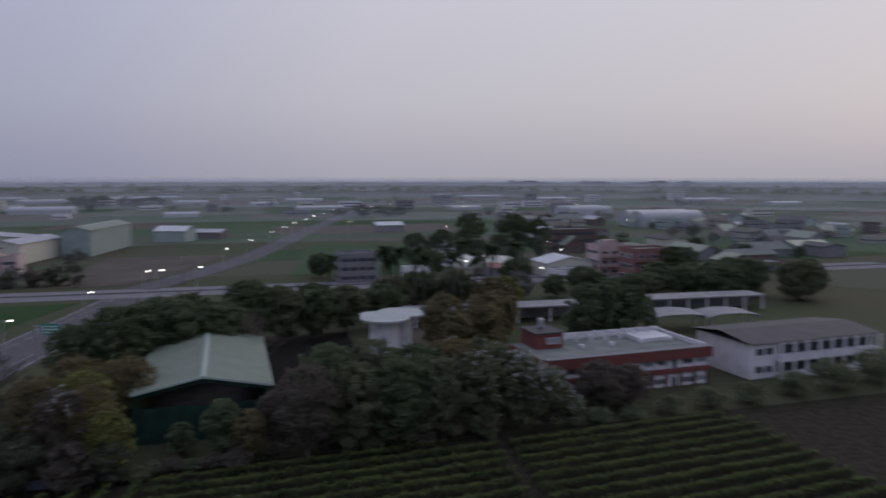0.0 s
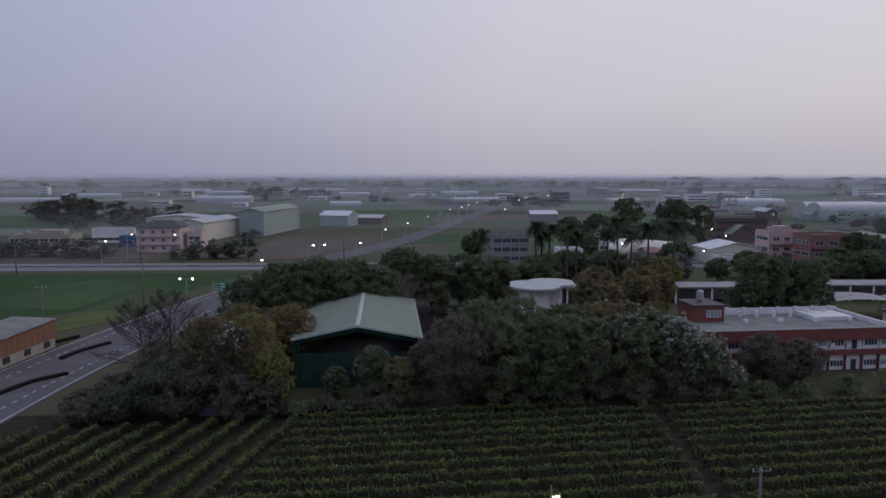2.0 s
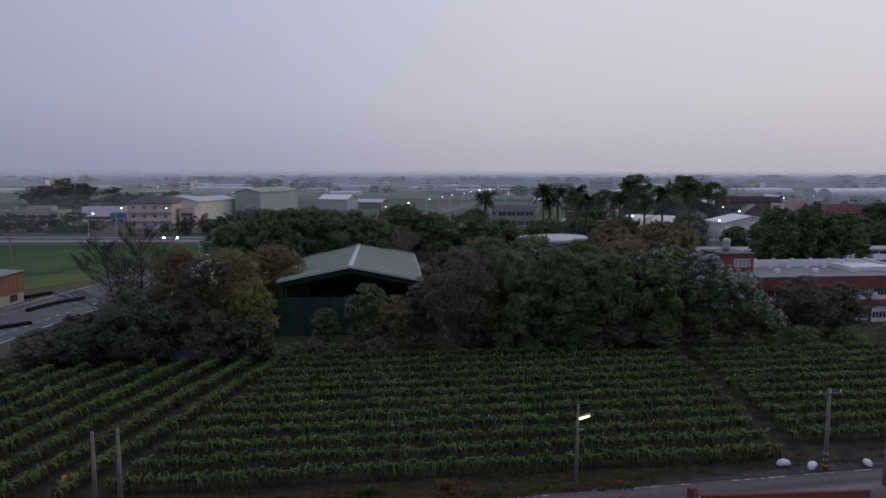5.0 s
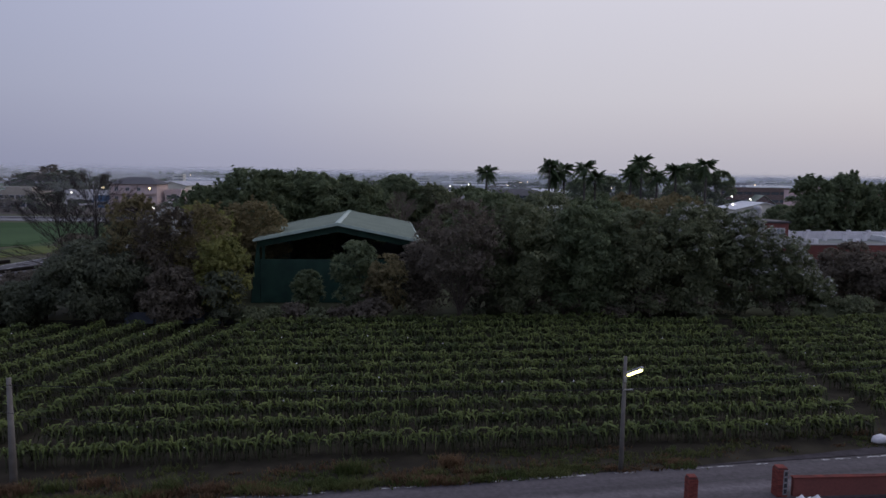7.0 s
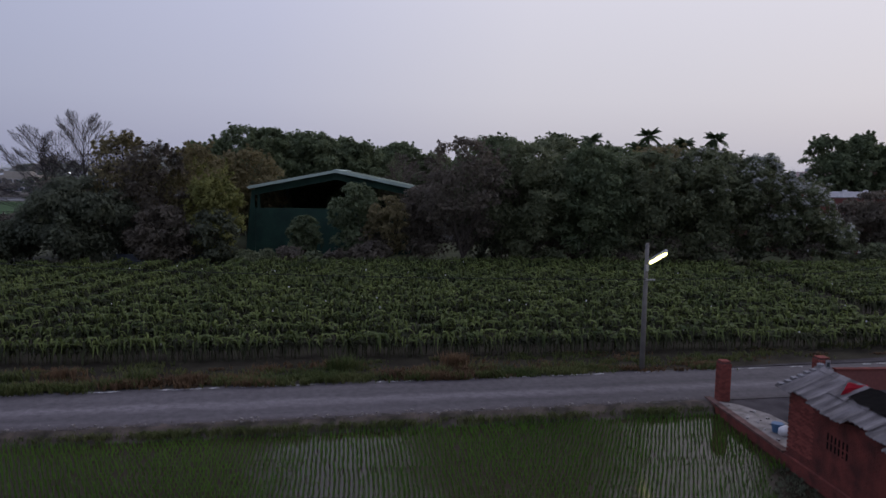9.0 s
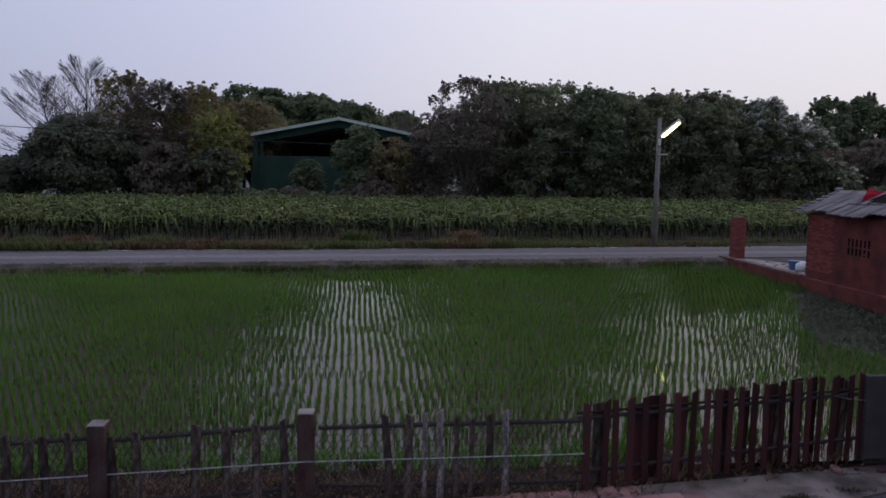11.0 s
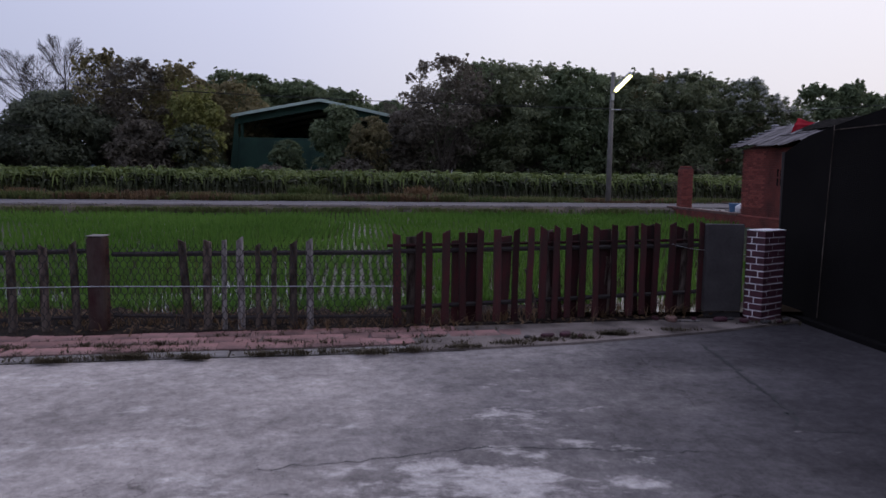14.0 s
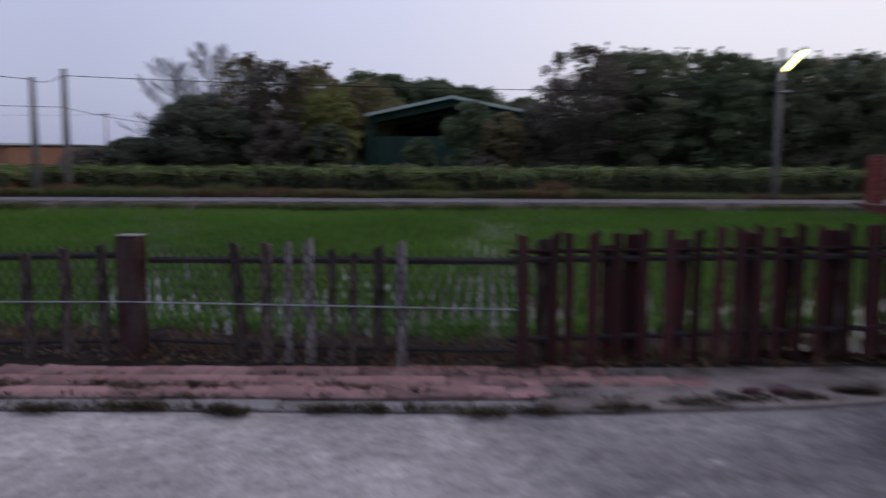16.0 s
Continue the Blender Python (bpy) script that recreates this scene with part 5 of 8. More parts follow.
for i in range(17):
    x = -46 + i * 4.9 + random.uniform(-1, 1)
    if -27 < x < -15:
        continue
    crown_tree("dark shaded undergrowth below the belt trees", random.uniform(2.6, 4.4), 3.2, L_BROWN if i % 3 else L_DARK, 95 + i, spot(x, 124.6 + random.uniform(0, 1.5)), low=True, bare=0.03, per=75, clumps=12, group="undergrowth", category="bush", name="bush")
crown_tree("rusty-leaved spreading tree at the end of the belt", 10.4, 5.0, L_RUSTY, 113, spot(-38.5, 136), per=110, low=True)
crown_tree("olive tree behind the field corner", 10.8, 4.8, L_RUSTY, 114, spot(-35.5, 145), per=110, low=True)
crown_tree("dark bushy tree at the field corner", 4.6, 3.6, L_BROWN, 116, spot(-49, 127), low=True, bare=0.05)
crown_tree("low dark bush at the corner of the crop field", 3.6, 3.0, L_DARK, 117, spot(-52.0, 123.0), low=True, bare=0.05)
# ficus behind the school and village trees
school_trees = ((57.0, 159.8, 15.6, 4.9, L_FICUS), (63.5, 160.4, 16.2, 5.4, L_FICUS), (69, 161, 14.4, 5.0, L_FICUS), (29, 160, 11.4, 4.6, L_RUSTY), (36, 163, 12.2, 5.0, L_RUSTY), (-2, 192, 13.2, 6, L_BROAD),
         (6, 196, 13.0, 6.4, L_FICUS), (14, 200, 11.6, 6, L_BROAD), (24, 204, 10.8, 5.6, L_FICUS), (32, 178, 12.0, 5.6, L_RUSTY), (40, 174, 12.2, 5.4, L_RUSTY), (46, 182, 11.4, 5.6, L_RUSTY))
village_trees = ((30, 222, 9.6, 6, L_BROAD), (40, 232, 9.8, 7, L_FICUS), (50, 226, 10.2, 7, L_BROAD), (58, 216, 9.4, 6, L_RUSTY), (64, 222, 9.0, 5.5, L_OLIVE), (72, 231, 8.8, 4.4, L_SILVER),
         (132, 214, 11, 7, L_FICUS), (144, 218, 12, 8, L_FICUS), (124, 222, 10, 6, L_FICUS), (156, 208, 12, 8, L_BROAD), (112, 224, 8, 5, L_BROAD), (-22, 196, 11.5, 6, L_BROAD))
for i, (x, y, h, r, lf) in enumerate(school_trees + village_trees):
    crown_tree("dark leafy tree of the village", h, r, lf, 120 + i, spot(x, y, 33 * i), per=72, size=0.38, low=True, bare=0.1, group="village trees")
for i, (x, y, h, r) in enumerate(((90, 330, 21, 8), (111, 332, 20.5, 9), (123, 331, 18, 6.5), (74, 320, 15, 6), (62, 318, 14, 6), (100, 318, 13, 7), (140, 252, 12.5, 5), (152, 262, 11, 6), (60, 290, 10, 6), (20, 298, 9, 5), (84, 262, 9, 6), (98, 300, 9, 5))):
    crown_tree("big dark tree beyond the village houses", h, r, L_FICUS, 150 + i, spot(x, y, 47 * i), per=40, size=0.5, low=True, bare=0.1, group="far village trees")
for i, (x, h) in enumerate(((12.0, 17.0), (27.4, 18.6), (31.8, 17.8), (35.2, 18.2), (49.8, 19.8), (59.4, 18.0), (64.2, 19.2), (53.5, 16.5), (29.5, 16.0), (46.0, 16.8), (38.5, 16.0))):
    palm(spot(x, 215 + (i % 3) * 3, 40 * i), h, 180 + i)
# dark trees between the village houses
vr = random.Random(57)
kinds = [crown_tree("dark leafy tree between the village houses", 8.0, 4.4, L_FICUS if i else L_BROAD, 430 + i, spot(100 + 40 * i, 238 + 4 * i), per=70, size=0.4, low=True, bare=0.1, group="village trees") for i in range(2)]
for i in range(34):
    x, y = (vr.uniform(84, 185), vr.uniform(226, 250)) if i % 2 else (vr.uniform(150, 330), vr.uniform(285, 430))
    q = vr.uniform(0.6, 1.15)
    copy_thing(kinds[i % 2], pose(x, y, 0, 0, 0, vr.uniform(0, 360)) @ Matrix.Diagonal((q * 1.1, q * 1.1, q, 1)))
# trees along the highway and on the plain
tree_kinds = []
for i in range(4):
    t = crown_tree("small dark tree on the plain", 7.0, 3.4, (L_PLAIN, L_PLAIN, L_BROWN, L_PLAIN)[i], 200 + i, spot(-64 - 6.5 * i, 303 + i * 0.6), per=60, size=0.45, clumps=20, low=True, bare=0.08, group="trees on the plain")
    tree_kinds.append(t)
tr_rand = random.Random(5)
places = [(-84, 301, 0.8), (-90, 302, 0.7), (-76, 303, 0.8), (-70, 304, 0.9), (-120, 305, 0.55), (-128, 306, 0.5), (-150, 312, 0.6), (-158, 310, 0.6), (-140, 315, 0.5), (-74, 360, 1.0)]
places += [(-255 + i * 9 + tr_rand.uniform(-3, 3), 540 + tr_rand.uniform(-20, 20), tr_rand.uniform(1.4, 2.4) * (1.5 if 2 < i < 6 else 0.9)) for i in range(11)]
places += [(-178 + i * 7.5 + tr_rand.uniform(-2, 2), 312 + tr_rand.uniform(-4, 4), tr_rand.uniform(0.8, 1.35)) for i in range(9)]
places += [(tr_rand.uniform(-420, -150), tr_rand.uniform(450, 520), tr_rand.uniform(0.8, 1.4)) for _ in range(14)]
places += [(tr_rand.uniform(85, 150), tr_rand.uniform(690, 740), tr_rand.uniform(0.9, 1.8)) for _ in range(9)]
places += [(tr_rand.uniform(150, 420), tr_rand.uniform(380, 700), tr_rand.uniform(0.7, 1.2)) for _ in range(30)]
places += [(tr_rand.uniform(-500, 800), tr_rand.uniform(800, 1300), tr_rand.uniform(0.6, 1.1)) for _ in range(70)]
places += [(-190 + i * 12 + tr_rand.uniform(-4, 4), 1000 + tr_rand.uniform(-20, 20), tr_rand.uniform(1.5, 2.4)) for i in range(9)]
for i, (x, y, s) in enumerate(places):
    copy_thing(tree_kinds[i % 4], pose(x, y, 0, 0, 0, tr_rand.uniform(0, 360)) @ Matrix.Diagonal((s * 1.7, s * 1.5, s * 0.85, 1)))
# far woods: one ragged band
fw = []
rg = np.random.default_rng(3)
for _ in range(420):
    a = rg.uniform(-0.75, 0.95)
    d = rg.choice([1450, 1750, 2100]) + rg.uniform(-60, 60)
    h = rg.uniform(5, 13)
    fw.append((-12 + d * math.sin(a), 30 + d * math.cos(a), h * 0.5, h))
structure("far_woods", "hazy line of far woods on the plain", "woods", leaf_cloud(fw, 0.35, 3.2, L_BROAD, "far_woods", 9))["kind"] = "stuff"


# ---- buildings ----
def window_row(parent, x0, x1, y, z0, z1, count, frame_mat, pane_mat=None, gap=0.35, lights=2, name="window"):
    """Windows on a wall that faces -y in local axes: each a frame with panes set back."""
    w = (x1 - x0) / count
    for i in range(count):
        a, b = x0 + i * w + gap / 2, x0 + (i + 1) * w - gap / 2
        f = Build()
        t = 0.07
        f.box(a, b, y - 0.06, y + 0.02, z0, z0 + t).box(a, b, y - 0.06, y + 0.02, z1 - t, z1)
        for k in range(lights + 1):
            xm = a + (b - a - t) * k / lights
            f.box(xm, xm + t, y - 0.058, y + 0.02, z0 + t, z1 - t)
        win = part(name, f.mesh("window_frame", frame_mat), parent)
        for k in range(lights):
            xa, xb = a + (b - a) * k / lights + t, a + (b - a) * (k + 1) / lights - t * 0.4
            part("pane", Build().box(xa, xb, y - 0.025, y - 0.01, z0 + t, z1 - t).mesh("pane", pane_mat or M_GLASS), win)


def gable_shed(name, label, at, w, l, eave, ridge, wall, roof, group="", over=0.5, trim=None, category="warehouse", doors=0):
    """A sheet-metal hall with its ridge along y; w across, l along."""
    base = thing(name, label, category, at, group)
    b = Build()
    b.section([(-w / 2, 0), (w / 2, 0), (w / 2, eave), (0, ridge), (-w / 2, eave)], 0, l)
    part("wall", b.mesh("wall", wall), base)
    slope = (ridge - eave) / (w / 2)
    for sg in (-1, 1):
        xo = sg * (w / 2 + over)
        zo = eave - over * slope
        o = [(0, ridge + 0.05), (xo, zo + 0.05), (xo, zo + 0.2), (0, ridge + 0.2)]
        part("roof_side", Build().section(o if sg < 0 else o[::-1], -over, l + over).mesh("roof_side", roof), base)
        rb = Build()
        n = int(l / 1.2)
        for i in range(n + 1):
            y = -over + (l + 2 * over) * i / n
            rb.poly((0, y, ridge + 0.205), (xo, y, zo + 0.205), (xo, y + 0.1, zo + 0.25), (0, y + 0.1, ridge + 0.25))
            rb.poly((0, y + 0.1, ridge + 0.25), (xo, y + 0.1, zo + 0.25), (xo, y + 0.2, zo + 0.205), (0, y + 0.2, ridge + 0.205))
        part("roof_ribbing", rb.mesh("roof_ribbing", roof), base)
    if trim:
        part("ridge_cap", Build().section([(-0.3, ridge + 0.12), (0.3, ridge + 0.12), (0, ridge + 0.34)], -over - 0.02, l + over + 0.02).mesh("ridge_cap", trim), base)
    for i in range(doors):
        x = -w / 2 + w * (i + 0.5) / doors
        part("door", Build().box(x - 1.6, x + 1.6, -0.06, -0.01, 0, min(4.0, eave * 0.75)).mesh("door", M_GREY_WALL), base)
    return base


def flat_house(name, label, at, w, d, floors, fh, wall, group="", win=3, frame_mat=None, parapet=0.9, roof=None, balcony=False, side=2, tank=False, gap=0.35):
    """A flat-roofed house of several storeys, front towards -y; windows on the front and the west side."""
    base = thing(name, label, "house", at, group)
    h = floors * fh
    part("wall", Build().box(-w / 2, w / 2, 0, d, 0, h).mesh("wall", wall), base)
    pb = Build()
    pb.box(-w / 2 - 0.05, w / 2 + 0.05, -0.05, 0.2, h + 0.002, h + parapet).box(-w / 2 - 0.05, w / 2 + 0.05, d - 0.2, d + 0.05, h + 0.002, h + parapet)
    pb.box(-w / 2 - 0.05, -w / 2 + 0.2, 0.2, d - 0.2, h + 0.002, h + parapet).box(w / 2 - 0.2, w / 2 + 0.05, 0.2, d - 0.2, h + 0.002, h + parapet)
    if parapet:
        part("parapet", pb.mesh("parapet", wall), base)
    part("roof", Build().box(-w / 2 + 0.2, w / 2 - 0.2, 0.2, d - 0.2, h + 0.004, h + 0.12).mesh("roof", roof or M_ROOF_FELT), base)
    fm = frame_mat or M_WHITE_WALL
    for f in range(floors):
        window_row(base, -w / 2 + 0.5, w / 2 - 0.5, -0.003, f * fh + 1.0, f * fh + 2.4, win, fm, gap=gap)
        if side:
            turn = part("side_front", Build().box(0, 0.01, 0, 0.01, f * fh + 0.3, f * fh + 0.31).mesh("side_front", wall), base, at=pose(-w / 2, d, 0, 0, 0, -90))
            window_row(turn, 0.8, d - 0.8, -0.003, f * fh + 1.0, f * fh + 2.4, side, fm)
        if balcony and f:
            part("balcony", Build().box(-w / 2 + 0.2, w / 2 - 0.2, -1.3, -0.01, f * fh - 0.15, f * fh).box(-w / 2 + 0.2, w / 2 - 0.2, -1.3, -1.15, f * fh + 0.001, f * fh + 0.95).mesh("balcony", wall), base)
    if tank:
        part("roof_room", Build().box(-w * 0.1, w * 0.3, d * 0.5, d * 0.9, h + 0.13, h + 2.3).mesh("roof_room", wall), base)
        part("water_tank", Build().tube([(-w * 0.3, d * 0.6, h + 0.5), (-w * 0.3, d * 0.6, h + 1.9), (-w * 0.3, d * 0.6, h + 2.2)], [0.7, 0.7, 0.2], 10).mesh("water_tank", M_GALV), base)
    return base


# green steel sports shed in the belt: open gable over a green sheet wall
shed = thing("open_shed", "large open-sided shed with a pale green steel roof", "shed", pose(-16.7, 134.2, 0))
W_, L_, EV, RD = 9.0, 31.5, 7.55, 9.35
part("wall", Build().box(-W_, W_, 0, 0.12, 0, 5.15).mesh("wall", M_SHED_WALL), shed, "dark green sheet wall below the open gable")
for sx in (-1, 1):
    part("side_wall", Build().box(sx * W_ - 0.06, sx * W_ + 0.06, 0.13, L_, 0, 5.2).mesh("side_wall", M_SHED_WALL), shed)
part("back_wall", Build().box(-W_, W_, L_ - 0.2, L_ - 0.05, 0, 5.2).mesh("back_wall", M_DARK), shed)
for sx in (-1, 1):
    e = 0.55
    sl = (RD - EV) / W_
    xo, zo = sx * (W_ + e), EV - e * sl
    o = [(0, RD), (xo, zo), (xo, zo + 0.12), (0, RD + 0.12)]
    side = part("roof_side", Build().section(o if sx < 0 else o[::-1], -0.9, L_ + 0.5).mesh("roof_side", M_ROOF_GREEN), shed)
    for i in range(54):
        y = -0.86 + i * 0.605
        part("roof_rib", Build().poly((0, y, RD + 0.125), (xo, y, zo + 0.125), (xo, y + 0.04, zo + 0.17), (0, y + 0.04, RD + 0.17)).poly((0, y + 0.04, RD + 0.17), (xo, y + 0.04, zo + 0.17), (xo, y + 0.08, zo + 0.125), (0, y + 0.08, RD + 0.125)).mesh("roof_rib", M_ROOF_GREEN), side)
    part("gable_trim", Build().poly((0, -0.92, RD - 0.16), (xo, -0.92, zo - 0.16), (xo, -0.92, zo + 0.17), (0, -0.92, RD + 0.17)).poly((0, -0.92, RD + 0.17), (xo, -0.92, zo + 0.17), (xo, -0.86, zo + 0.17), (0, -0.86, RD + 0.17)).mesh("gable_trim", M_ROOF_TRIM), shed, "pale green gable trim")
    part("gutter", Build().box(*sorted((xo, xo + sx * 0.15)), -0.9, L_ + 0.5, zo - 0.08, zo + 0.06).mesh("gutter", M_ROOF_TRIM), shed)
part("ridge_cap", Build().section([(-0.35, RD + 0.10), (0.35, RD + 0.10), (0, RD + 0.24)], -0.93, L_ + 0.52).mesh("ridge_cap", M_ROOF_TRIM), shed, "pale ridge cap")
for y in (0.3, 8, 16, 24, 31):
    for sx in (-1, 1):
        part("column", Build().box(sx * (W_ - 0.35) - 0.15, sx * (W_ - 0.35) + 0.15, y - 0.15, y + 0.15, 0, EV - 0.15).mesh("column", M_SHED_WALL), shed)
    part("rafter", Build().section([(-W_, EV - 0.55), (0, RD - 0.5), (W_, EV - 0.55), (W_, EV - 0.2), (0, RD - 0.15), (-W_, EV - 0.2)], y - 0.1, y + 0.1).mesh("rafter", M_SHED_WALL), shed)
part("gable_beam", Build().section([(-W_, EV - 0.95), (0, RD - 0.95), (W_, EV - 0.95), (W_, EV - 0.02), (0, RD - 0.02), (-W_, EV - 0.02)], -0.12, 0.0).mesh("gable_beam", M_SHED_WALL), shed, "dark green fascia under the gable")
part("side_stay", Build().section([(-10.1, 0), (-9.02, 0), (-9.02, 7.2), (-9.35, 7.2)], -0.1, 0.1).mesh("side_stay", M_SHED_WALL), shed)
part("floor_slab", Build().box(-W_, W_, 0.12, L_ - 0.2, 0.0, 0.15).mesh("floor_slab", M_GREY_WALL), shed)

# red school block: two storeys, roof terrace, stair tower with a water tank
sch = thing("school_building", "two-storey red brick school with white windows", "school", pose(38, 137, 0, 0, 0, 2.5))
part("wall", Build().box(0, 33, 0, 15.5, 0, 6.2).mesh("wall", M_SCHOOL), sch)
part("roof", Build().box(0.3, 32.7, 0.5, 15.2, 6.21, 6.35).mesh("roof", M_ROOF_FELT), sch, "grey-green stained flat roof")
part("front_parapet", Build().box(-0.3, 33.3, -0.9, 0.45, 5.1, 6.95).mesh("front_parapet", M_SCHOOL), sch)
part("parapet_cap", Build().box(-0.35, 33.35, -0.95, 0.5, 6.96, 7.06).mesh("parapet_cap", M_GREY_WALL), sch)
part("back_parapet", Build().box(4, 33, 15.0, 15.4, 6.36, 7.5).mesh("back_parapet", M_WHITE_WALL), sch, "white back parapet")
part("side_parapet", Build().box(32.6, 33, 0.5, 15.0, 6.36, 7.2).mesh("side_parapet", M_WHITE_WALL), sch)
for i in range(9):
    part("parapet_pier", Build().box(4.6 + i * 3.3, 5.1 + i * 3.3, 14.6, 14.99, 6.36, 7.75).mesh("parapet_pier", M_WHITE_WALL), sch)
for i in range(8):
    part("roof_vent", Build().tube([(6.4 + i * 3.2, 12.6, 6.36), (6.4 + i * 3.2, 12.6, 7.3), (6.4 + i * 3.2, 12.6, 7.45)], [0.32, 0.32, 0.42], 8).mesh("roof_vent", M_WHITE_WALL), sch)
    if i % 2:
        part("roof_vent", Build().box(7.6 + i * 3.2, 8.3 + i * 3.2, 7.5, 8.2, 6.36, 7.0).mesh("roof_vent", M_WHITE_WALL), sch)
part("roof_cover", Build().box(24, 31, 8, 13.5, 6.36, 7.1).mesh("roof_cover", M_ROOF_WHITE), sch, "white roof structure on the terrace")
part("floor_band", Build().box(-0.2, 33.2, -0.7, -0.01, 2.55, 3.35).mesh("floor_band", M_SCHOOL), sch)
for f in range(2):
    z = f * 3.4
    for i in range(11):
        x = 0.6 + i * 2.95
        wp = part("wall_panel", Build().box(x, x + 2.8, -0.05, -0.005, z + 0.0 if f == 0 else z - 0.04, z + 2.5 if f == 0 else 5.08).mesh("wall_panel", M_WHITE_WALL), sch, "white plaster panel")
        if i % 3 == 2:
            part("door", Build().box(x + 1.0, x + 1.9, -0.12, -0.06, z + 0.02, z + 1.7).mesh("door", M_GLASS), sch)
        else:
            window_row(sch, x + 0.1, x + 2.7, -0.07, z + 0.55, z + 1.62, 1, M_WHITE_WALL, M_GLASS if i % 2 else M_PANE_PALE, lights=4)
for i in range(12):
    part("pilaster", Build().box(0.25 + i * 2.95, 0.5 + i * 2.95, -0.5, -0.06, 0, 2.54).mesh("pilaster", M_SCHOOL), sch)
for i, x in enumerate((18.2, 21.2, 24.1)):
    part("air_conditioner", Build().box(x, x + 0.8, -0.45, -0.13, 3.9, 4.5).mesh("air_conditioner", M_WHITE_WALL), sch)
part("stair_tower", Build().box(2.6, 8.0, 9.2, 15.5, 6.36, 9.1).mesh("stair_tower", M_SCHOOL), sch)
part("tower_roof", Build().box(2.4, 8.2, 9.0, 15.7, 9.11, 9.35).mesh("tower_roof", M_ROOF_DARK), sch, "dark tower roof")
window_row(sch, 4.6, 7.6, 9.19, 7.2, 8.4, 1, M_WHITE_WALL, M_PANE_PALE, lights=4, name="tower_window")
part("water_tank", Build().tube([(5.4, 13, 9.36), (5.4, 13, 9.7), (5.4, 13, 11.0), (5.4, 13, 11.3), (5.4, 13, 11.4)], [0.35, 0.62, 0.62, 0.5, 0.15], 12).mesh("water_tank", M_GALV), sch, "steel roof water tank")

# white school block with a dark roof
wsc = thing("school_building", "white two-storey school block with a dark roof", "school", pose(79.5, 137.5, 0, 0, 0, 3))
part("wall", Build().box(0, 31, 0, 15, 0, 6.8).mesh("wall", M_WHITE_WALL), wsc)
part("roof", Build().poly((-0.8, -0.9, 6.9), (31.8, -0.9, 6.9), (31.8, 7.5, 8.0), (-0.8, 7.5, 8.0)).poly((-0.8, 7.5, 8.0), (31.8, 7.5, 8.0), (31.8, 15.9, 6.9), (-0.8, 15.9, 6.9)).poly((-0.8, 15.9, 6.82), (31.8, 15.9, 6.82), (31.8, -0.9, 6.82), (-0.8, -0.9, 6.82)).mesh("roof", M_ROOF_DARK), wsc, "dark grey sheet roof")
for f in range(2):
    # dark glass panel stands in for the shade inside the corridor
    part("corridor_shade", Build().box(6.5, 30.5, -0.04, -0.01, f * 3.4 + 1.0, f * 3.4 + 2.7).mesh("corridor_shade", M_GLASS), wsc)
    window_row(wsc, 1.0, 5.5, -0.01, f * 3.4 + 1.0, f * 3.4 + 2.4, 2, M_WHITE_WALL)
    part("balustrade", Build().box(6, 31, -1.4, -1.2, f * 3.4 + 0.01, f * 3.4 + 1.0).mesh("balustrade", M_WHITE_WALL), wsc)
    part("corridor_floor", Build().box(6, 31, -1.4, -0.05, f * 3.4 - 0.25, f * 3.4).mesh("corridor_floor", M_WHITE_WALL), wsc)
for i in range(9):
    part("column", Build().box(6 + i * 3.08, 6.4 + i * 3.08, -1.45, -1.05, 0, 6.8).mesh("column", M_WHITE_WALL), wsc)

# cloud-shaped canopy on a round white tower
can = thing("pavilion", "white pavilion with a cloud-shaped flat roof", "pavilion", pose(17, 167, 0))


def cloud(z0, z1, grow):
    o = []
    for i in range(64):
        a = 2 * math.pi * i / 64
        d = Vector((math.cos(a), math.sin(a)))
        best = 0
        for cx, cy, r in ((-0.6, -1.6, 4.9), (3.6, 3.6, 4.6), (5.2, 0.6, 2.6), (-1.5, 2.0, 3.4)):
            c = Vector((cx, cy))
            t = c.dot(d)
            q = (r + grow) ** 2 - (c.length_squared - t * t)
            if q > 0:
                best = max(best, t + math.sqrt(q))
        o.append((d.x * best, d.y * best))
    return Build().prism(o, z0, z1)


part("roof", cloud(9.75, 10.1, 0).mesh("roof", M_CANOPY), can)
part("roof_edge", cloud(9.55, 9.745, -0.3).mesh("roof_edge", M_ROOF_GREY), can)
part("tower", Build().tube([(-0.6, -1.0, 0), (-0.6, -1.0, 9.5)], [2.9, 2.9], 24).mesh("tower", M_WHITE_WALL, False), can)
part("tower", Build().tube([(3.6, 2.6, 0), (3.6, 2.6, 9.5)], [2.2, 2.2], 20).mesh("tower", M_WHITE_WALL, False), can)

# covered walkways and halls between the trees
for x0, x1, y0, z in ((22, 77, 200, 4.2), (97, 134, 199, 4.2)):
    wk = thing("covered_walkway", "long covered walkway with a pale flat roof", "walkway", pose(x0, y0, 0, 0, 0, -3))
    part("roof", Build().box(0, x1 - x0, 0, 8.5, z - 0.4, z).mesh("roof", M_WALK_ROOF), wk)
    part("wall", Build().box(0.4, x1 - x0 - 0.4, 6.5, 6.8, 0, z - 0.41).mesh("wall", M_GREY_WALL), wk)
    for i in range(7):
        part("post", Build().box(0.5 + i * (x1 - x0 - 1.4) / 6, 0.9 + i * (x1 - x0 - 1.4) / 6, 0.3, 0.7, 0, z - 0.41).mesh("post", M_WHITE_WALL), wk)
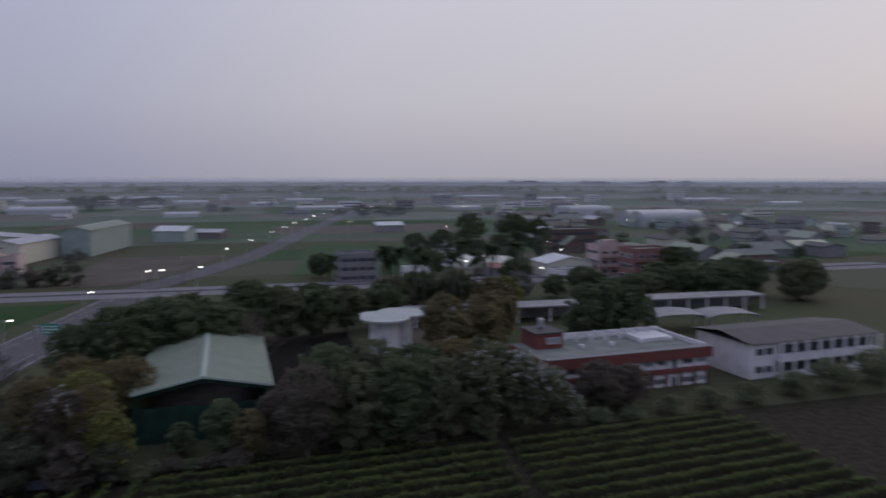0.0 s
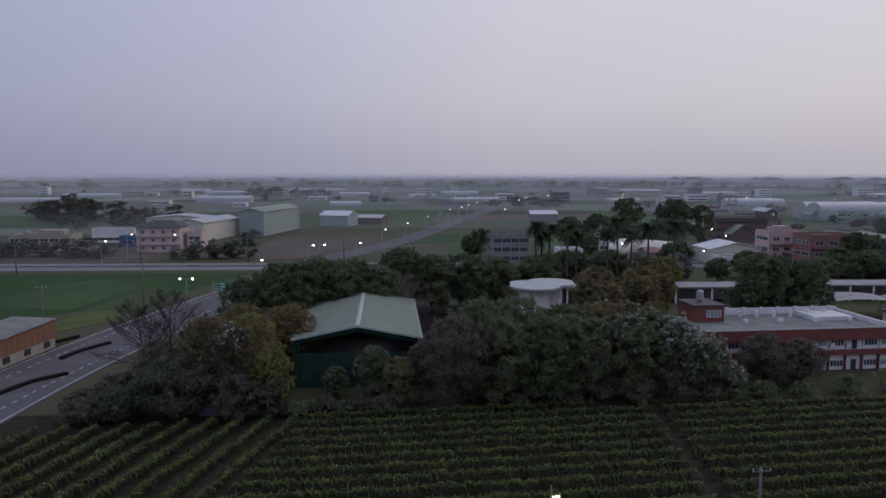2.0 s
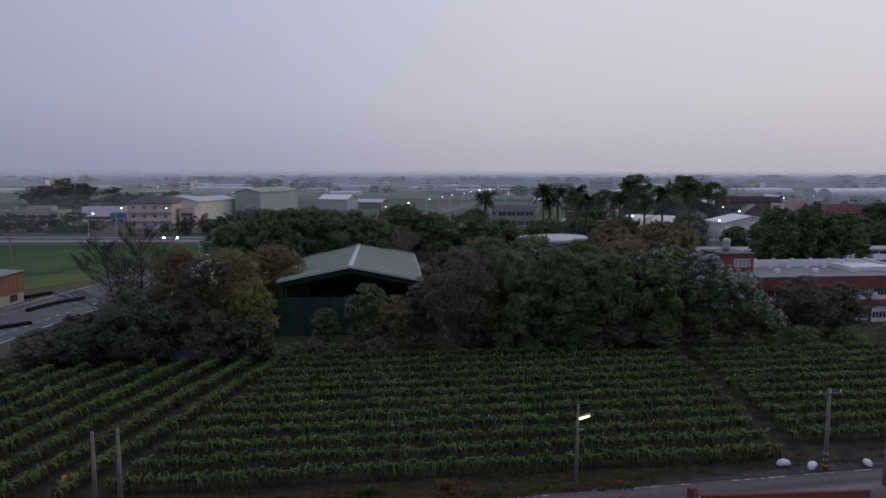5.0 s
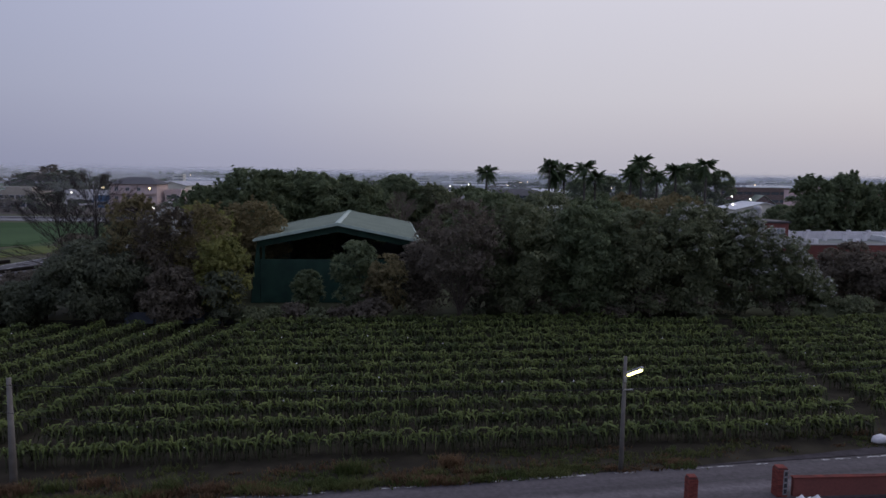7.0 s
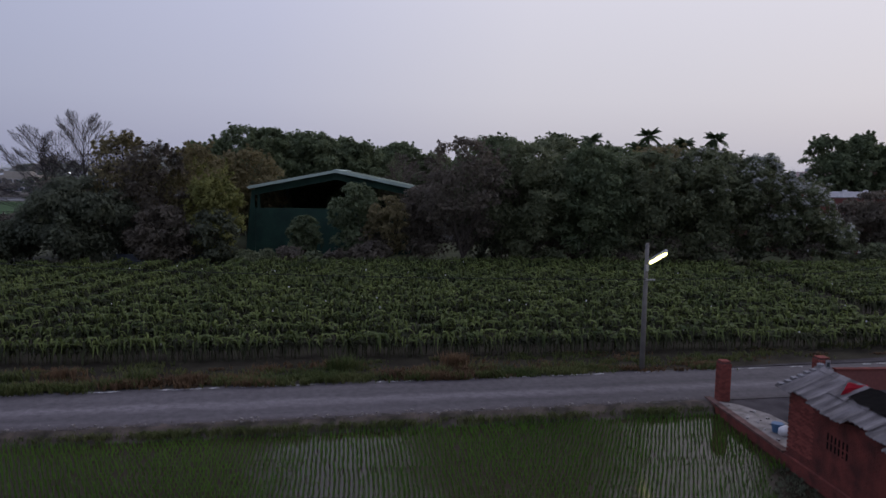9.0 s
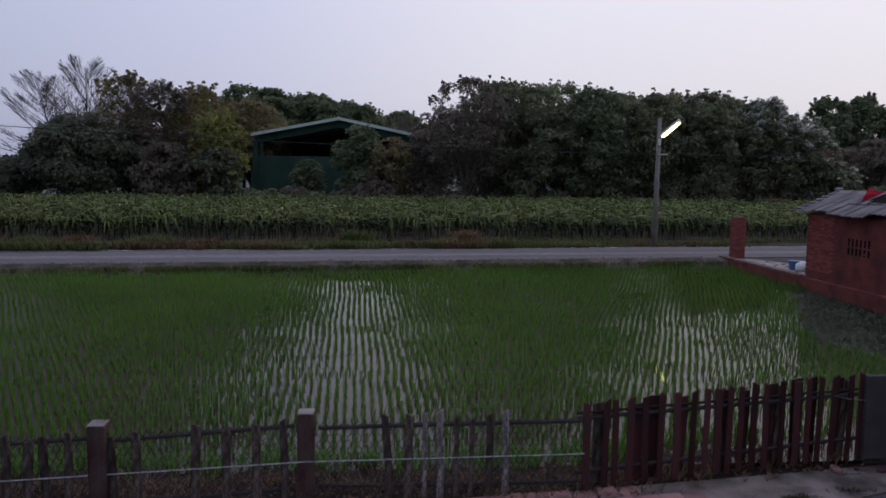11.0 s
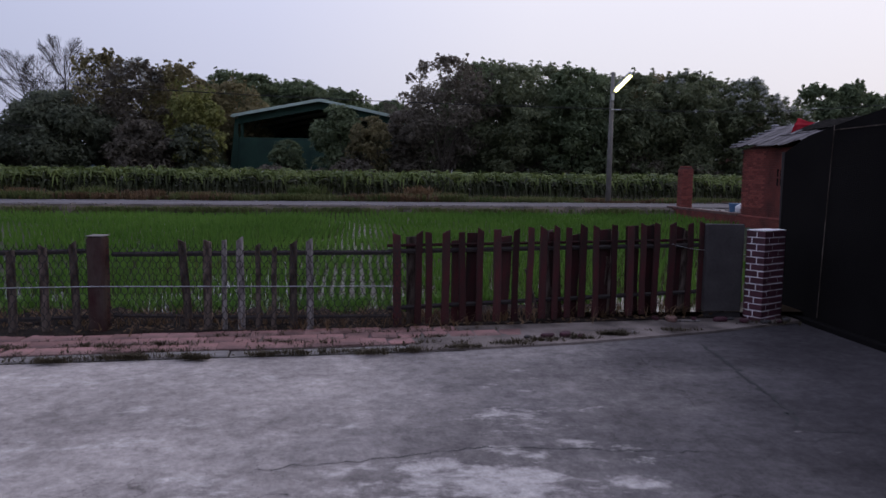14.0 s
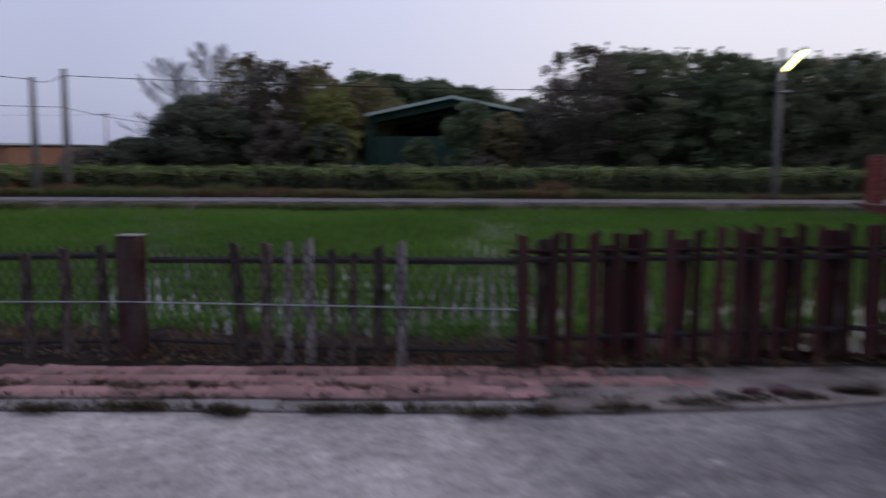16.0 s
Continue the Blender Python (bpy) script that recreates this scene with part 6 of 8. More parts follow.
for x, y, rx, ry, h in ((92, 176, 8, 5, 3.4), (104, 172, 7, 4.5, 3.8)):
    t = thing("arched_shelter", "low shelter with a curved pale roof", "shelter", pose(x, y, 0, 0, 0, -8))
    o = [(rx * math.cos(math.pi * i / 12), h + 1.2 * math.sin(math.pi * i / 12)) for i in range(13)]
    part("roof", Build().section(o + [(rx * math.cos(math.pi * i / 12) * 0.97, h - 0.15 + 1.2 * math.sin(math.pi * i / 12)) for i in range(12, -1, -1)], 0, ry * 2).mesh("roof", M_WALK_ROOF), t)
    for sx in (-1, 1):
        for yy in (0.4, ry, 2 * ry - 0.4):
            part("post", Build().box(sx * rx * 0.9 - 0.1, sx * rx * 0.9 + 0.1, yy - 0.1, yy + 0.1, 0, h + 0.2).mesh("post", M_GALV), t)

# village houses
flat_house("house", "bare cement frame house under construction", spot(31.5, 281), 13.5, 11, 3, 3.2, M_GREY_WALL, win=4, frame_mat=M_GREY_WALL, parapet=1.0)
flat_house("house", "small white two-storey house", spot(48, 260), 7.6, 8, 2, 3.2, M_WHITE_WALL, win=2, parapet=0.8)
flat_house("house", "pink three-storey house with white bands", spot(128.4, 272), 13, 10, 3, 3.6, M_PINK, win=3, balcony=True, tank=True, gap=1.6)
flat_house("house", "red tiled three-storey house with balconies", spot(134, 254), 15.5, 11, 3, 3.7, M_RED_WALL, win=3, balcony=True, gap=2.0)
flat_house("house", "brown brick three-storey block", spot(156, 360), 26, 12, 3, 3.5, M_BROWN_WALL, win=6, frame_mat=M_BROWN_WALL, parapet=0.6)
gable_shed("workshop", "low workshop with a white sheet roof", spot(111, 274, 0), 19, 14, 5.2, 7.4, M_CREAM, M_ROOF_WHITE, doors=3)
gable_shed("workshop", "low shed with a dull red roof", spot(96, 284, 90), 9, 15, 3.6, 4.9, M_GREY_WALL, M_RED_WALL)
flat_house("house", "low white house with dark openings", spot(106, 262), 12, 8, 1, 3.6, M_WHITE_WALL, win=4, parapet=0.5)
for x, y, rx in ((84, 292, 9.5), (92, 286, 7.5)):
    t = thing("arched_hall", "hall with a pale barrel-vaulted roof", "hall", pose(x, y, 0, 0, 0, 35))
    o = [(rx * math.cos(math.pi * i / 14), 2.6 + 4.2 * math.sin(math.pi * i / 14)) for i in range(15)]
    part("roof", Build().section(o, 0, 10).mesh("roof", M_CREAM), t)
    part("wall", Build().box(-rx, rx, 0.2, 9.8, 0, 2.59).mesh("wall", M_PALE_WALL), t)
gable_shed("workshop", "shed with a white roof among the fields", spot(102, 513, 90), 12, 18, 4.6, 6.6, M_GREY_WALL, M_ROOF_WHITE)
flat_house("house", "white cube house among the palms", spot(74, 316), 9, 8, 2, 3.4, M_WHITE_WALL, win=2, tank=True)
hl = random.Random(21)
for i in range(64):
    x, y = hl.uniform(150, 430), hl.uniform(240, 560)
    w, d = hl.uniform(9, 26), hl.uniform(8, 14)
    wl_ = hl.choice((M_GREY_WALL, M_PALE_WALL, M_CREAM, M_BROWN_WALL, M_GREY_WALL, M_TEAL_WALL))
    if i % 3:
        gable_shed("workshop", "sheet-roofed workshop at the edge of the village", spot(x, y, hl.choice((0, 90))), d, w, hl.uniform(3.5, 5.5), hl.uniform(5.8, 8), wl_, hl.choice((M_ROOF_GREY, M_ROOF_FELT, M_ROOF_DARK, M_ROOF_GREEN)), group="village edge")
    else:
        flat_house("house", "plain flat-roofed village house", spot(x, y), w * 0.6, d, hl.choice((1, 2, 2)), 3.3, wl_, group="village edge", win=3)
for i in range(30):
    a, d = hl.uniform(-0.45, 0.8), hl.uniform(700, 1350)
    x, y = -12 + d * math.sin(a), 30 + d * math.cos(a)
    flat_house("house", "far pale house on the plain", spot(x, y), hl.uniform(10, 24), 12, hl.choice((1, 2, 3)), 3.4, hl.choice((M_WHITE_WALL, M_GREY_WALL, M_CREAM)), group="far houses", win=2, side=0)

# houses and warehouses along the highway
pk = flat_house("house", "pink tiled three-storey house by the highway", spot(-103.8, 325), 17, 14, 3, 3.25, M_PINK_PALE, win=4, balcony=True, parapet=0.3, gap=2.6)
part("hip_roof", Build().poly((-9.4, -1.0, 10.1), (9.4, -1.0, 10.1), (4, 7, 12.6), (-4, 7, 12.6)).poly((9.4, -1, 10.1), (9.4, 15, 10.1), (4, 7, 12.6)).poly((9.4, 15, 10.1), (-9.4, 15, 10.1), (-4, 7, 12.6), (4, 7, 12.6)).poly((-9.4, 15, 10.1), (-9.4, -1, 10.1), (-4, 7, 12.6)).mesh("hip_roof", M_ROOF_DARK), pk, "dark hipped roof")
flat_house("house", "pink annex of the highway house", spot(-91, 330), 6, 10, 2, 3.6, M_PINK_PALE, win=1)
flat_house("house", "low white storehouse by the highway", spot(-137, 368), 19, 10, 1, 6.2, M_WHITE_WALL, win=1, side=0, parapet=0.3)
flat_house("house", "low blue shed by the highway", spot(-122, 350), 12, 10, 1, 4.5, M_BLUE, win=2, side=0, parapet=0.3)
flat_house("house", "long flat house with a parapet by the highway", spot(-152, 330), 24, 12, 2, 3.0, M_PALE_WALL, win=6, tank=True)
flat_house("house", "low row of houses by the highway", spot(-190, 322), 36, 12, 1, 4.2, M_GREY_WALL, win=7)
gable_shed("warehouse", "pale green warehouse with a low roof", spot(-80.5, 399, -12.3), 13, 54, 12.2, 13.9, M_TEAL_WALL, M_ROOF_GREEN, trim=M_ROOF_TRIM, doors=1)
gable_shed("warehouse", "cream warehouse beside the highway", spot(-103.2, 371, -13.5), 13, 38, 8.8, 10.4, M_CREAM, M_ROOF_GREY, doors=1)
gable_shed("warehouse", "long flat warehouse behind the pink house", spot(-122, 417, 0), 32, 20, 8.0, 9.6, M_CREAM, M_ROOF_GREY)
gable_shed("warehouse", "small warehouse with a white roof", spot(-33, 471, 70), 16, 18, 6.4, 8.8, M_TEAL_WALL, M_ROOF_WHITE)
gable_shed("warehouse", "open farm shed with a grey roof", spot(-14, 486, 70), 12, 20, 4.0, 5.6, M_BROWN_WALL, M_ROOF_GREY)


def greenhouse(label, at, l, d, h, bays):
    base = thing("greenhouse", label, "greenhouse", at)
    for k in range(bays):
        w = d / bays
        o = [(w * 0.5 * math.cos(math.pi * i / 10) + k * w, h * 0.55 + h * 0.45 * math.sin(math.pi * i / 10)) for i in range(11)] + [(k * w - w / 2, 0), (k * w + w / 2, 0)]
        part("vault", Build().section(o, 0, l).mesh("vault", M_GREENHOUSE), base)
        hb = Build()
        for j in range(int(l / 6) + 1):
            y = j * 6.0
            hb.tube([(w * 0.505 * math.cos(math.pi * i / 8) + k * w, y, h * 0.55 + h * 0.46 * math.sin(math.pi * i / 8)) for i in range(9)], [0.09] * 9, 4)
        part("hoop_frame", hb.mesh("hoop_frame", M_GALV), base)
    return base


greenhouse("long greenhouse with a pale film roof", pose(-214, 832, 0, 0, 0, -88), 56, 26, 7, 3)
greenhouse("far greenhouse with a pale film roof", pose(-178, 1157, 0, 0, 0, -88), 58, 30, 8, 3)
greenhouse("far small greenhouse with pale film", pose(16, 976, 0, 0, 0, -80), 32, 20, 5, 2)
greenhouse("greenhouse rows on the plain", pose(300, 680, 0, 0, 0, -86), 46, 30, 9, 3)
greenhouse("large arched greenhouse on the plain", pose(280, 521, 0, 0, 0, -86), 56, 30, 12, 2)
for i in range(16):
    a, d = hl.uniform(-0.6, 0.75), hl.uniform(620, 1300)
    greenhouse("far pale greenhouse on the plain", pose(-12 + d * math.sin(a), 30 + d * math.cos(a), 0, 0, 0, -85), hl.uniform(30, 80), 18, 4.5, 2)

# rusty shed beside the divided road
rs = thing("rusty_shed", "shed of rusty corrugated sheets on a pale wall", "shed", pose(-75.9, 142.2, 0, 0, 0, -8))
part("roof", Build().poly((-8, -0.6, 4.95), (0.3, -0.6, 4.5), (0.3, 21.3, 5.3), (-8, 21.3, 5.6)).poly((-8, -0.6, 4.85), (-8, 21.3, 5.5), (0.3, 21.3, 5.2), (0.3, -0.6, 4.4)).mesh("roof", M_ROOF_FELT), rs)
part("base_wall", Build().box(-7.6, 0, 0, 21, 0, 1.7).mesh("base_wall", M_PALE_WALL), rs, "pale plastered base wall")
for i in range(42):
    y = i * 0.5
    part("sheet", Build().box(-0.06 - 0.03 * (i % 2), 0.0 + 0.03 * (i % 2), y + 0.005, y + 0.495, 1.701, 4.46 + 0.036 * y).mesh("sheet", M_RUST), rs)
part("front_wall", Build().box(-7.6, -0.1, 0.02, 0.1, 1.701, 4.5).mesh("front_wall", M_RUST), rs)
# openings are dark plates on the wall, the shade inside is their colour
for y in (6.5, 12.0, 17.5):
    part("opening", Build().box(0.002, 0.05, y, y + 1.8, 0.5, 1.6).mesh("opening", M_DARK), rs)


# ---- poles, lamps and cables of the plain ----
def street_lamp(at, height=8.0, arm=1.6, double=False, warm=False):
    base = thing("street_lamp", "grey steel street lamp, lit", "street lamp", at, "street lamps")
    part("pole", Build().tube([(0, 0, 0), (0, 0, height * 0.6), (0, 0, height)], [0.12, 0.09, 0.06], 6).mesh("pole", M_GALV), base)
    for sg in ((-1, 1) if double else (1,)):
        part("arm", Build().tube([(0, 0, height - 0.02), (sg * arm * 0.6, 0, height + 0.25), (sg * arm, 0, height + 0.2)], [0.05, 0.05, 0.04], 5).mesh("arm", M_GALV), base)
        part("lamp_head", Build().tube([(sg * arm, 0, height + 0.35), (sg * arm, 0, height + 0.18), (sg * arm, 0, height - 0.02)], [0.18, 0.30, 0.16], 8).mesh("lamp_head", G_LAMP_WARM if warm else G_LAMP), base)
    return base


street_lamp(spot(-57.4, 193.2, 0), 7.9, 1.4, True)
lamp_a = street_lamp(spot(-48.3, 229, 0), 7.8)
for x, y in ((-38.3, 269.6), (-34.7, 271.2), (-111.9, 287.7), (-14.4, 336.2), (-3.9, 374.9), (8.5, 425), (17.8, 455.8), (27.5, 498.7), (38.5, 535), (-23, 276), (-6.8, 229), (48, 575), (60, 620), (75, 670),
             (96, 300), (116, 296), (132, 282), (66, 268), (84, 244), (150, 300), (126, 330), (190, 420), (214, 440), (250, 470), (300, 520), (340, 560)):
    copy_thing(lamp_a, spot(x, y, 0))
lamp_b = street_lamp(spot(105, 420, 0), 9.0, warm=True)
for x, y in ((98, 640), (116, 700), (150, 760), (-92, 300), (-108, 302), (205, 690), (242, 800), (180, 880), (330, 700), (380, 640), (60, 480), (-300, 1150), (-240, 1200)):
    copy_thing(lamp_b, spot(x, y, 0) @ Matrix.Diagonal((1.2, 1.2, 1.0, 1)))


def utility_pole(at, height, label="grey concrete utility pole", arms=1):
    base = thing("utility_pole", label, "utility pole", at, "utility poles")
    part("pole", Build().tube([(0, 0, -0.2), (0, 0, height)], [0.19, 0.11], 10).mesh("pole", M_POLE, True), base)
    for i in range(arms):
        z = height - 0.35 - 0.7 * i
        part("crossarm", Build().box(-0.9, 0.9, -0.16, -0.08, z - 0.05, z + 0.05).mesh("crossarm", M_POLE), base)
        for x in (-0.8, 0.0, 0.8):
            part("insulator", Build().tube([(x, -0.12, z + 0.051), (x, -0.12, z + 0.25)], [0.05, 0.03], 6).mesh("insulator", M_WHITE_WALL), base)
    return base


utility_pole(spot(-76.5, 166.6, 20), 10.8, "dark utility pole beside the rusty shed")
utility_pole(spot(-66.5, 192, 10), 12.4)
for x, y, h in ((-150, 296, 11), (-100, 292, 11), (-62, 290, 11), (-128, 262, 9.5), (-28, 292, 10)):
    utility_pole(spot(x, y), h, arms=1)
sg = thing("road_sign", "green highway sign on a galvanised mast", "road sign", pose(-50.0, 187.0, 0, 0, 0, -20))
part("mast", Build().tube([(0, 0, 0), (0, 0, 8.2)], [0.16, 0.13], 8).mesh("mast", M_GALV), sg)
part("arm", Build().tube([(0, 0, 7.9), (4.4, 0, 7.9)], [0.1, 0.08], 6).tube([(0, 0, 6.8), (4.4, 0, 6.8)], [0.1, 0.08], 6).mesh("arm", M_GALV), sg)
pl = part("panel", Build().box(1.4, 5.2, -0.2, -0.12, 6.2, 8.4).mesh("panel", M_SIGN), sg, "green sign panel")
for k, (x0, x1, z) in enumerate(((1.8, 2.9, 7.9), (3.3, 4.7, 7.9), (1.8, 4.7, 7.3), (1.8, 3.8, 6.7))):
    part("legend_bar", Build().box(x0, x1, -0.215, -0.201, z - 0.12, z + 0.12).mesh("legend_bar", M_SIGN_WHITE), pl)
# faint far town on the horizon
tr = random.Random(77)
for i in range(26):
    a = tr.uniform(0.38, 0.62) if i < 18 else tr.uniform(-0.35, 0.2)
    d = tr.uniform(2950, 3500)
    w, h = tr.uniform(24, 80), tr.uniform(7, 15) * (1 if i < 18 else 0.6)
    t = thing("far_block", "hazy grey block of the distant town", "building", spot(-12 + d * math.sin(a), 30 + d * math.cos(a)), "distant town")
    part("wall", Build().box(-w / 2, w / 2, 0, 20, 0, h).mesh("wall", M_GREY_WALL), t)
    part("roof", Build().box(-w / 4, w / 4, 5, 15, h + 0.01, h + 4).mesh("roof", M_GREY_WALL), t)


# ---- the yard ----
YZ = -0.72
yb = Build()
yb.prism([(-14.3, 20), (12, 20), (12, 57.0), (-3.0, 60.4), (-5.2, 59.5), (-7.0, 58.95), (-7.9, 58.79), (-9.45, 58.555), (-14.0, 58.115), (-14.06, 57.95), (-14.28, 57.44)], -1.2, YZ)
structure("floor", "stained grey concrete yard with cracks", "yard", yb.mesh("floor", M_YARD))
structure("floor", "dark asphalt strip beside the yard", "yard", Build().prism([(-60, 20), (-14.31, 20), (-14.29, 57.44), (-14.07, 57.96), (-14.35, 58.08), (-14.62, 59.12), (-60, 58.8)], -1.2, YZ + 0.012).mesh("floor", M_ASPH_YARD))
structure("soil_strip", "dark leaf-strewn soil under the fence", "soil", Build().prism([(-60, 58.81), (-14.62, 59.13), (-8.6, 59.83), (-6.2, 60.14), (-3.56, 60.5), (-3.56, 61.0), (-60, 60.3)], -1.2, -0.68).mesh("soil_strip", M_LITTER))
structure("floor", "broken concrete border at the gate", "yard", Build().prism([(-8.95, 58.58), (-7.9, 58.775), (-7.0, 58.955), (-5.2, 59.505), (-3.6, 60.2), (-3.6, 60.62), (-4.9, 60.42), (-6.2, 60.13), (-8.6, 59.82), (-8.85, 59.79)], -1.1, -0.694).mesh("floor", M_GATE_EDGE))

# cracks: thin dark dips in the slab
rc = random.Random(4)


def crack(points, width=0.014):
    b = Build()
    pts = []
    for (x0, y0), (x1, y1) in zip(points, points[1:]):
        n = max(2, int(math.hypot(x1 - x0, y1 - y0) / 0.055))
        for i in range(n):
            t = i / n
            pts.append((x0 + (x1 - x0) * t + rc.gauss(0, 0.022), y0 + (y1 - y0) * t + rc.gauss(0, 0.018)))
    ws = [width * (0.12 + 0.60 * rc.random() ** 1.5) for _ in pts]
    for i in range(len(pts) - 1):
        (xa, ya), (xb_, yb_) = pts[i], pts[i + 1]
        d = Vector((xb_ - xa, yb_ - ya)).normalized()
        nx, ny = -d.y, d.x
        z = YZ + 0.003
        b.poly((xa - nx * ws[i], ya - ny * ws[i], z), (xb_ - nx * ws[i + 1], yb_ - ny * ws[i + 1], z), (xb_ + nx * ws[i + 1], yb_ + ny * ws[i + 1], z), (xa + nx * ws[i], ya + ny * ws[i], z))
    structure("crack", "dark crack in the concrete slab", "crack", b.mesh("crack", M_CRACK))


crack([(-11.6, 54.85), (-10.9, 54.95), (-10.2, 55.08), (-9.7, 55.2)], 0.013)
crack([(-10.35, 54.1), (-10.3, 54.6), (-10.2, 55.08)], 0.018)
crack([(-10.0, 55.55), (-9.34, 55.69), (-8.52, 55.89), (-7.6, 55.78), (-6.84, 55.70)], 0.010)
crack([(-5.58, 58.91), (-5.70, 57.95), (-5.82, 57.1), (-5.93, 56.43), (-6.06, 56.13)], 0.044)
crack([(-6.06, 56.13), (-5.6, 56.05), (-5.0, 56.0), (-4.2, 55.85)], 0.016)
crack([(-8.6, 54.9), (-7.6, 55.0), (-6.9, 54.85), (-5.9, 54.7)], 0.008)
crack([(-6.2, 55.88), (-5.92, 55.92), (-5.6, 55.95), (-5.2, 55.85)], 0.009)
crack([(-12.6, 53.6), (-11.6, 53.9), (-10.4, 54.1), (-9.5, 53.7)], 0.01)

# footway of tiles with a flush kerb, running with the lane
SLOPE = math.atan(0.112)
FOOT = pose(-14.32, 58.30, 0, 0, 0, math.degrees(SLOPE))


def foot_y(x):
    """The joint between kerb and tiles."""
    return 58.30 + 0.112 * (x + 14.32)


kb = thing("kerb", "low worn concrete kerb before the tiles", "kerb", kind="structure")
x = 0.75
while x < 5.9:
    ln = rc.uniform(0.35, 0.95)
    w = [rc.uniform(-0.025, 0.02) for _ in range(3)]
    part("kerb_stone", bevelled(Build().prism([(x, -0.20 - 0.012 * x + w[0]), (x + ln * 0.5, -0.205 - 0.012 * x + w[1]), (x + ln - 0.012, -0.20 - 0.012 * (x + ln) + w[2]), (x + ln - 0.012, -0.022), (x, -0.022)], -1.0, -0.702 + rc.uniform(-0.008, 0.006)), "kerb_stone", M_BORDER, 0.010), kb, at=FOOT)
    x += ln
structure("joint", "dark soil in the joint before the kerb", "joint", Build().prism([(0.6, -0.235), (2.2, -0.262), (3.1, -0.25), (4.4, -0.29), (5.3, -0.285), (6.0, -0.30), (6.1, -0.015), (0.6, -0.015)], -1.1, -0.7155).mesh("joint", M_MUD), FOOT)
structure("bedding", "gritty dark edge where the tiles break off", "bedding", Build().prism([(-0.5, -0.30), (0.74, -0.26), (1.2, -0.014), (1.2, 0.95), (-0.5, 0.93)], -1.1, -0.7035).mesh("bedding", M_ASPH_YARD), FOOT)
tl = thing("footway", "footway of faded red paving tiles", "pavement", kind="structure")
tile = [bevelled(Build().box(-0.1505, 0.150 - k * 0.003, -0.148, 0.1485, -0.05, 0.0), "tile", M_TILE, 0.006) for k in range(3)]
corner = [bevelled(Build().prism([(-0.1505, -0.148), (0.10, -0.148), (0.149, -0.06), (0.149, 0.1485), (-0.09, 0.1485)], -0.05, 0.0), "tile", M_TILE, 0.006),
          bevelled(Build().prism([(-0.13, -0.148), (0.05, -0.12), (0.149, 0.02), (0.12, 0.1485), (-0.1505, 0.12)], -0.05, 0.0), "tile", M_TILE, 0.006)]
for j in range(3):
    for i in range(22):
        x, y = 0.17 + i * 0.305 + (0.15 if j % 2 else 0.0), 0.145 + j * 0.302
        gone = 0.02 + (0.35 if x > 5.6 else 0) + (0.3 if x > 6.2 else 0) + (0.55 if x < 0.5 else 0.3 if x < 0.9 else 0)
        if rc.random() < gone:
            continue
        worn = rc.random() < (0.16 if x < 5 else 0.5)
        part("tile", corner[(i + j) % 2] if worn else tile[(i * 7 + j * 3) % 3], tl, at=FOOT @ pose(x, y, -0.686 + rc.uniform(-0.006, 0.005), rc.uniform(-1.2, 1.2), rc.uniform(-1.2, 1.2), rc.uniform(-1.6, 1.6) + (180 if worn and i % 2 else 0)))
structure("bedding", "dusty sand bed under the tiles", "bedding", Build().prism([(0.32, -0.012), (5.55, -0.012), (5.7, 0.3), (5.5, 0.62), (5.6, 0.93), (0.5, 0.90), (0.18, 0.78), (0.42, 0.6), (0.02, 0.46), (0.30, 0.27), (0.10, 0.12)], -1.1, -0.697).mesh("bedding", M_BED), FOOT)

# weeds in the joints and along the fence foot
wd = []
for cx, cy, k, r in ((-13.95, 57.95, 40, 0.12), (-13.2, 58.06, 30, 0.09), (-12.44, 58.19, 60, 0.10), (-11.88, 58.30, 60, 0.13), (-11.72, 58.34, 90, 0.08), (-11.09, 58.30, 120, 0.07), (-10.45, 58.42, 60, 0.09), (-10.08, 58.47, 50, 0.06), (-9.75, 58.50, 16, 0.06), (-9.32, 58.47, 70, 0.10), (-8.93, 58.57, 60, 0.09), (-8.3, 58.72, 40, 0.12)):
    wd.append(np.column_stack([RNG.normal(cx, r, k), RNG.normal(cy + 0.03, 0.025, k)]))
for _ in range(46):
    cx = RNG.uniform(-14.2, -8.0)
    wd.append(np.column_stack([RNG.normal(cx, 0.07, 4), RNG.normal(58.06 + 0.105 * (cx + 14) + 0.05, 0.012, 4)]))
for cx, cy, k, r in ((-7.75, 58.92, 70, 0.14), (-7.35, 59.06, 60, 0.12), (-6.95, 59.16, 60, 0.10), (-6.46, 59.34, 170, 0.08), (-5.6, 59.55, 40, 0.15), (-4.2, 60.0, 40, 0.2), (-13.2, 58.75, 70, 0.13), (-13.6, 58.95, 40, 0.08), (-13.45, 58.6, 30, 0.09), (-12.35, 58.85, 30, 0.09), (-12.0, 58.78, 40, 0.1), (-11.55, 58.9, 50, 0.12), (-10.3, 59.0, 30, 0.1), (-9.9, 58.95, 26, 0.1), (-14.2, 58.6, 40, 0.1)):
    wd.append(np.column_stack([RNG.normal(cx, r, k), RNG.normal(cy, r * 0.35, k)]))
for _ in range(120):
    cx = RNG.uniform(-14.2, -8.0)
    cy = foot_y(cx) + RNG.integers(0, 4) * 0.302 + RNG.uniform(-0.01, 0.03)
    k = int(RNG.uniform(2, 8))
    t = RNG.normal(0, 0.12, k)
    wd.append(np.column_stack([cx + t, cy + 0.112 * t + RNG.normal(0, 0.014, k)]))
xy = np.concatenate(wd)
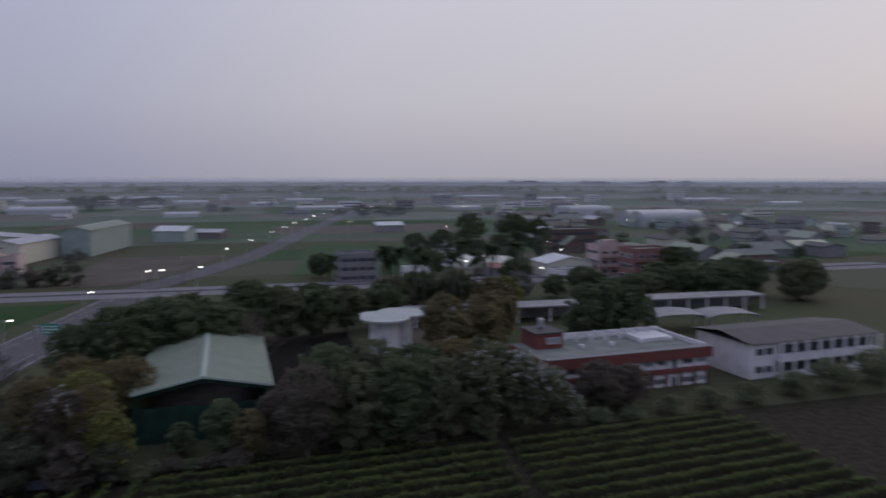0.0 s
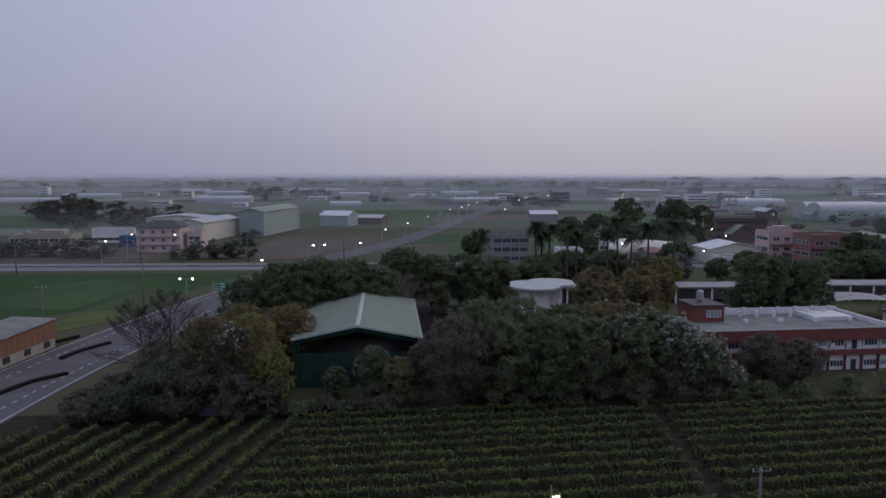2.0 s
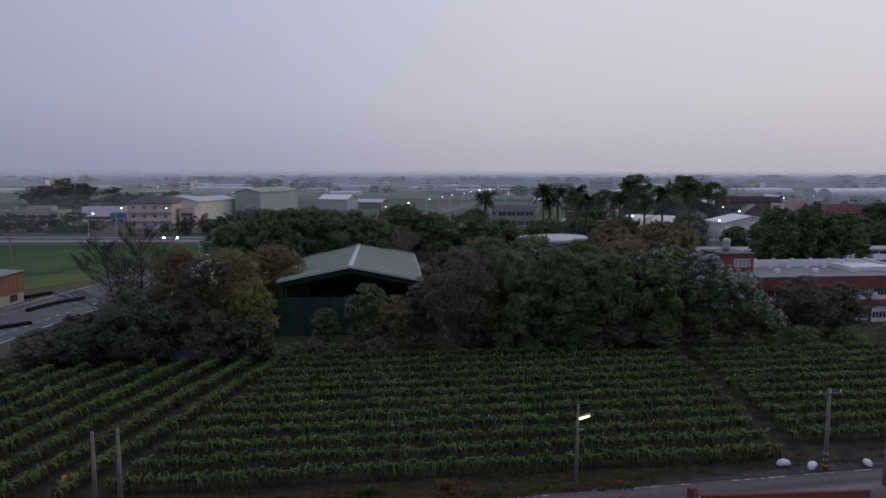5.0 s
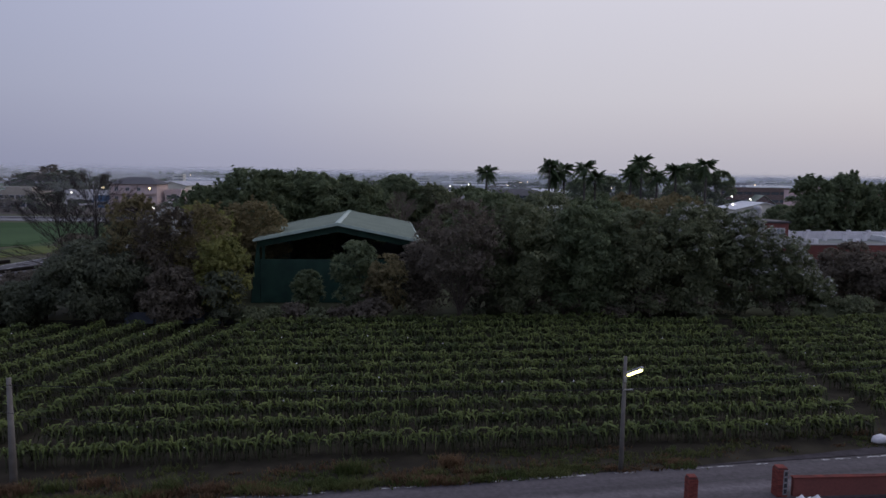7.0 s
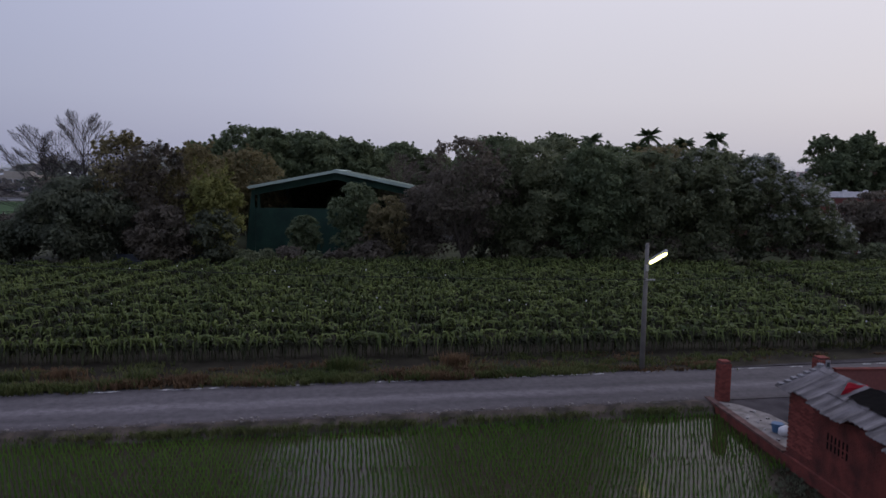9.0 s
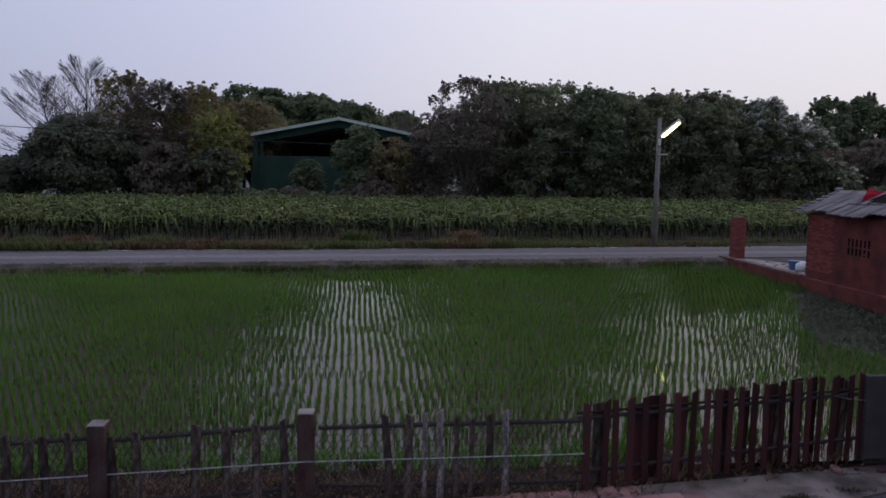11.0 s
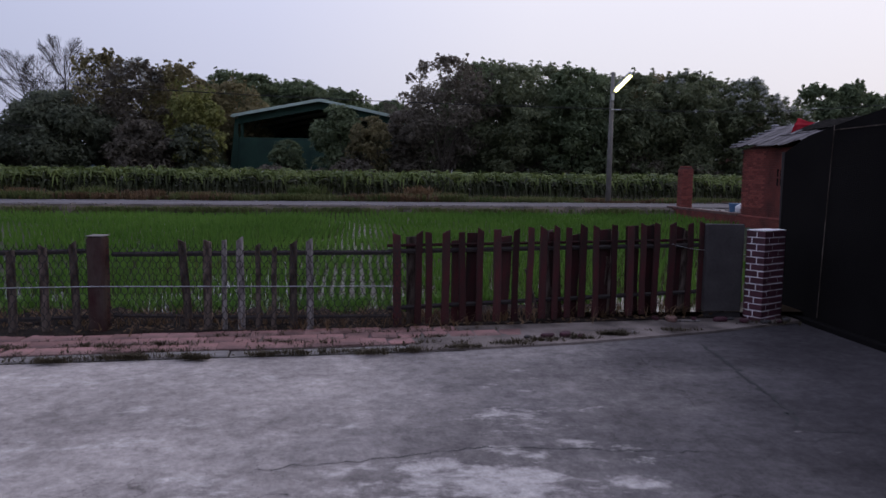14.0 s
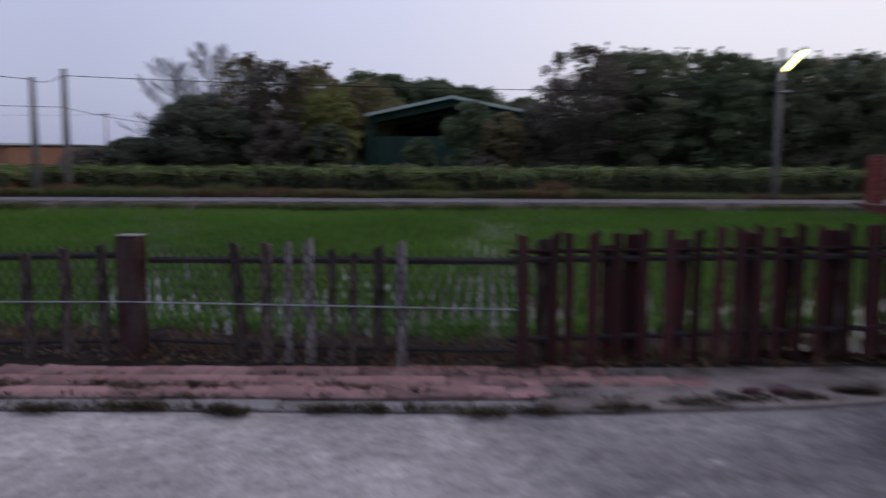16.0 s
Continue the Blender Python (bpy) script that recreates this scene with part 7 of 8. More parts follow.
structure("weeds", "small dark weeds in the kerb joints", "weeds", tufts(xy, np.full(len(xy), -0.70), RNG.uniform(0.012, 0.060, len(xy)), 1.3, 6, 0.0042, L_WEED, "weeds"))["kind"] = "stuff"
xs = RNG.uniform(-18, -5.0, 650)
xy = np.column_stack([xs, RNG.normal(59.9, 0.2, 650) + 0.19 * np.maximum(0, xs + 9)])
structure("dry_weeds", "dry straw and weeds behind the fence", "weeds", tufts(xy, np.full(len(xy), -0.66), np.full(len(xy), 0.17), 1.8, 5, 0.005, L_DRYGRASS, "dry_weeds"))["kind"] = "stuff"
xs = RNG.uniform(-18, -6.0, 620)
xy = np.column_stack([xs, RNG.normal(60.5, 0.16, 620) + 0.25 * np.maximum(0, xs + 9.2)])
structure("bank_weeds", "green weeds on the low bank", "weeds", tufts(xy, np.full(len(xy), -0.62), np.full(len(xy), 0.20), 1.0, 6, 0.007, L_RICE, "bank_weeds"))["kind"] = "stuff"
lf = RNG.uniform(0, 1, (900, 3))
c = np.column_stack([-18 + 13.2 * lf[:, 0], 59.42 + 0.55 * lf[:, 1] + 0.19 * np.maximum(0, -18 + 13.2 * lf[:, 0] + 9), -0.655 + 0.02 * lf[:, 2]])
a = RNG.uniform(0, 6.28, 900)
u = np.column_stack([np.cos(a), np.sin(a), RNG.uniform(-0.4, 0.4, 900)]) * 0.035
w = np.column_stack([-np.sin(a), np.cos(a), RNG.uniform(-0.4, 0.4, 900)]) * 0.018
structure("dead_leaves", "scatter of dead brown leaves along the fence", "leaves", islands("dead_leaves", np.stack([c - u, c + w, c + u, c - w], axis=1), [(0, 1, 2, 3)], L_DRYGRASS))["kind"] = "stuff"


# ---- picket fence with wire netting ----
def picket(x, y, z0, z1, w, t, mat, lean=0.0, tilt=0.0, seed=0, turn=0.0):
    """A rough board with a ragged top, standing at (x, y)."""
    rd = random.Random(seed)
    h = z1 - z0
    b = Build()
    j = [rd.uniform(-0.006, 0.006) for _ in range(8)]
    cut = rd.uniform(-0.03, 0.03)
    secs = [(0, 1.0), (h * 0.35, 0.97), (h * 0.7, 1.02), (h, 0.95)]
    k = 0
    for i, (z, s) in enumerate(secs):
        o = j[i]
        zz = [z + (cut if i == 3 else 0), z - (cut if i == 3 else 0)]
        b.v.extend([(-w / 2 * s + o, -t / 2, zz[0]), (w / 2 * s + o, -t / 2, zz[1]), (w / 2 * s + o, t / 2, zz[1]), (-w / 2 * s + o, t / 2, zz[0])])
        if i:
            q = 4 * (i - 1)
            b.f.extend([(q + s0, q + (s0 + 1) % 4, q + 4 + (s0 + 1) % 4, q + 4 + s0) for s0 in range(4)])
    b.f.append((12, 13, 14, 15))
    b.f.append((3, 2, 1, 0))
    return bevelled(b, "picket", mat, 0.004), pose(x, y, z0, tilt, lean, turn)


def fence_y(x):
    return 59.63 + 0.135 * min(0.0, x + 12.4)


fence = thing("picket_fence", "old weathered picket fence with chicken wire", "fence", pose(0, 0, 0))
left_boards = [(-18.0, 0.10), (-17.6, 0.09), (-17.2, 0.10), (-16.85, 0.09), (-16.5, 0.10), (-16.14, 0.11), (-15.93, 0.10), (-15.72, 0.10), (-15.53, 0.11), (-15.31, 0.10), (-15.11, 0.09), (-14.62, 0.10), (-14.38, 0.10), (-13.77, 0.11), (-13.41, 0.10), (-13.07, 0.10), (-12.74, 0.09)]
right_boards = [(-11.49, 0.095, 0.37, 3.5, 0), (-11.27, 0.10, 0.37, 0, 0), (-11.08, 0.06, 0.38, -0.5, 1), (-10.88, 0.085, 0.40, 0.8, 1), (-10.69, 0.06, 0.33, 0, 0), (-10.51, 0.06, 0.30, -1, 0), (-10.28, 0.09, 0.36, 0, 0), (-10.08, 0.085, 0.39, 0.5, 1)]
for k, (x, w) in enumerate(left_boards):
    d, m = picket(x, fence_y(x), -0.70, 0.30 + 0.05 * math.sin(k * 2.1), w, 0.022, M_WOOD_GREY, lean=random.uniform(-3, 3), seed=k)
    part("picket", d, fence, at=m)
for k, (x, w, top, lean, pale) in enumerate(right_boards):
    d, m = picket(x, 59.63, -0.70, top, w, 0.022, M_WOOD_PALE if pale else M_WOOD_GREY, lean=-lean, seed=40 + k)
    part("picket", d, fence, at=m)
for x in (-14.78, -12.50):
    y = fence_y(x)
    part("post", bevelled(Build().box(x - 0.097, x + 0.097, y - 0.10, y + 0.10, -0.95, 0.415), "post", M_POST, 0.022), fence, "mossy dark red concrete post")
    part("post_cap", bevelled(Build().box(x - 0.094, x + 0.10, y - 0.103, y + 0.105, 0.416, 0.43), "post_cap", M_BORDER, 0.006), fence, "pale worn post top")
for xa, xb in ((-19.5, -14.92), (-14.64, -12.64), (-12.36, -9.12)):
    xm = (xa + xb) / 2
    part("rail", Build().tube([(xa, fence_y(xa) + 0.045, 0.20), (xm, fence_y(xm) + 0.045, 0.225), (xb, fence_y(xb) + 0.045, 0.24)], [0.030, 0.033, 0.03], 6).mesh("rail", M_RAIL), fence, "dark upper rail")
    part("bottom_rail", Build().tube([(xa, fence_y(xa) + 0.045, -0.52), (xm, fence_y(xm) + 0.045, -0.545), (xb, fence_y(xb) + 0.045, -0.53)], [0.024, 0.027, 0.024], 6).mesh("bottom_rail", M_RAIL), fence)
part("wire", Build().tube([(-19.5, fence_y(-19.5) - 0.03, -0.145), (-16, fence_y(-16) - 0.03, -0.16), (-12.5, 59.50, -0.15), (-9.1, 59.60, -0.155)], [0.0055] * 4, 5).mesh("wire", M_WIRE), fence, "twisted pale wire across the pickets")
# chicken wire: hexagons of thin wire
nb = Build()
cw, ch, zt = 0.082, 0.075, 0.33
for row in range(13):
    z = zt - row * ch
    for col in range(124):
        x = -19.1 + col * cw + (cw / 2 if row % 2 else 0)
        y = fence_y(x) - 0.025
        p0, p1 = Vector((x, y, z)), Vector((x, y, z - ch * 0.42))
        for e in (Vector((x - cw / 2, y, z - ch)), Vector((x + cw / 2, y, z - ch))):
            nb.tube([p1, e], [0.0042, 0.0042], 3, cap=False)
        nb.tube([p0, p1], [0.0055, 0.0055], 3, cap=False)
part("netting", nb.mesh("netting", M_NETWIRE), fence, "thin grey chicken wire netting")["kind"] = "stuff"

# red slatted gate panel, standing askew behind the fence line
gate = thing("slatted_gate", "dark red painted slatted wooden gate panel", "gate", pose(0, 0, 0))
ax, ay, bx, by = -9.05, 59.72, -4.92, 60.50


def gate_at(t):
    return ax + (bx - ax) * t, ay + (by - ay) * t


turn = math.degrees(math.atan2(by - ay, bx - ax))
front = [-9.05, -8.80, -8.66, -8.46, -8.24, -8.03, -7.80, -7.57, -7.38, -7.20, -7.03, -6.86, -6.66, -6.47, -6.22, -5.98, -5.80, -5.62, -5.40, -5.12, -4.94]
for k, x in enumerate(front):
    t = (x - ax) / (bx - ax)
    gx, gy = gate_at(t)
    d, m = picket(gx, gy - 0.035, -0.67 + 0.03 * t + random.uniform(-0.01, 0.03), 0.47 + 0.11 * t + random.uniform(-0.018, 0.018), 0.084 if k % 3 else 0.10, 0.026, M_WOOD_RED, lean=random.uniform(-0.9, 0.9), seed=70 + k, turn=turn)
    part("slat", d, gate, at=m)
for k, (x, w, top) in enumerate(((-8.86, 0.12, 0.42), (-8.31, 0.10, 0.36), (-8.12, 0.14, 0.45), (-7.72, 0.12, 0.40), (-7.12, 0.13, 0.46), (-6.98, 0.12, 0.44), (-6.78, 0.12, 0.40), (-6.36, 0.14, 0.46), (-6.27, 0.12, 0.44), (-5.92, 0.15, 0.50), (-5.69, 0.13, 0.5), (-5.24, 0.12, 0.47), (-5.18, 0.10, 0.42))):
    t = (x - ax) / (bx - ax)
    gx, gy = gate_at(t)
    d, m = picket(gx, gy + 0.075, -0.67 + 0.04 * t, top + 0.05 * t, w * 1.3, 0.02, M_WOOD_RED if k % 4 else M_WOOD_GREY, lean=random.uniform(-4, 4), seed=110 + k, turn=turn)
    part("back_slat", d, gate, at=m)
for z, r in ((0.315, 0.02), (0.245, 0.03), (-0.45, 0.03)):
    p0, p1 = (ax - 0.12, ay + 0.02, z), (bx + 0.03, by + 0.02, z + 0.09 if z < 0 else z + 0.03)
    part("rail", Build().tube([p0, p1], [r, r], 6).mesh("rail", M_WOOD_RED if r < 0.025 else M_RAIL), gate)
part("brace", Build().tube([(-7.42, 60.03, 0.0), (-7.27, 60.05, -0.5)], [0.02, 0.02], 5).mesh("brace", M_WOOD_GREY), gate)
tie = thing("tie_wire", "thin pale tie wire from the gate to the pillar", "wire", pose(0, 0, 0))
part("strand", Build().tube([(-5.15, 60.38, 0.24), (-4.10, 60.45, 0.13)], [0.004, 0.004], 4).mesh("strand", M_WIRE), tie)
part("strand", Build().tube([(-5.4, 60.35, 0.30), (-5.15, 60.36, 0.24)], [0.004, 0.004], 4).mesh("strand", M_WIRE), tie)

# grey slab leaning beside the gate
structure("wall_slab", "upright grey cement slab beside the gate", "slab", bevelled(Build().box(-4.92, -4.40, 60.36, 60.45, -0.9, 0.57), "wall_slab", M_SLAB, 0.012))

# dark brick pillar with white painted joints
bp = thing("brick_pillar", "dark red brick pillar with white painted joints", "pillar", pose(-4.13, 60.30, 0, 0, 0, 32))
part("core", Build().box(-0.242, 0.242, -0.127, 0.127, -0.9, 0.488).mesh("core", M_WHITE_LINE), bp, "white painted joints")
ch = 0.0880
for r in range(14):
    z0 = -0.735 + r * ch
    for half, deep, turn_ in ((0.25, 0.135, 0), (0.135, 0.25, 90), (0.25, 0.135, 180), (0.135, 0.25, 270)):
        if half > 0.2:
            cuts = (-half, -0.07 + rc.uniform(-0.02, 0.02), half) if r % 2 else (-half, -0.15, 0.10 + rc.uniform(-0.02, 0.02), half)
        else:
            cuts = (-half, 0.02 + rc.uniform(-0.03, 0.03), half) if r % 2 else (-half, -0.06, half)
        for a_, b_ in zip(cuts, cuts[1:]):
            me = bevelled(Build().box(a_ + (0.008 if a_ > -half else 0), b_ - (0.008 if b_ < half else 0), -deep, -deep + 0.03, z0 + 0.008 + rc.uniform(-0.003, 0.003), z0 + ch - 0.006 + rc.uniform(-0.003, 0.003)), "brick", M_BRICK_DARK, 0.004)
            part("brick", me, bp, at=pose(0, 0, 0, 0, 0, turn_))
part("cap", bevelled(Build().box(-0.25, 0.25, -0.135, 0.135, 0.497, 0.507), "cap", M_WHITE_LINE, 0.003), bp)
# rubble at the pillar's foot
for k, (x, y, s, m) in enumerate(((-7.30, 59.22, 0.10, M_BRICK_DARK), (-7.08, 59.26, 0.12, M_BRICK_DARK), (-6.92, 59.20, 0.08, M_BRICK_DARK), (-7.55, 59.18, 0.07, M_SLAB), (-6.2, 59.45, 0.05, M_BORDER), (-5.45, 60.16, 0.14, M_RUBBLE_BRICK), (-5.62, 60.24, 0.10, M_BRICK_DARK), (-5.12, 60.2, 0.08, M_BRICK_DARK), (-4.78, 60.12, 0.12, M_BRICK_DARK), (-4.5, 60.05, 0.11, M_BRICK_DARK), (-4.25, 59.98, 0.09, M_SLAB), (-3.9, 60.1, 0.11, M_SLAB), (-4.05, 60.0, 0.07, M_BRICK_DARK), (-4.62, 60.2, 0.07, M_SLAB))):
    rd = random.Random(300 + k)
    b = Build().prism([(s * rd.uniform(0.7, 1.2) * math.cos(a), s * 0.55 * rd.uniform(0.7, 1.2) * math.sin(a)) for a in (0.3, 1.2, 2.2, 3.3, 4.3, 5.4)], 0, s * 0.42)
    thing("rubble", "broken piece of brick and cement rubble on the yard", "rubble", pose(x, y, -0.694, 0, 0, rd.uniform(0, 90)), "rubble", data=bevelled(b, "rubble", m, 0.012))
thing("broken_stick", "pale broken stick on the concrete", "stick", pose(-5.25, 60.05, -0.68), data=Build().tube([(-0.16, 0, 0), (0.16, 0.02, 0.0)], [0.012, 0.012], 6).mesh("broken_stick", M_WOOD_PALE))

# tall black shade net on a frame beside the yard
net = thing("shade_net_wall", "tall wall of black shade net on a frame", "screen", pose(0, 0, 0))
o = [(61.0, -0.75), (61.0, 1.55), (60.45, 1.76), (59.85, 1.86), (58.8, 2.02), (56.0, 2.25), (50.0, 2.5), (40.0, 2.6), (40.0, -0.75)]
b = Build()
n = len(o)
b.v.extend([(-3.55, y, z) for y, z in o] + [(-3.40, y, z) for y, z in o])
b.f.append(tuple(range(n)))
b.f.append(tuple(range(2 * n - 1, n - 1, -1)))
b.f.extend([(i, n + i, n + (i + 1) % n, (i + 1) % n) for i in range(n)])
part("net", b.mesh("net", M_BLACK), net)
part("tie_cord", Build().tube([(-3.575, 59.84, 1.86), (-3.575, 59.90, 0.6), (-3.575, 59.95, -0.62)], [0.006] * 3, 5).mesh("tie_cord", M_WOOD_GREY), net, "pale tie cord down the net")
part("top_cord", Build().tube([(-3.575, 59.84, 1.80), (-3.575, 57.0, 1.82), (-3.575, 50, 1.9)], [0.005] * 3, 5).mesh("top_cord", M_WOOD_GREY), net)
part("end_post", Build().tube([(-3.48, 61.03, -0.8), (-3.52, 61.03, 1.56)], [0.05, 0.05], 8).mesh("end_post", M_RAIL), net)
part("hem", Build().box(-3.68, -3.56, 40, 60.6, -0.74, -0.66).mesh("hem", M_BLACK), net)

# ---- brick hut, its yard wall and gate pillars by the lane ----
hut = thing("brick_hut", "small old red brick hut with a fibre-cement roof", "hut", pose(2.45, 74.15, 0, 0, 0, 0))
HW, HL = 2.35, 7.6
EAVE, RISE = 2.17, 0.42
part("wall", Build().box(0.04, HW - 0.04, -HL + 0.04, -0.04, -0.6, 2.14).mesh("wall", M_MORTAR), hut, "mortar core of the brick wall")
part("upper_wall", Build().section([(0.02, 2.141), (HW - 0.02, 2.141), (HW / 2, 2.141 + 0.40 * HW / 2 + 0.02)], -HL + 0.03, -0.03).mesh("upper_wall", M_BRICK), hut)
for i in range(9):
    for j in range(4):
        y1 = 0.35 - i * 0.92
        west = j < 2
        b = Build()
        seg = 18
        rr = random.Random(i * 5 + j)
        lift = rr.uniform(0, 0.025) + (j % 2) * 0.02 + (i % 2) * 0.008
        run = 0.82
        ragged = [rr.uniform(-0.05, 0.05) for _ in range(seg + 1)]
        short = rr.choice((0, 0, 0.06, 0.16, -0.06)) if j in (0, 3) else 0
        for s in range(seg + 1):
            y = y1 - 0.98 * s / seg
            d0 = -0.38 + (j % 2 if west else 1 - j % 2) * 0.76
            d1 = d0 + run
            if j in (0, 3):
                d0 += ragged[s] * 0.6 + short
            ripple = lift + 0.022 * math.cos(s * math.pi * 0.9)
            xa, xb = (d0, d1) if west else (HW - d0, HW - d1)
            za, zb = EAVE + (d0 + 0.38) * RISE + ripple, EAVE + (d1 + 0.38) * RISE + ripple
            b.v.extend([(xa, y, za), (xb, y, zb), (xb, y, zb - 0.012), (xa, y, za - 0.012)])
            if s:
                q = 4 * (s - 1)
                b.f.extend([(q + k, q + (k + 1) % 4, q + 4 + (k + 1) % 4, q + 4 + k) for k in range(4)])
        b.f.append((0, 1, 2, 3))
        b.f.append((4 * seg + 3, 4 * seg + 2, 4 * seg + 1, 4 * seg))
        part("roof_sheet", b.mesh("roof_sheet", M_ASBESTOS), hut, at=pose(0, 0, 0, rr.uniform(-0.6, 0.6), 0, rr.uniform(-1.2, 1.2)))
part("ridge_cap", Build().section([(HW / 2 - 0.16, EAVE + 1.40 * RISE + 0.045), (HW / 2 + 0.16, EAVE + 1.40 * RISE + 0.045), (HW / 2, EAVE + 1.555 * RISE + 0.09)], -HL - 0.3, 0.38).mesh("ridge_cap", M_ASBESTOS), hut)
for k in range(7):
    rr = random.Random(900 + k)
    y = 0.22 + rr.uniform(-0.03, 0.03)
    x = -0.25 + k * 0.22
    part("verge_tile", bevelled(Build().box(x, x + 0.2, y - 0.1, y + 0.1, EAVE + (x + 0.48) * RISE + 0.03, EAVE + (x + 0.48) * RISE + 0.065 + rr.uniform(0, 0.02)), "verge_tile", M_GREY_WALL, 0.012), hut)
part("ridge_stone", bevelled(Build().box(HW / 2 - 0.12, HW / 2 + 0.10, 0.10, 0.32, EAVE + 1.555 * RISE + 0.08, EAVE + 1.555 * RISE + 0.17), "ridge_stone", M_GREY_WALL, 0.04), hut)
cv = Build()
n = 24
for i in range(n + 1):
    y = -2.35 - i * (HL - 2.3) / n
    for j in range(5):
        d = 0.42 + j * 0.185 + 0.03 * math.sin(i * 1.7 + j)
        cv.v.append((d, y, EAVE + (d + 0.38) * RISE + 0.125 + 0.015 * math.sin(i * 2.1 + j * 1.3)))
for i in range(n):
    for j in range(4):
        q = i * 5 + j
        cv.f.append((q, q + 5, q + 6, q + 1))
part("roof_cover", cv.mesh("roof_cover", M_BLACK), hut, "black netting over the roof")
red = thing("red_sheet", "stiff red plastic sheet propped up on the hut roof", "plastic sheet", pose(2.88, 72.20, 2.56))
rb = Build()
gx = 15
low_l, low_r, top_l, top_r = Vector((0, 0, -0.03)), Vector((0.72, -0.12, 0.16)), Vector((0.12, -0.18, 0.45)), Vector((0.86, -0.05, 0.32))
for i in range(gx):
    for j in range(gx):
        u, v = i / (gx - 1), j / (gx - 1)
        q = low_l.lerp(low_r, u).lerp(top_l.lerp(top_r, u), v)
        fold = 0.035 * math.sin(u * 5.5 + v * 3.2) + 0.03 * math.exp(-((v - 0.55 - 0.2 * u) / 0.10) ** 2)
        rb.v.append((q.x + 0.015 * math.sin(v * 9), q.y - fold, q.z + 0.015 * math.sin(u * 8)))
for i in range(gx - 1):
    for j in range(gx - 1):
        q = i * gx + j
        rb.f.append((q, q + gx, q + gx + 1, q + 1))
back = len(rb.v)
rb.v.extend([(x, y + 0.006, z) for x, y, z in rb.v])
rb.f.extend([tuple(back + k for k in reversed(f)) for f in rb.f[:]])
rim = [i * gx for i in range(gx)] + [(gx - 1) * gx + j for j in range(1, gx)] + [i * gx + gx - 1 for i in range(gx - 2, -1, -1)] + [j for j in range(gx - 2, 0, -1)]
rb.f.extend([(p_, back + p_, back + q_, q_) for p_, q_ in zip(rim, rim[1:] + rim[:1])])
part("sheet", rb.mesh("sheet", M_REDCLOTH, True), red)
# vent of narrow slots in the brickwork: black bars, the recess shade is their colour
for i in range(6):
    for z in (1.0, 1.27):
        part("vent_slot", Build().box(-0.024, 0.002, -2.29 - i * 0.185, -2.21 - i * 0.185, z, z + 0.22).mesh("vent_slot", M_BLACK), hut)
part("north_beam", Build().box(0.0, HW, -0.002, 0.06, 2.02, 2.14).mesh("north_beam", M_ASBESTOS), hut)
part("wall_foot", bevelled(Build().box(-0.09, 0.0, -HL, -0.02, -0.05, 0.03), "wall_foot", M_BRICK, 0.02), hut, "projecting brick foot of the wall")

# low brick wall along the paddy's edge
lw = thing("garden_wall", "low red brick wall along the paddy edge", "wall", pose(2.38, 0, 0), kind="structure")
part("core", Build().box(0.0, 0.22, 66.6, 80.0, -0.95, -0.02).mesh("core", M_MORTAR), lw)
part("coping", Build().box(-0.03, 0.25, 74.2, 80.2, -0.018, 0.05).mesh("coping", M_COPING), lw)
structure("floor", "dark asphalt apron behind the gate pillars", "forecourt", Build().prism([(2.61, 74.15), (14, 74.15), (14, lane_y(14) - 2.36), (2.61, lane_y(2.6) - 2.36)], -0.5, -0.03).mesh("floor", M_ASPH_YARD))
structure("floor", "pale rubble-strewn forecourt of the hut", "forecourt", Build().prism([(2.61, 74.16), (4.7, 74.16), (4.75, 75.2), (4.2, 76.6), (4.0, 78.0), (3.3, 79.3), (2.61, 79.75)], -0.4, 0.0).mesh("floor", M_BORDER))
fr = random.Random(61)
for k in range(34):
    t = fr.random()
    x, y = 2.8 + fr.random() * (1.7 - 1.1 * t), 74.4 + 5.0 * t
    s = fr.uniform(0.03, 0.11)
    b = Build().prism([(s * fr.uniform(0.7, 1.2) * math.cos(a), s * 0.8 * fr.uniform(0.7, 1.2) * math.sin(a)) for a in (0.3, 1.4, 2.5, 3.6, 4.9)], 0, s * 0.5)
    thing("rubble", "pale broken lump of rubble in the forecourt", "rubble", pose(x, y, 0, 0, 0, fr.uniform(0, 90)), "forecourt rubble", data=bevelled(b, "rubble", fr.choice((M_CONCRETE_PALE, M_BORDER, M_GREY_WALL)), 0.01))


def brick_post(x, y, w, h, label):
    """A gate pillar of laid bricks."""
    base = thing("gate_pillar", label, "pillar", pose(x, y, 0))
    part("core", Build().box(-w / 2 + 0.01, w / 2 - 0.01, -w / 2 + 0.01, w / 2 - 0.01, -0.3, h).mesh("core", M_MORTAR), base)
    rows = int(h / 0.068)
    brick = bevelled(Build().box(-w / 4 + 0.005, w / 4 - 0.005, -0.012, 0.03, 0.005, 0.063), "brick", M_BRICK, 0.004)
    for r in range(rows):
        for side in range(4):
            for k in (-1, 1):
                part("brick", brick, base, at=pose(0, 0, r * 0.068, 0, 0, 90 * side) @ pose(k * w / 4 + (0.03 if r % 2 else -0.02), -w / 2, 0))
    part("cap", bevelled(Build().box(-w / 2 + 0.02, w / 2 - 0.02, -w / 2 + 0.02, w / 2 - 0.02, h + 0.001, h + 0.06), "cap", M_BRICK, 0.02), base)
    return base


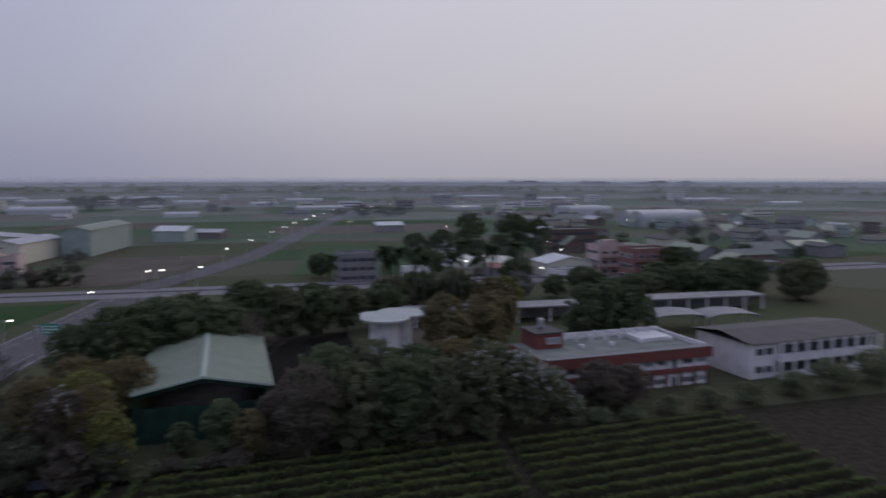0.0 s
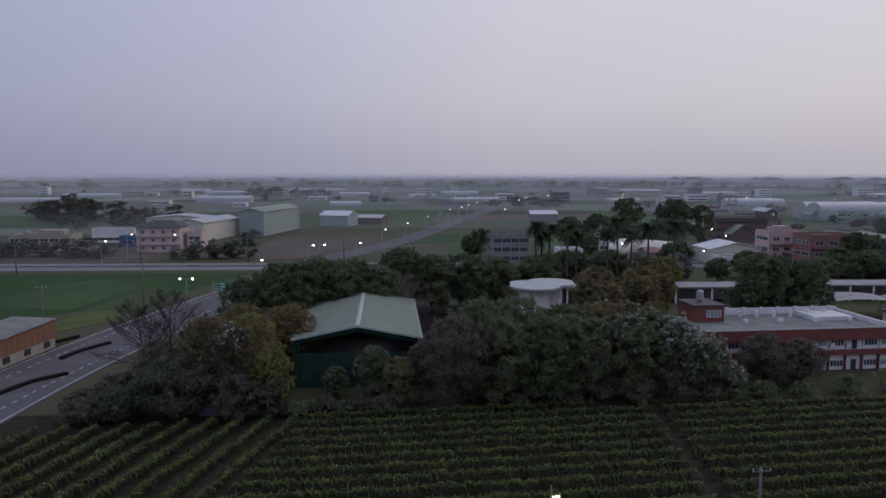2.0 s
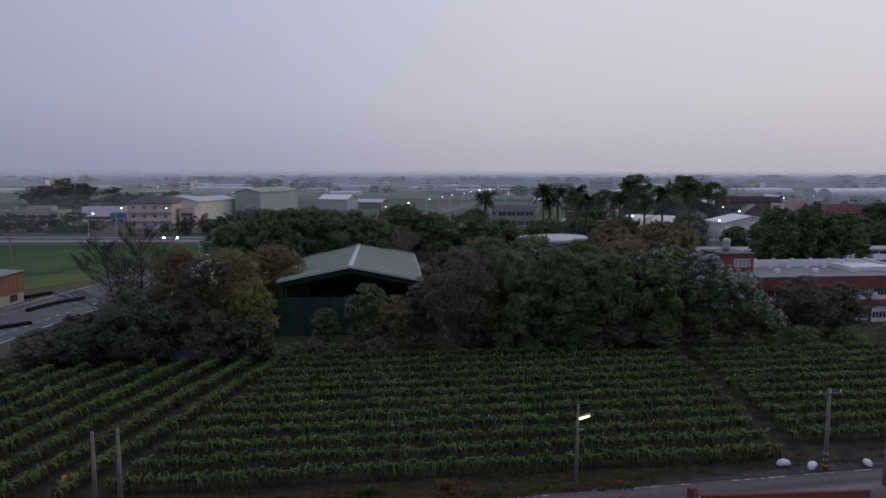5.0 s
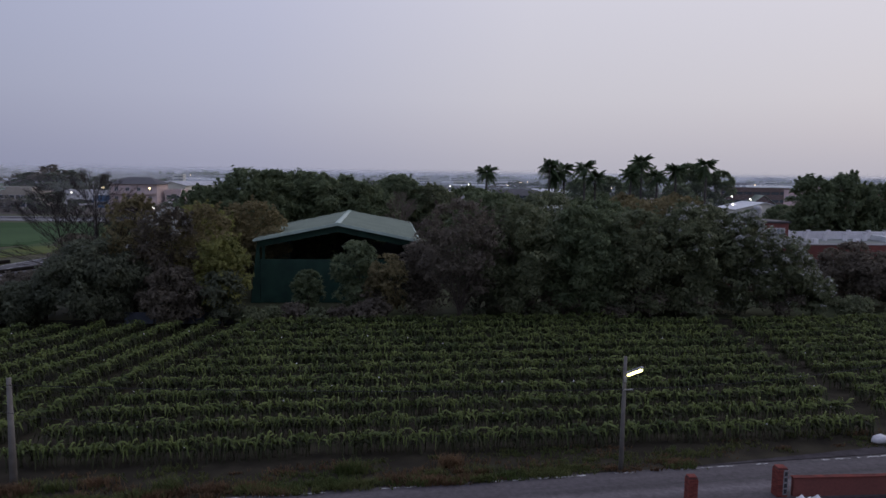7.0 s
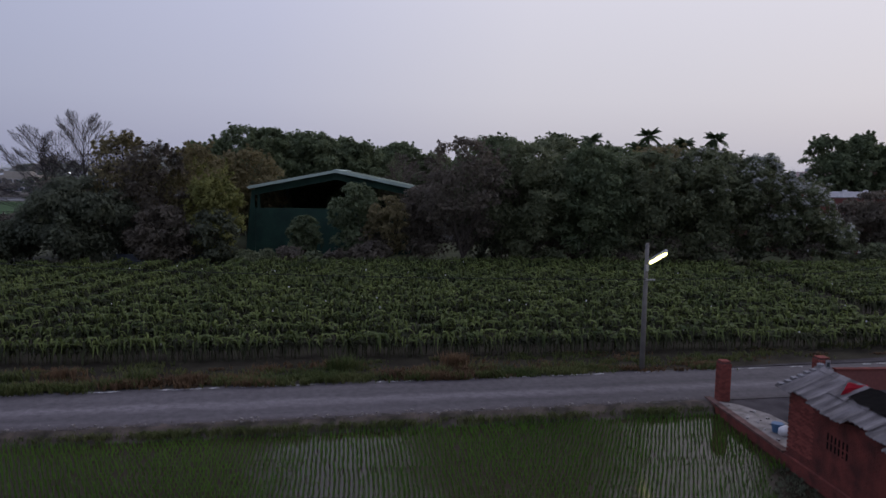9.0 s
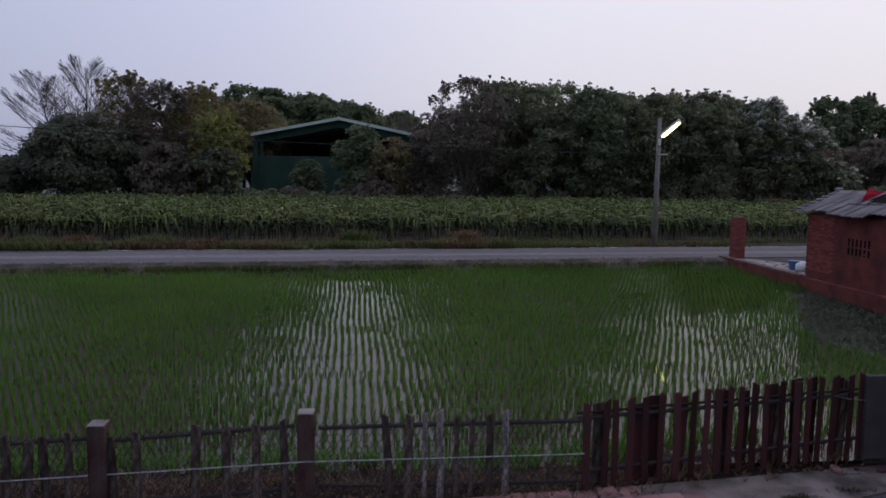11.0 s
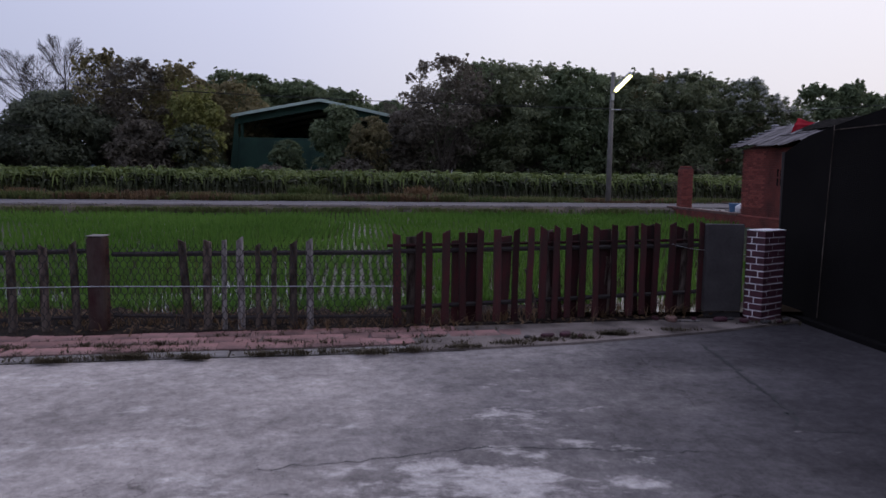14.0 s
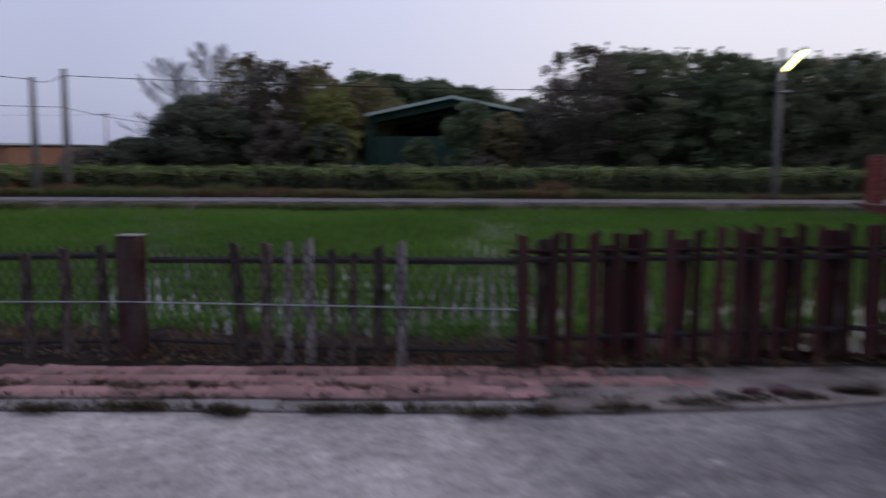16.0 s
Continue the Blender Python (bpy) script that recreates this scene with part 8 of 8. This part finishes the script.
brick_post(2.95, 79.85, 0.42, 1.62, "weathered red brick gate pillar by the lane")
gp = brick_post(8.0, 81.2, 0.5, 1.40, "red brick gate pillar with a column of dark writing")
part("plate", Build().box(0.02, 0.24, -0.285, -0.262, 0.12, 1.36).mesh("plate", M_GREY_WALL), gp, "grey plastered strip")
for k in range(4):
    part("legend_bar", Build().box(0.06, 0.20, -0.295, -0.286, 0.2 + k * 0.29, 0.40 + k * 0.29).mesh("legend_bar", M_DARK), gp)
gw = thing("garden_wall", "red brick wall beside the gate", "wall", pose(0, 0, 0), kind="structure")
part("core", Build().box(8.6, 20, 81.0, 81.22, -0.3, 0.9).mesh("core", M_SCHOOL), gw)
part("coping", Build().box(8.55, 20, 80.96, 81.26, 0.901, 0.96).mesh("coping", M_BRICK), gw)
for k, (x, y, s) in enumerate(((8.45, 80.1, 0.30), (8.80, 80.0, 0.27), (9.2, 80.05, 0.31))):
    thing("plastic_sack", "bulging white plastic sack in the forecourt", "sack", pose(x, y, 0), "sacks", data=Build().tube([(0, 0, 0), (0, 0, s * 0.3), (0.03, 0, s * 0.9), (0.05, 0.02, s * 1.3), (0.05, 0.02, s * 1.6)], [s * 0.7, s * 0.9, s * 0.8, s * 0.4, s * 0.12], 10).mesh("plastic_sack", M_PLASTIC, True))
bkt = thing("blue_bucket", "pale blue plastic bucket by the hut", "bucket", pose(3.25, 76.1, 0))
part("body", Build().tube([(0, 0, 0), (0, 0, 0.32)], [0.17, 0.22], 14).mesh("body", M_BLUE, False), bkt)
part("sack", Build().tube([(0.1, -0.35, 0), (0.12, -0.35, 0.2), (0.15, -0.35, 0.34)], [0.25, 0.26, 0.08], 9).mesh("sack", M_PLASTIC, True), bkt)

# ---- the lamp pole by the lane and its cable ----
lp = thing("street_lamp", "grey concrete lamp pole with a lit tube", "street lamp", pose(1.24, 84.6, 0))
part("pole", Build().tube([(0, 0, -0.3), (0.0, 0, 3.0), (0.02, 0, 6.05)], [0.135, 0.115, 0.085], 12).mesh("pole", M_POLE, True), lp)
part("bracket", Build().box(-0.05, 0.42, -0.15, -0.09, 4.31, 4.37).mesh("bracket", M_GALV), lp)
part("arm", Build().tube([(0.03, -0.08, 4.75), (0.05, -0.2, 5.05), (0.08, -0.38, 5.25)], [0.025] * 3, 6).mesh("arm", M_GALV), lp)
part("switch_box", bevelled(Build().box(-0.06, 0.06, -0.2, -0.11, 4.75, 5.05), "switch_box", M_GALV, 0.01), lp)
tb = Vector((0.06, -0.30, 5.15)), Vector((0.41, -1.38, 5.73))
part("housing", Build().tube([tb[0] + Vector((0, 0.03, 0.1)), tb[1] + Vector((0, 0.03, 0.1))], [0.09, 0.09], 8).mesh("housing", M_GALV), lp, "grey lamp housing")
part("tube", Build().tube([tb[0], tb[0].lerp(tb[1], 0.06), tb[0].lerp(tb[1], 0.94), tb[1]], [0.05, 0.085, 0.085, 0.05], 10).mesh("tube", G_TUBE), lp, "glowing yellow-white fluorescent tube")
p2 = utility_pole(spot(-28.9, 83.7, 5), 5.45, "short grey concrete pole by the lane", arms=0)
p3 = utility_pole(spot(20.4, 86.6, 5), 6.2, "dark concrete pole with striped base by the lane", arms=1)
for k in range(6):
    part("stripe", Build().tube([(0, 0, 0.15 + k * 0.22), (0, 0, 0.26 + k * 0.22)], [0.2, 0.2], 10).mesh("stripe", M_YELLOW_PAINT if k % 2 else M_DARK), p3)
utility_pole(spot(23.1, 83.9, 5), 3.5, "short grey concrete post by the lane", arms=0)
utility_pole(spot(-30.6, 84.0, 5), 5.15, "second short grey concrete pole by the lane", arms=0)
for k, (x, y, s) in enumerate(((17.8, 87.6, 0.55), (19.7, 87.0, 0.6), (24.1, 87.2, 0.45))):
    thing("plastic_sack", "white plastic sack dumped by the lane", "sack", pose(x, y, 0, 0, 0, 40 * k), "sacks", data=Build().tube([(-s, 0, 0.12), (-s * 0.6, 0, 0.2), (0, 0.05, 0.24), (s * 0.6, 0, 0.2), (s, 0, 0.1)], [0.08, 0.26, 0.3, 0.24, 0.06], 9).mesh("plastic_sack", M_PLASTIC, True))


def cable(points, sag, r=0.018, label="black overhead cable sagging between poles"):
    pts = []
    for p, q in zip(points, points[1:]):
        p, q = Vector(p), Vector(q)
        for i in range(13):
            t = i / 12
            pts.append(p.lerp(q, t) - Vector((0, 0, sag * 4 * t * (1 - t))))
    thing("overhead_cable", label, "cable", data=Build().tube(pts, [r] * len(pts), 5).mesh("overhead_cable", M_CABLE))


cable([(-62, 88, 9.2), (-30.6, 83.85, 5.05), (-28.9, 83.55, 5.15), (1.2, 84.45, 4.36)], 0.2, 0.016)
cable([(-62, 90, 5.6), (-28.9, 83.55, 3.8), (-24, 84.2, 3.0)], 0.1, 0.012)
cable([(1.3, 84.5, 4.36), (20.4, 86.5, 5.6)], 0.4, 0.014)
cable([(-120, 150, 10.4), (-76.5, 166.5, 10.4), (-66.5, 191.9, 12.0)], 0.5, 0.014)

# traffic barrel by the lane
cone = thing("traffic_barrel", "orange traffic barrel with pale bands by the lane", "barrel", pose(-33.8, 87.0, 0))
part("body", Build().tube([(0, 0, 0), (0, 0, 0.1), (0, 0, 0.12), (0, 0, 1.0), (0, 0, 1.05)], [0.32, 0.32, 0.25, 0.19, 0.1], 14).mesh("body", M_ORANGE), cone)
part("band", Build().tube([(0, 0, 0.5), (0, 0, 0.65)], [0.232, 0.224], 14).mesh("band", M_SIGN_WHITE), cone)

# laid bricks of the hut: the wall towards the paddy and the end wall
bw, bh = 0.225, 0.068
brick_y = bevelled(Build().box(-0.02, 0.05, 0.005, bw - 0.005, 0.005, bh - 0.005), "brick", M_BRICK, 0.004)
brick_x = bevelled(Build().box(0.005, bw - 0.005, -0.05, 0.02, 0.005, bh - 0.005), "brick", M_BRICK, 0.004)
rest_v = Build()
for r in range(32):
    z = -0.05 + r * bh
    for i in range(34):
        y = -HL + i * bw + (bw / 2 if r % 2 else 0)
        if y + bw > 0:
            continue
        if y > -1.6 and r > 4:
            part("brick", brick_y, hut, at=pose(random.uniform(-0.006, 0.004), y, z))
        else:
            rest_v.box(-0.02 + random.uniform(-0.005, 0.004), 0.05, y + 0.005, y + bw - 0.005, z + 0.005, z + bh - 0.005)
    for i in range(18):
        x = 0.03 + i * bw + (bw / 2 if r % 2 else 0)
        if x + bw < HW:
            rest_v.box(x + 0.005, x + bw - 0.005, -HL - 0.02, -HL + 0.05, z + 0.005, z + bh - 0.005)
            rest_v.box(x + 0.005, x + bw - 0.005, -0.05, 0.02, z + 0.005, z + bh - 0.005)
part("brickwork", rest_v.mesh("brickwork", M_BRICK), hut)["kind"] = "stuff"
wv = Build()
for r in range(12):
    z = -0.85 + r * bh
    for i in range(58):
        y = 66.65 + i * 0.23 + (0.11 if r % 2 else 0)
        wv.box(-0.012, 0.0, y + 0.005, y + 0.22, z + 0.005, z + bh - 0.005)
part("brickwork", wv.mesh("brickwork", M_BRICK), lw)["kind"] = "stuff"
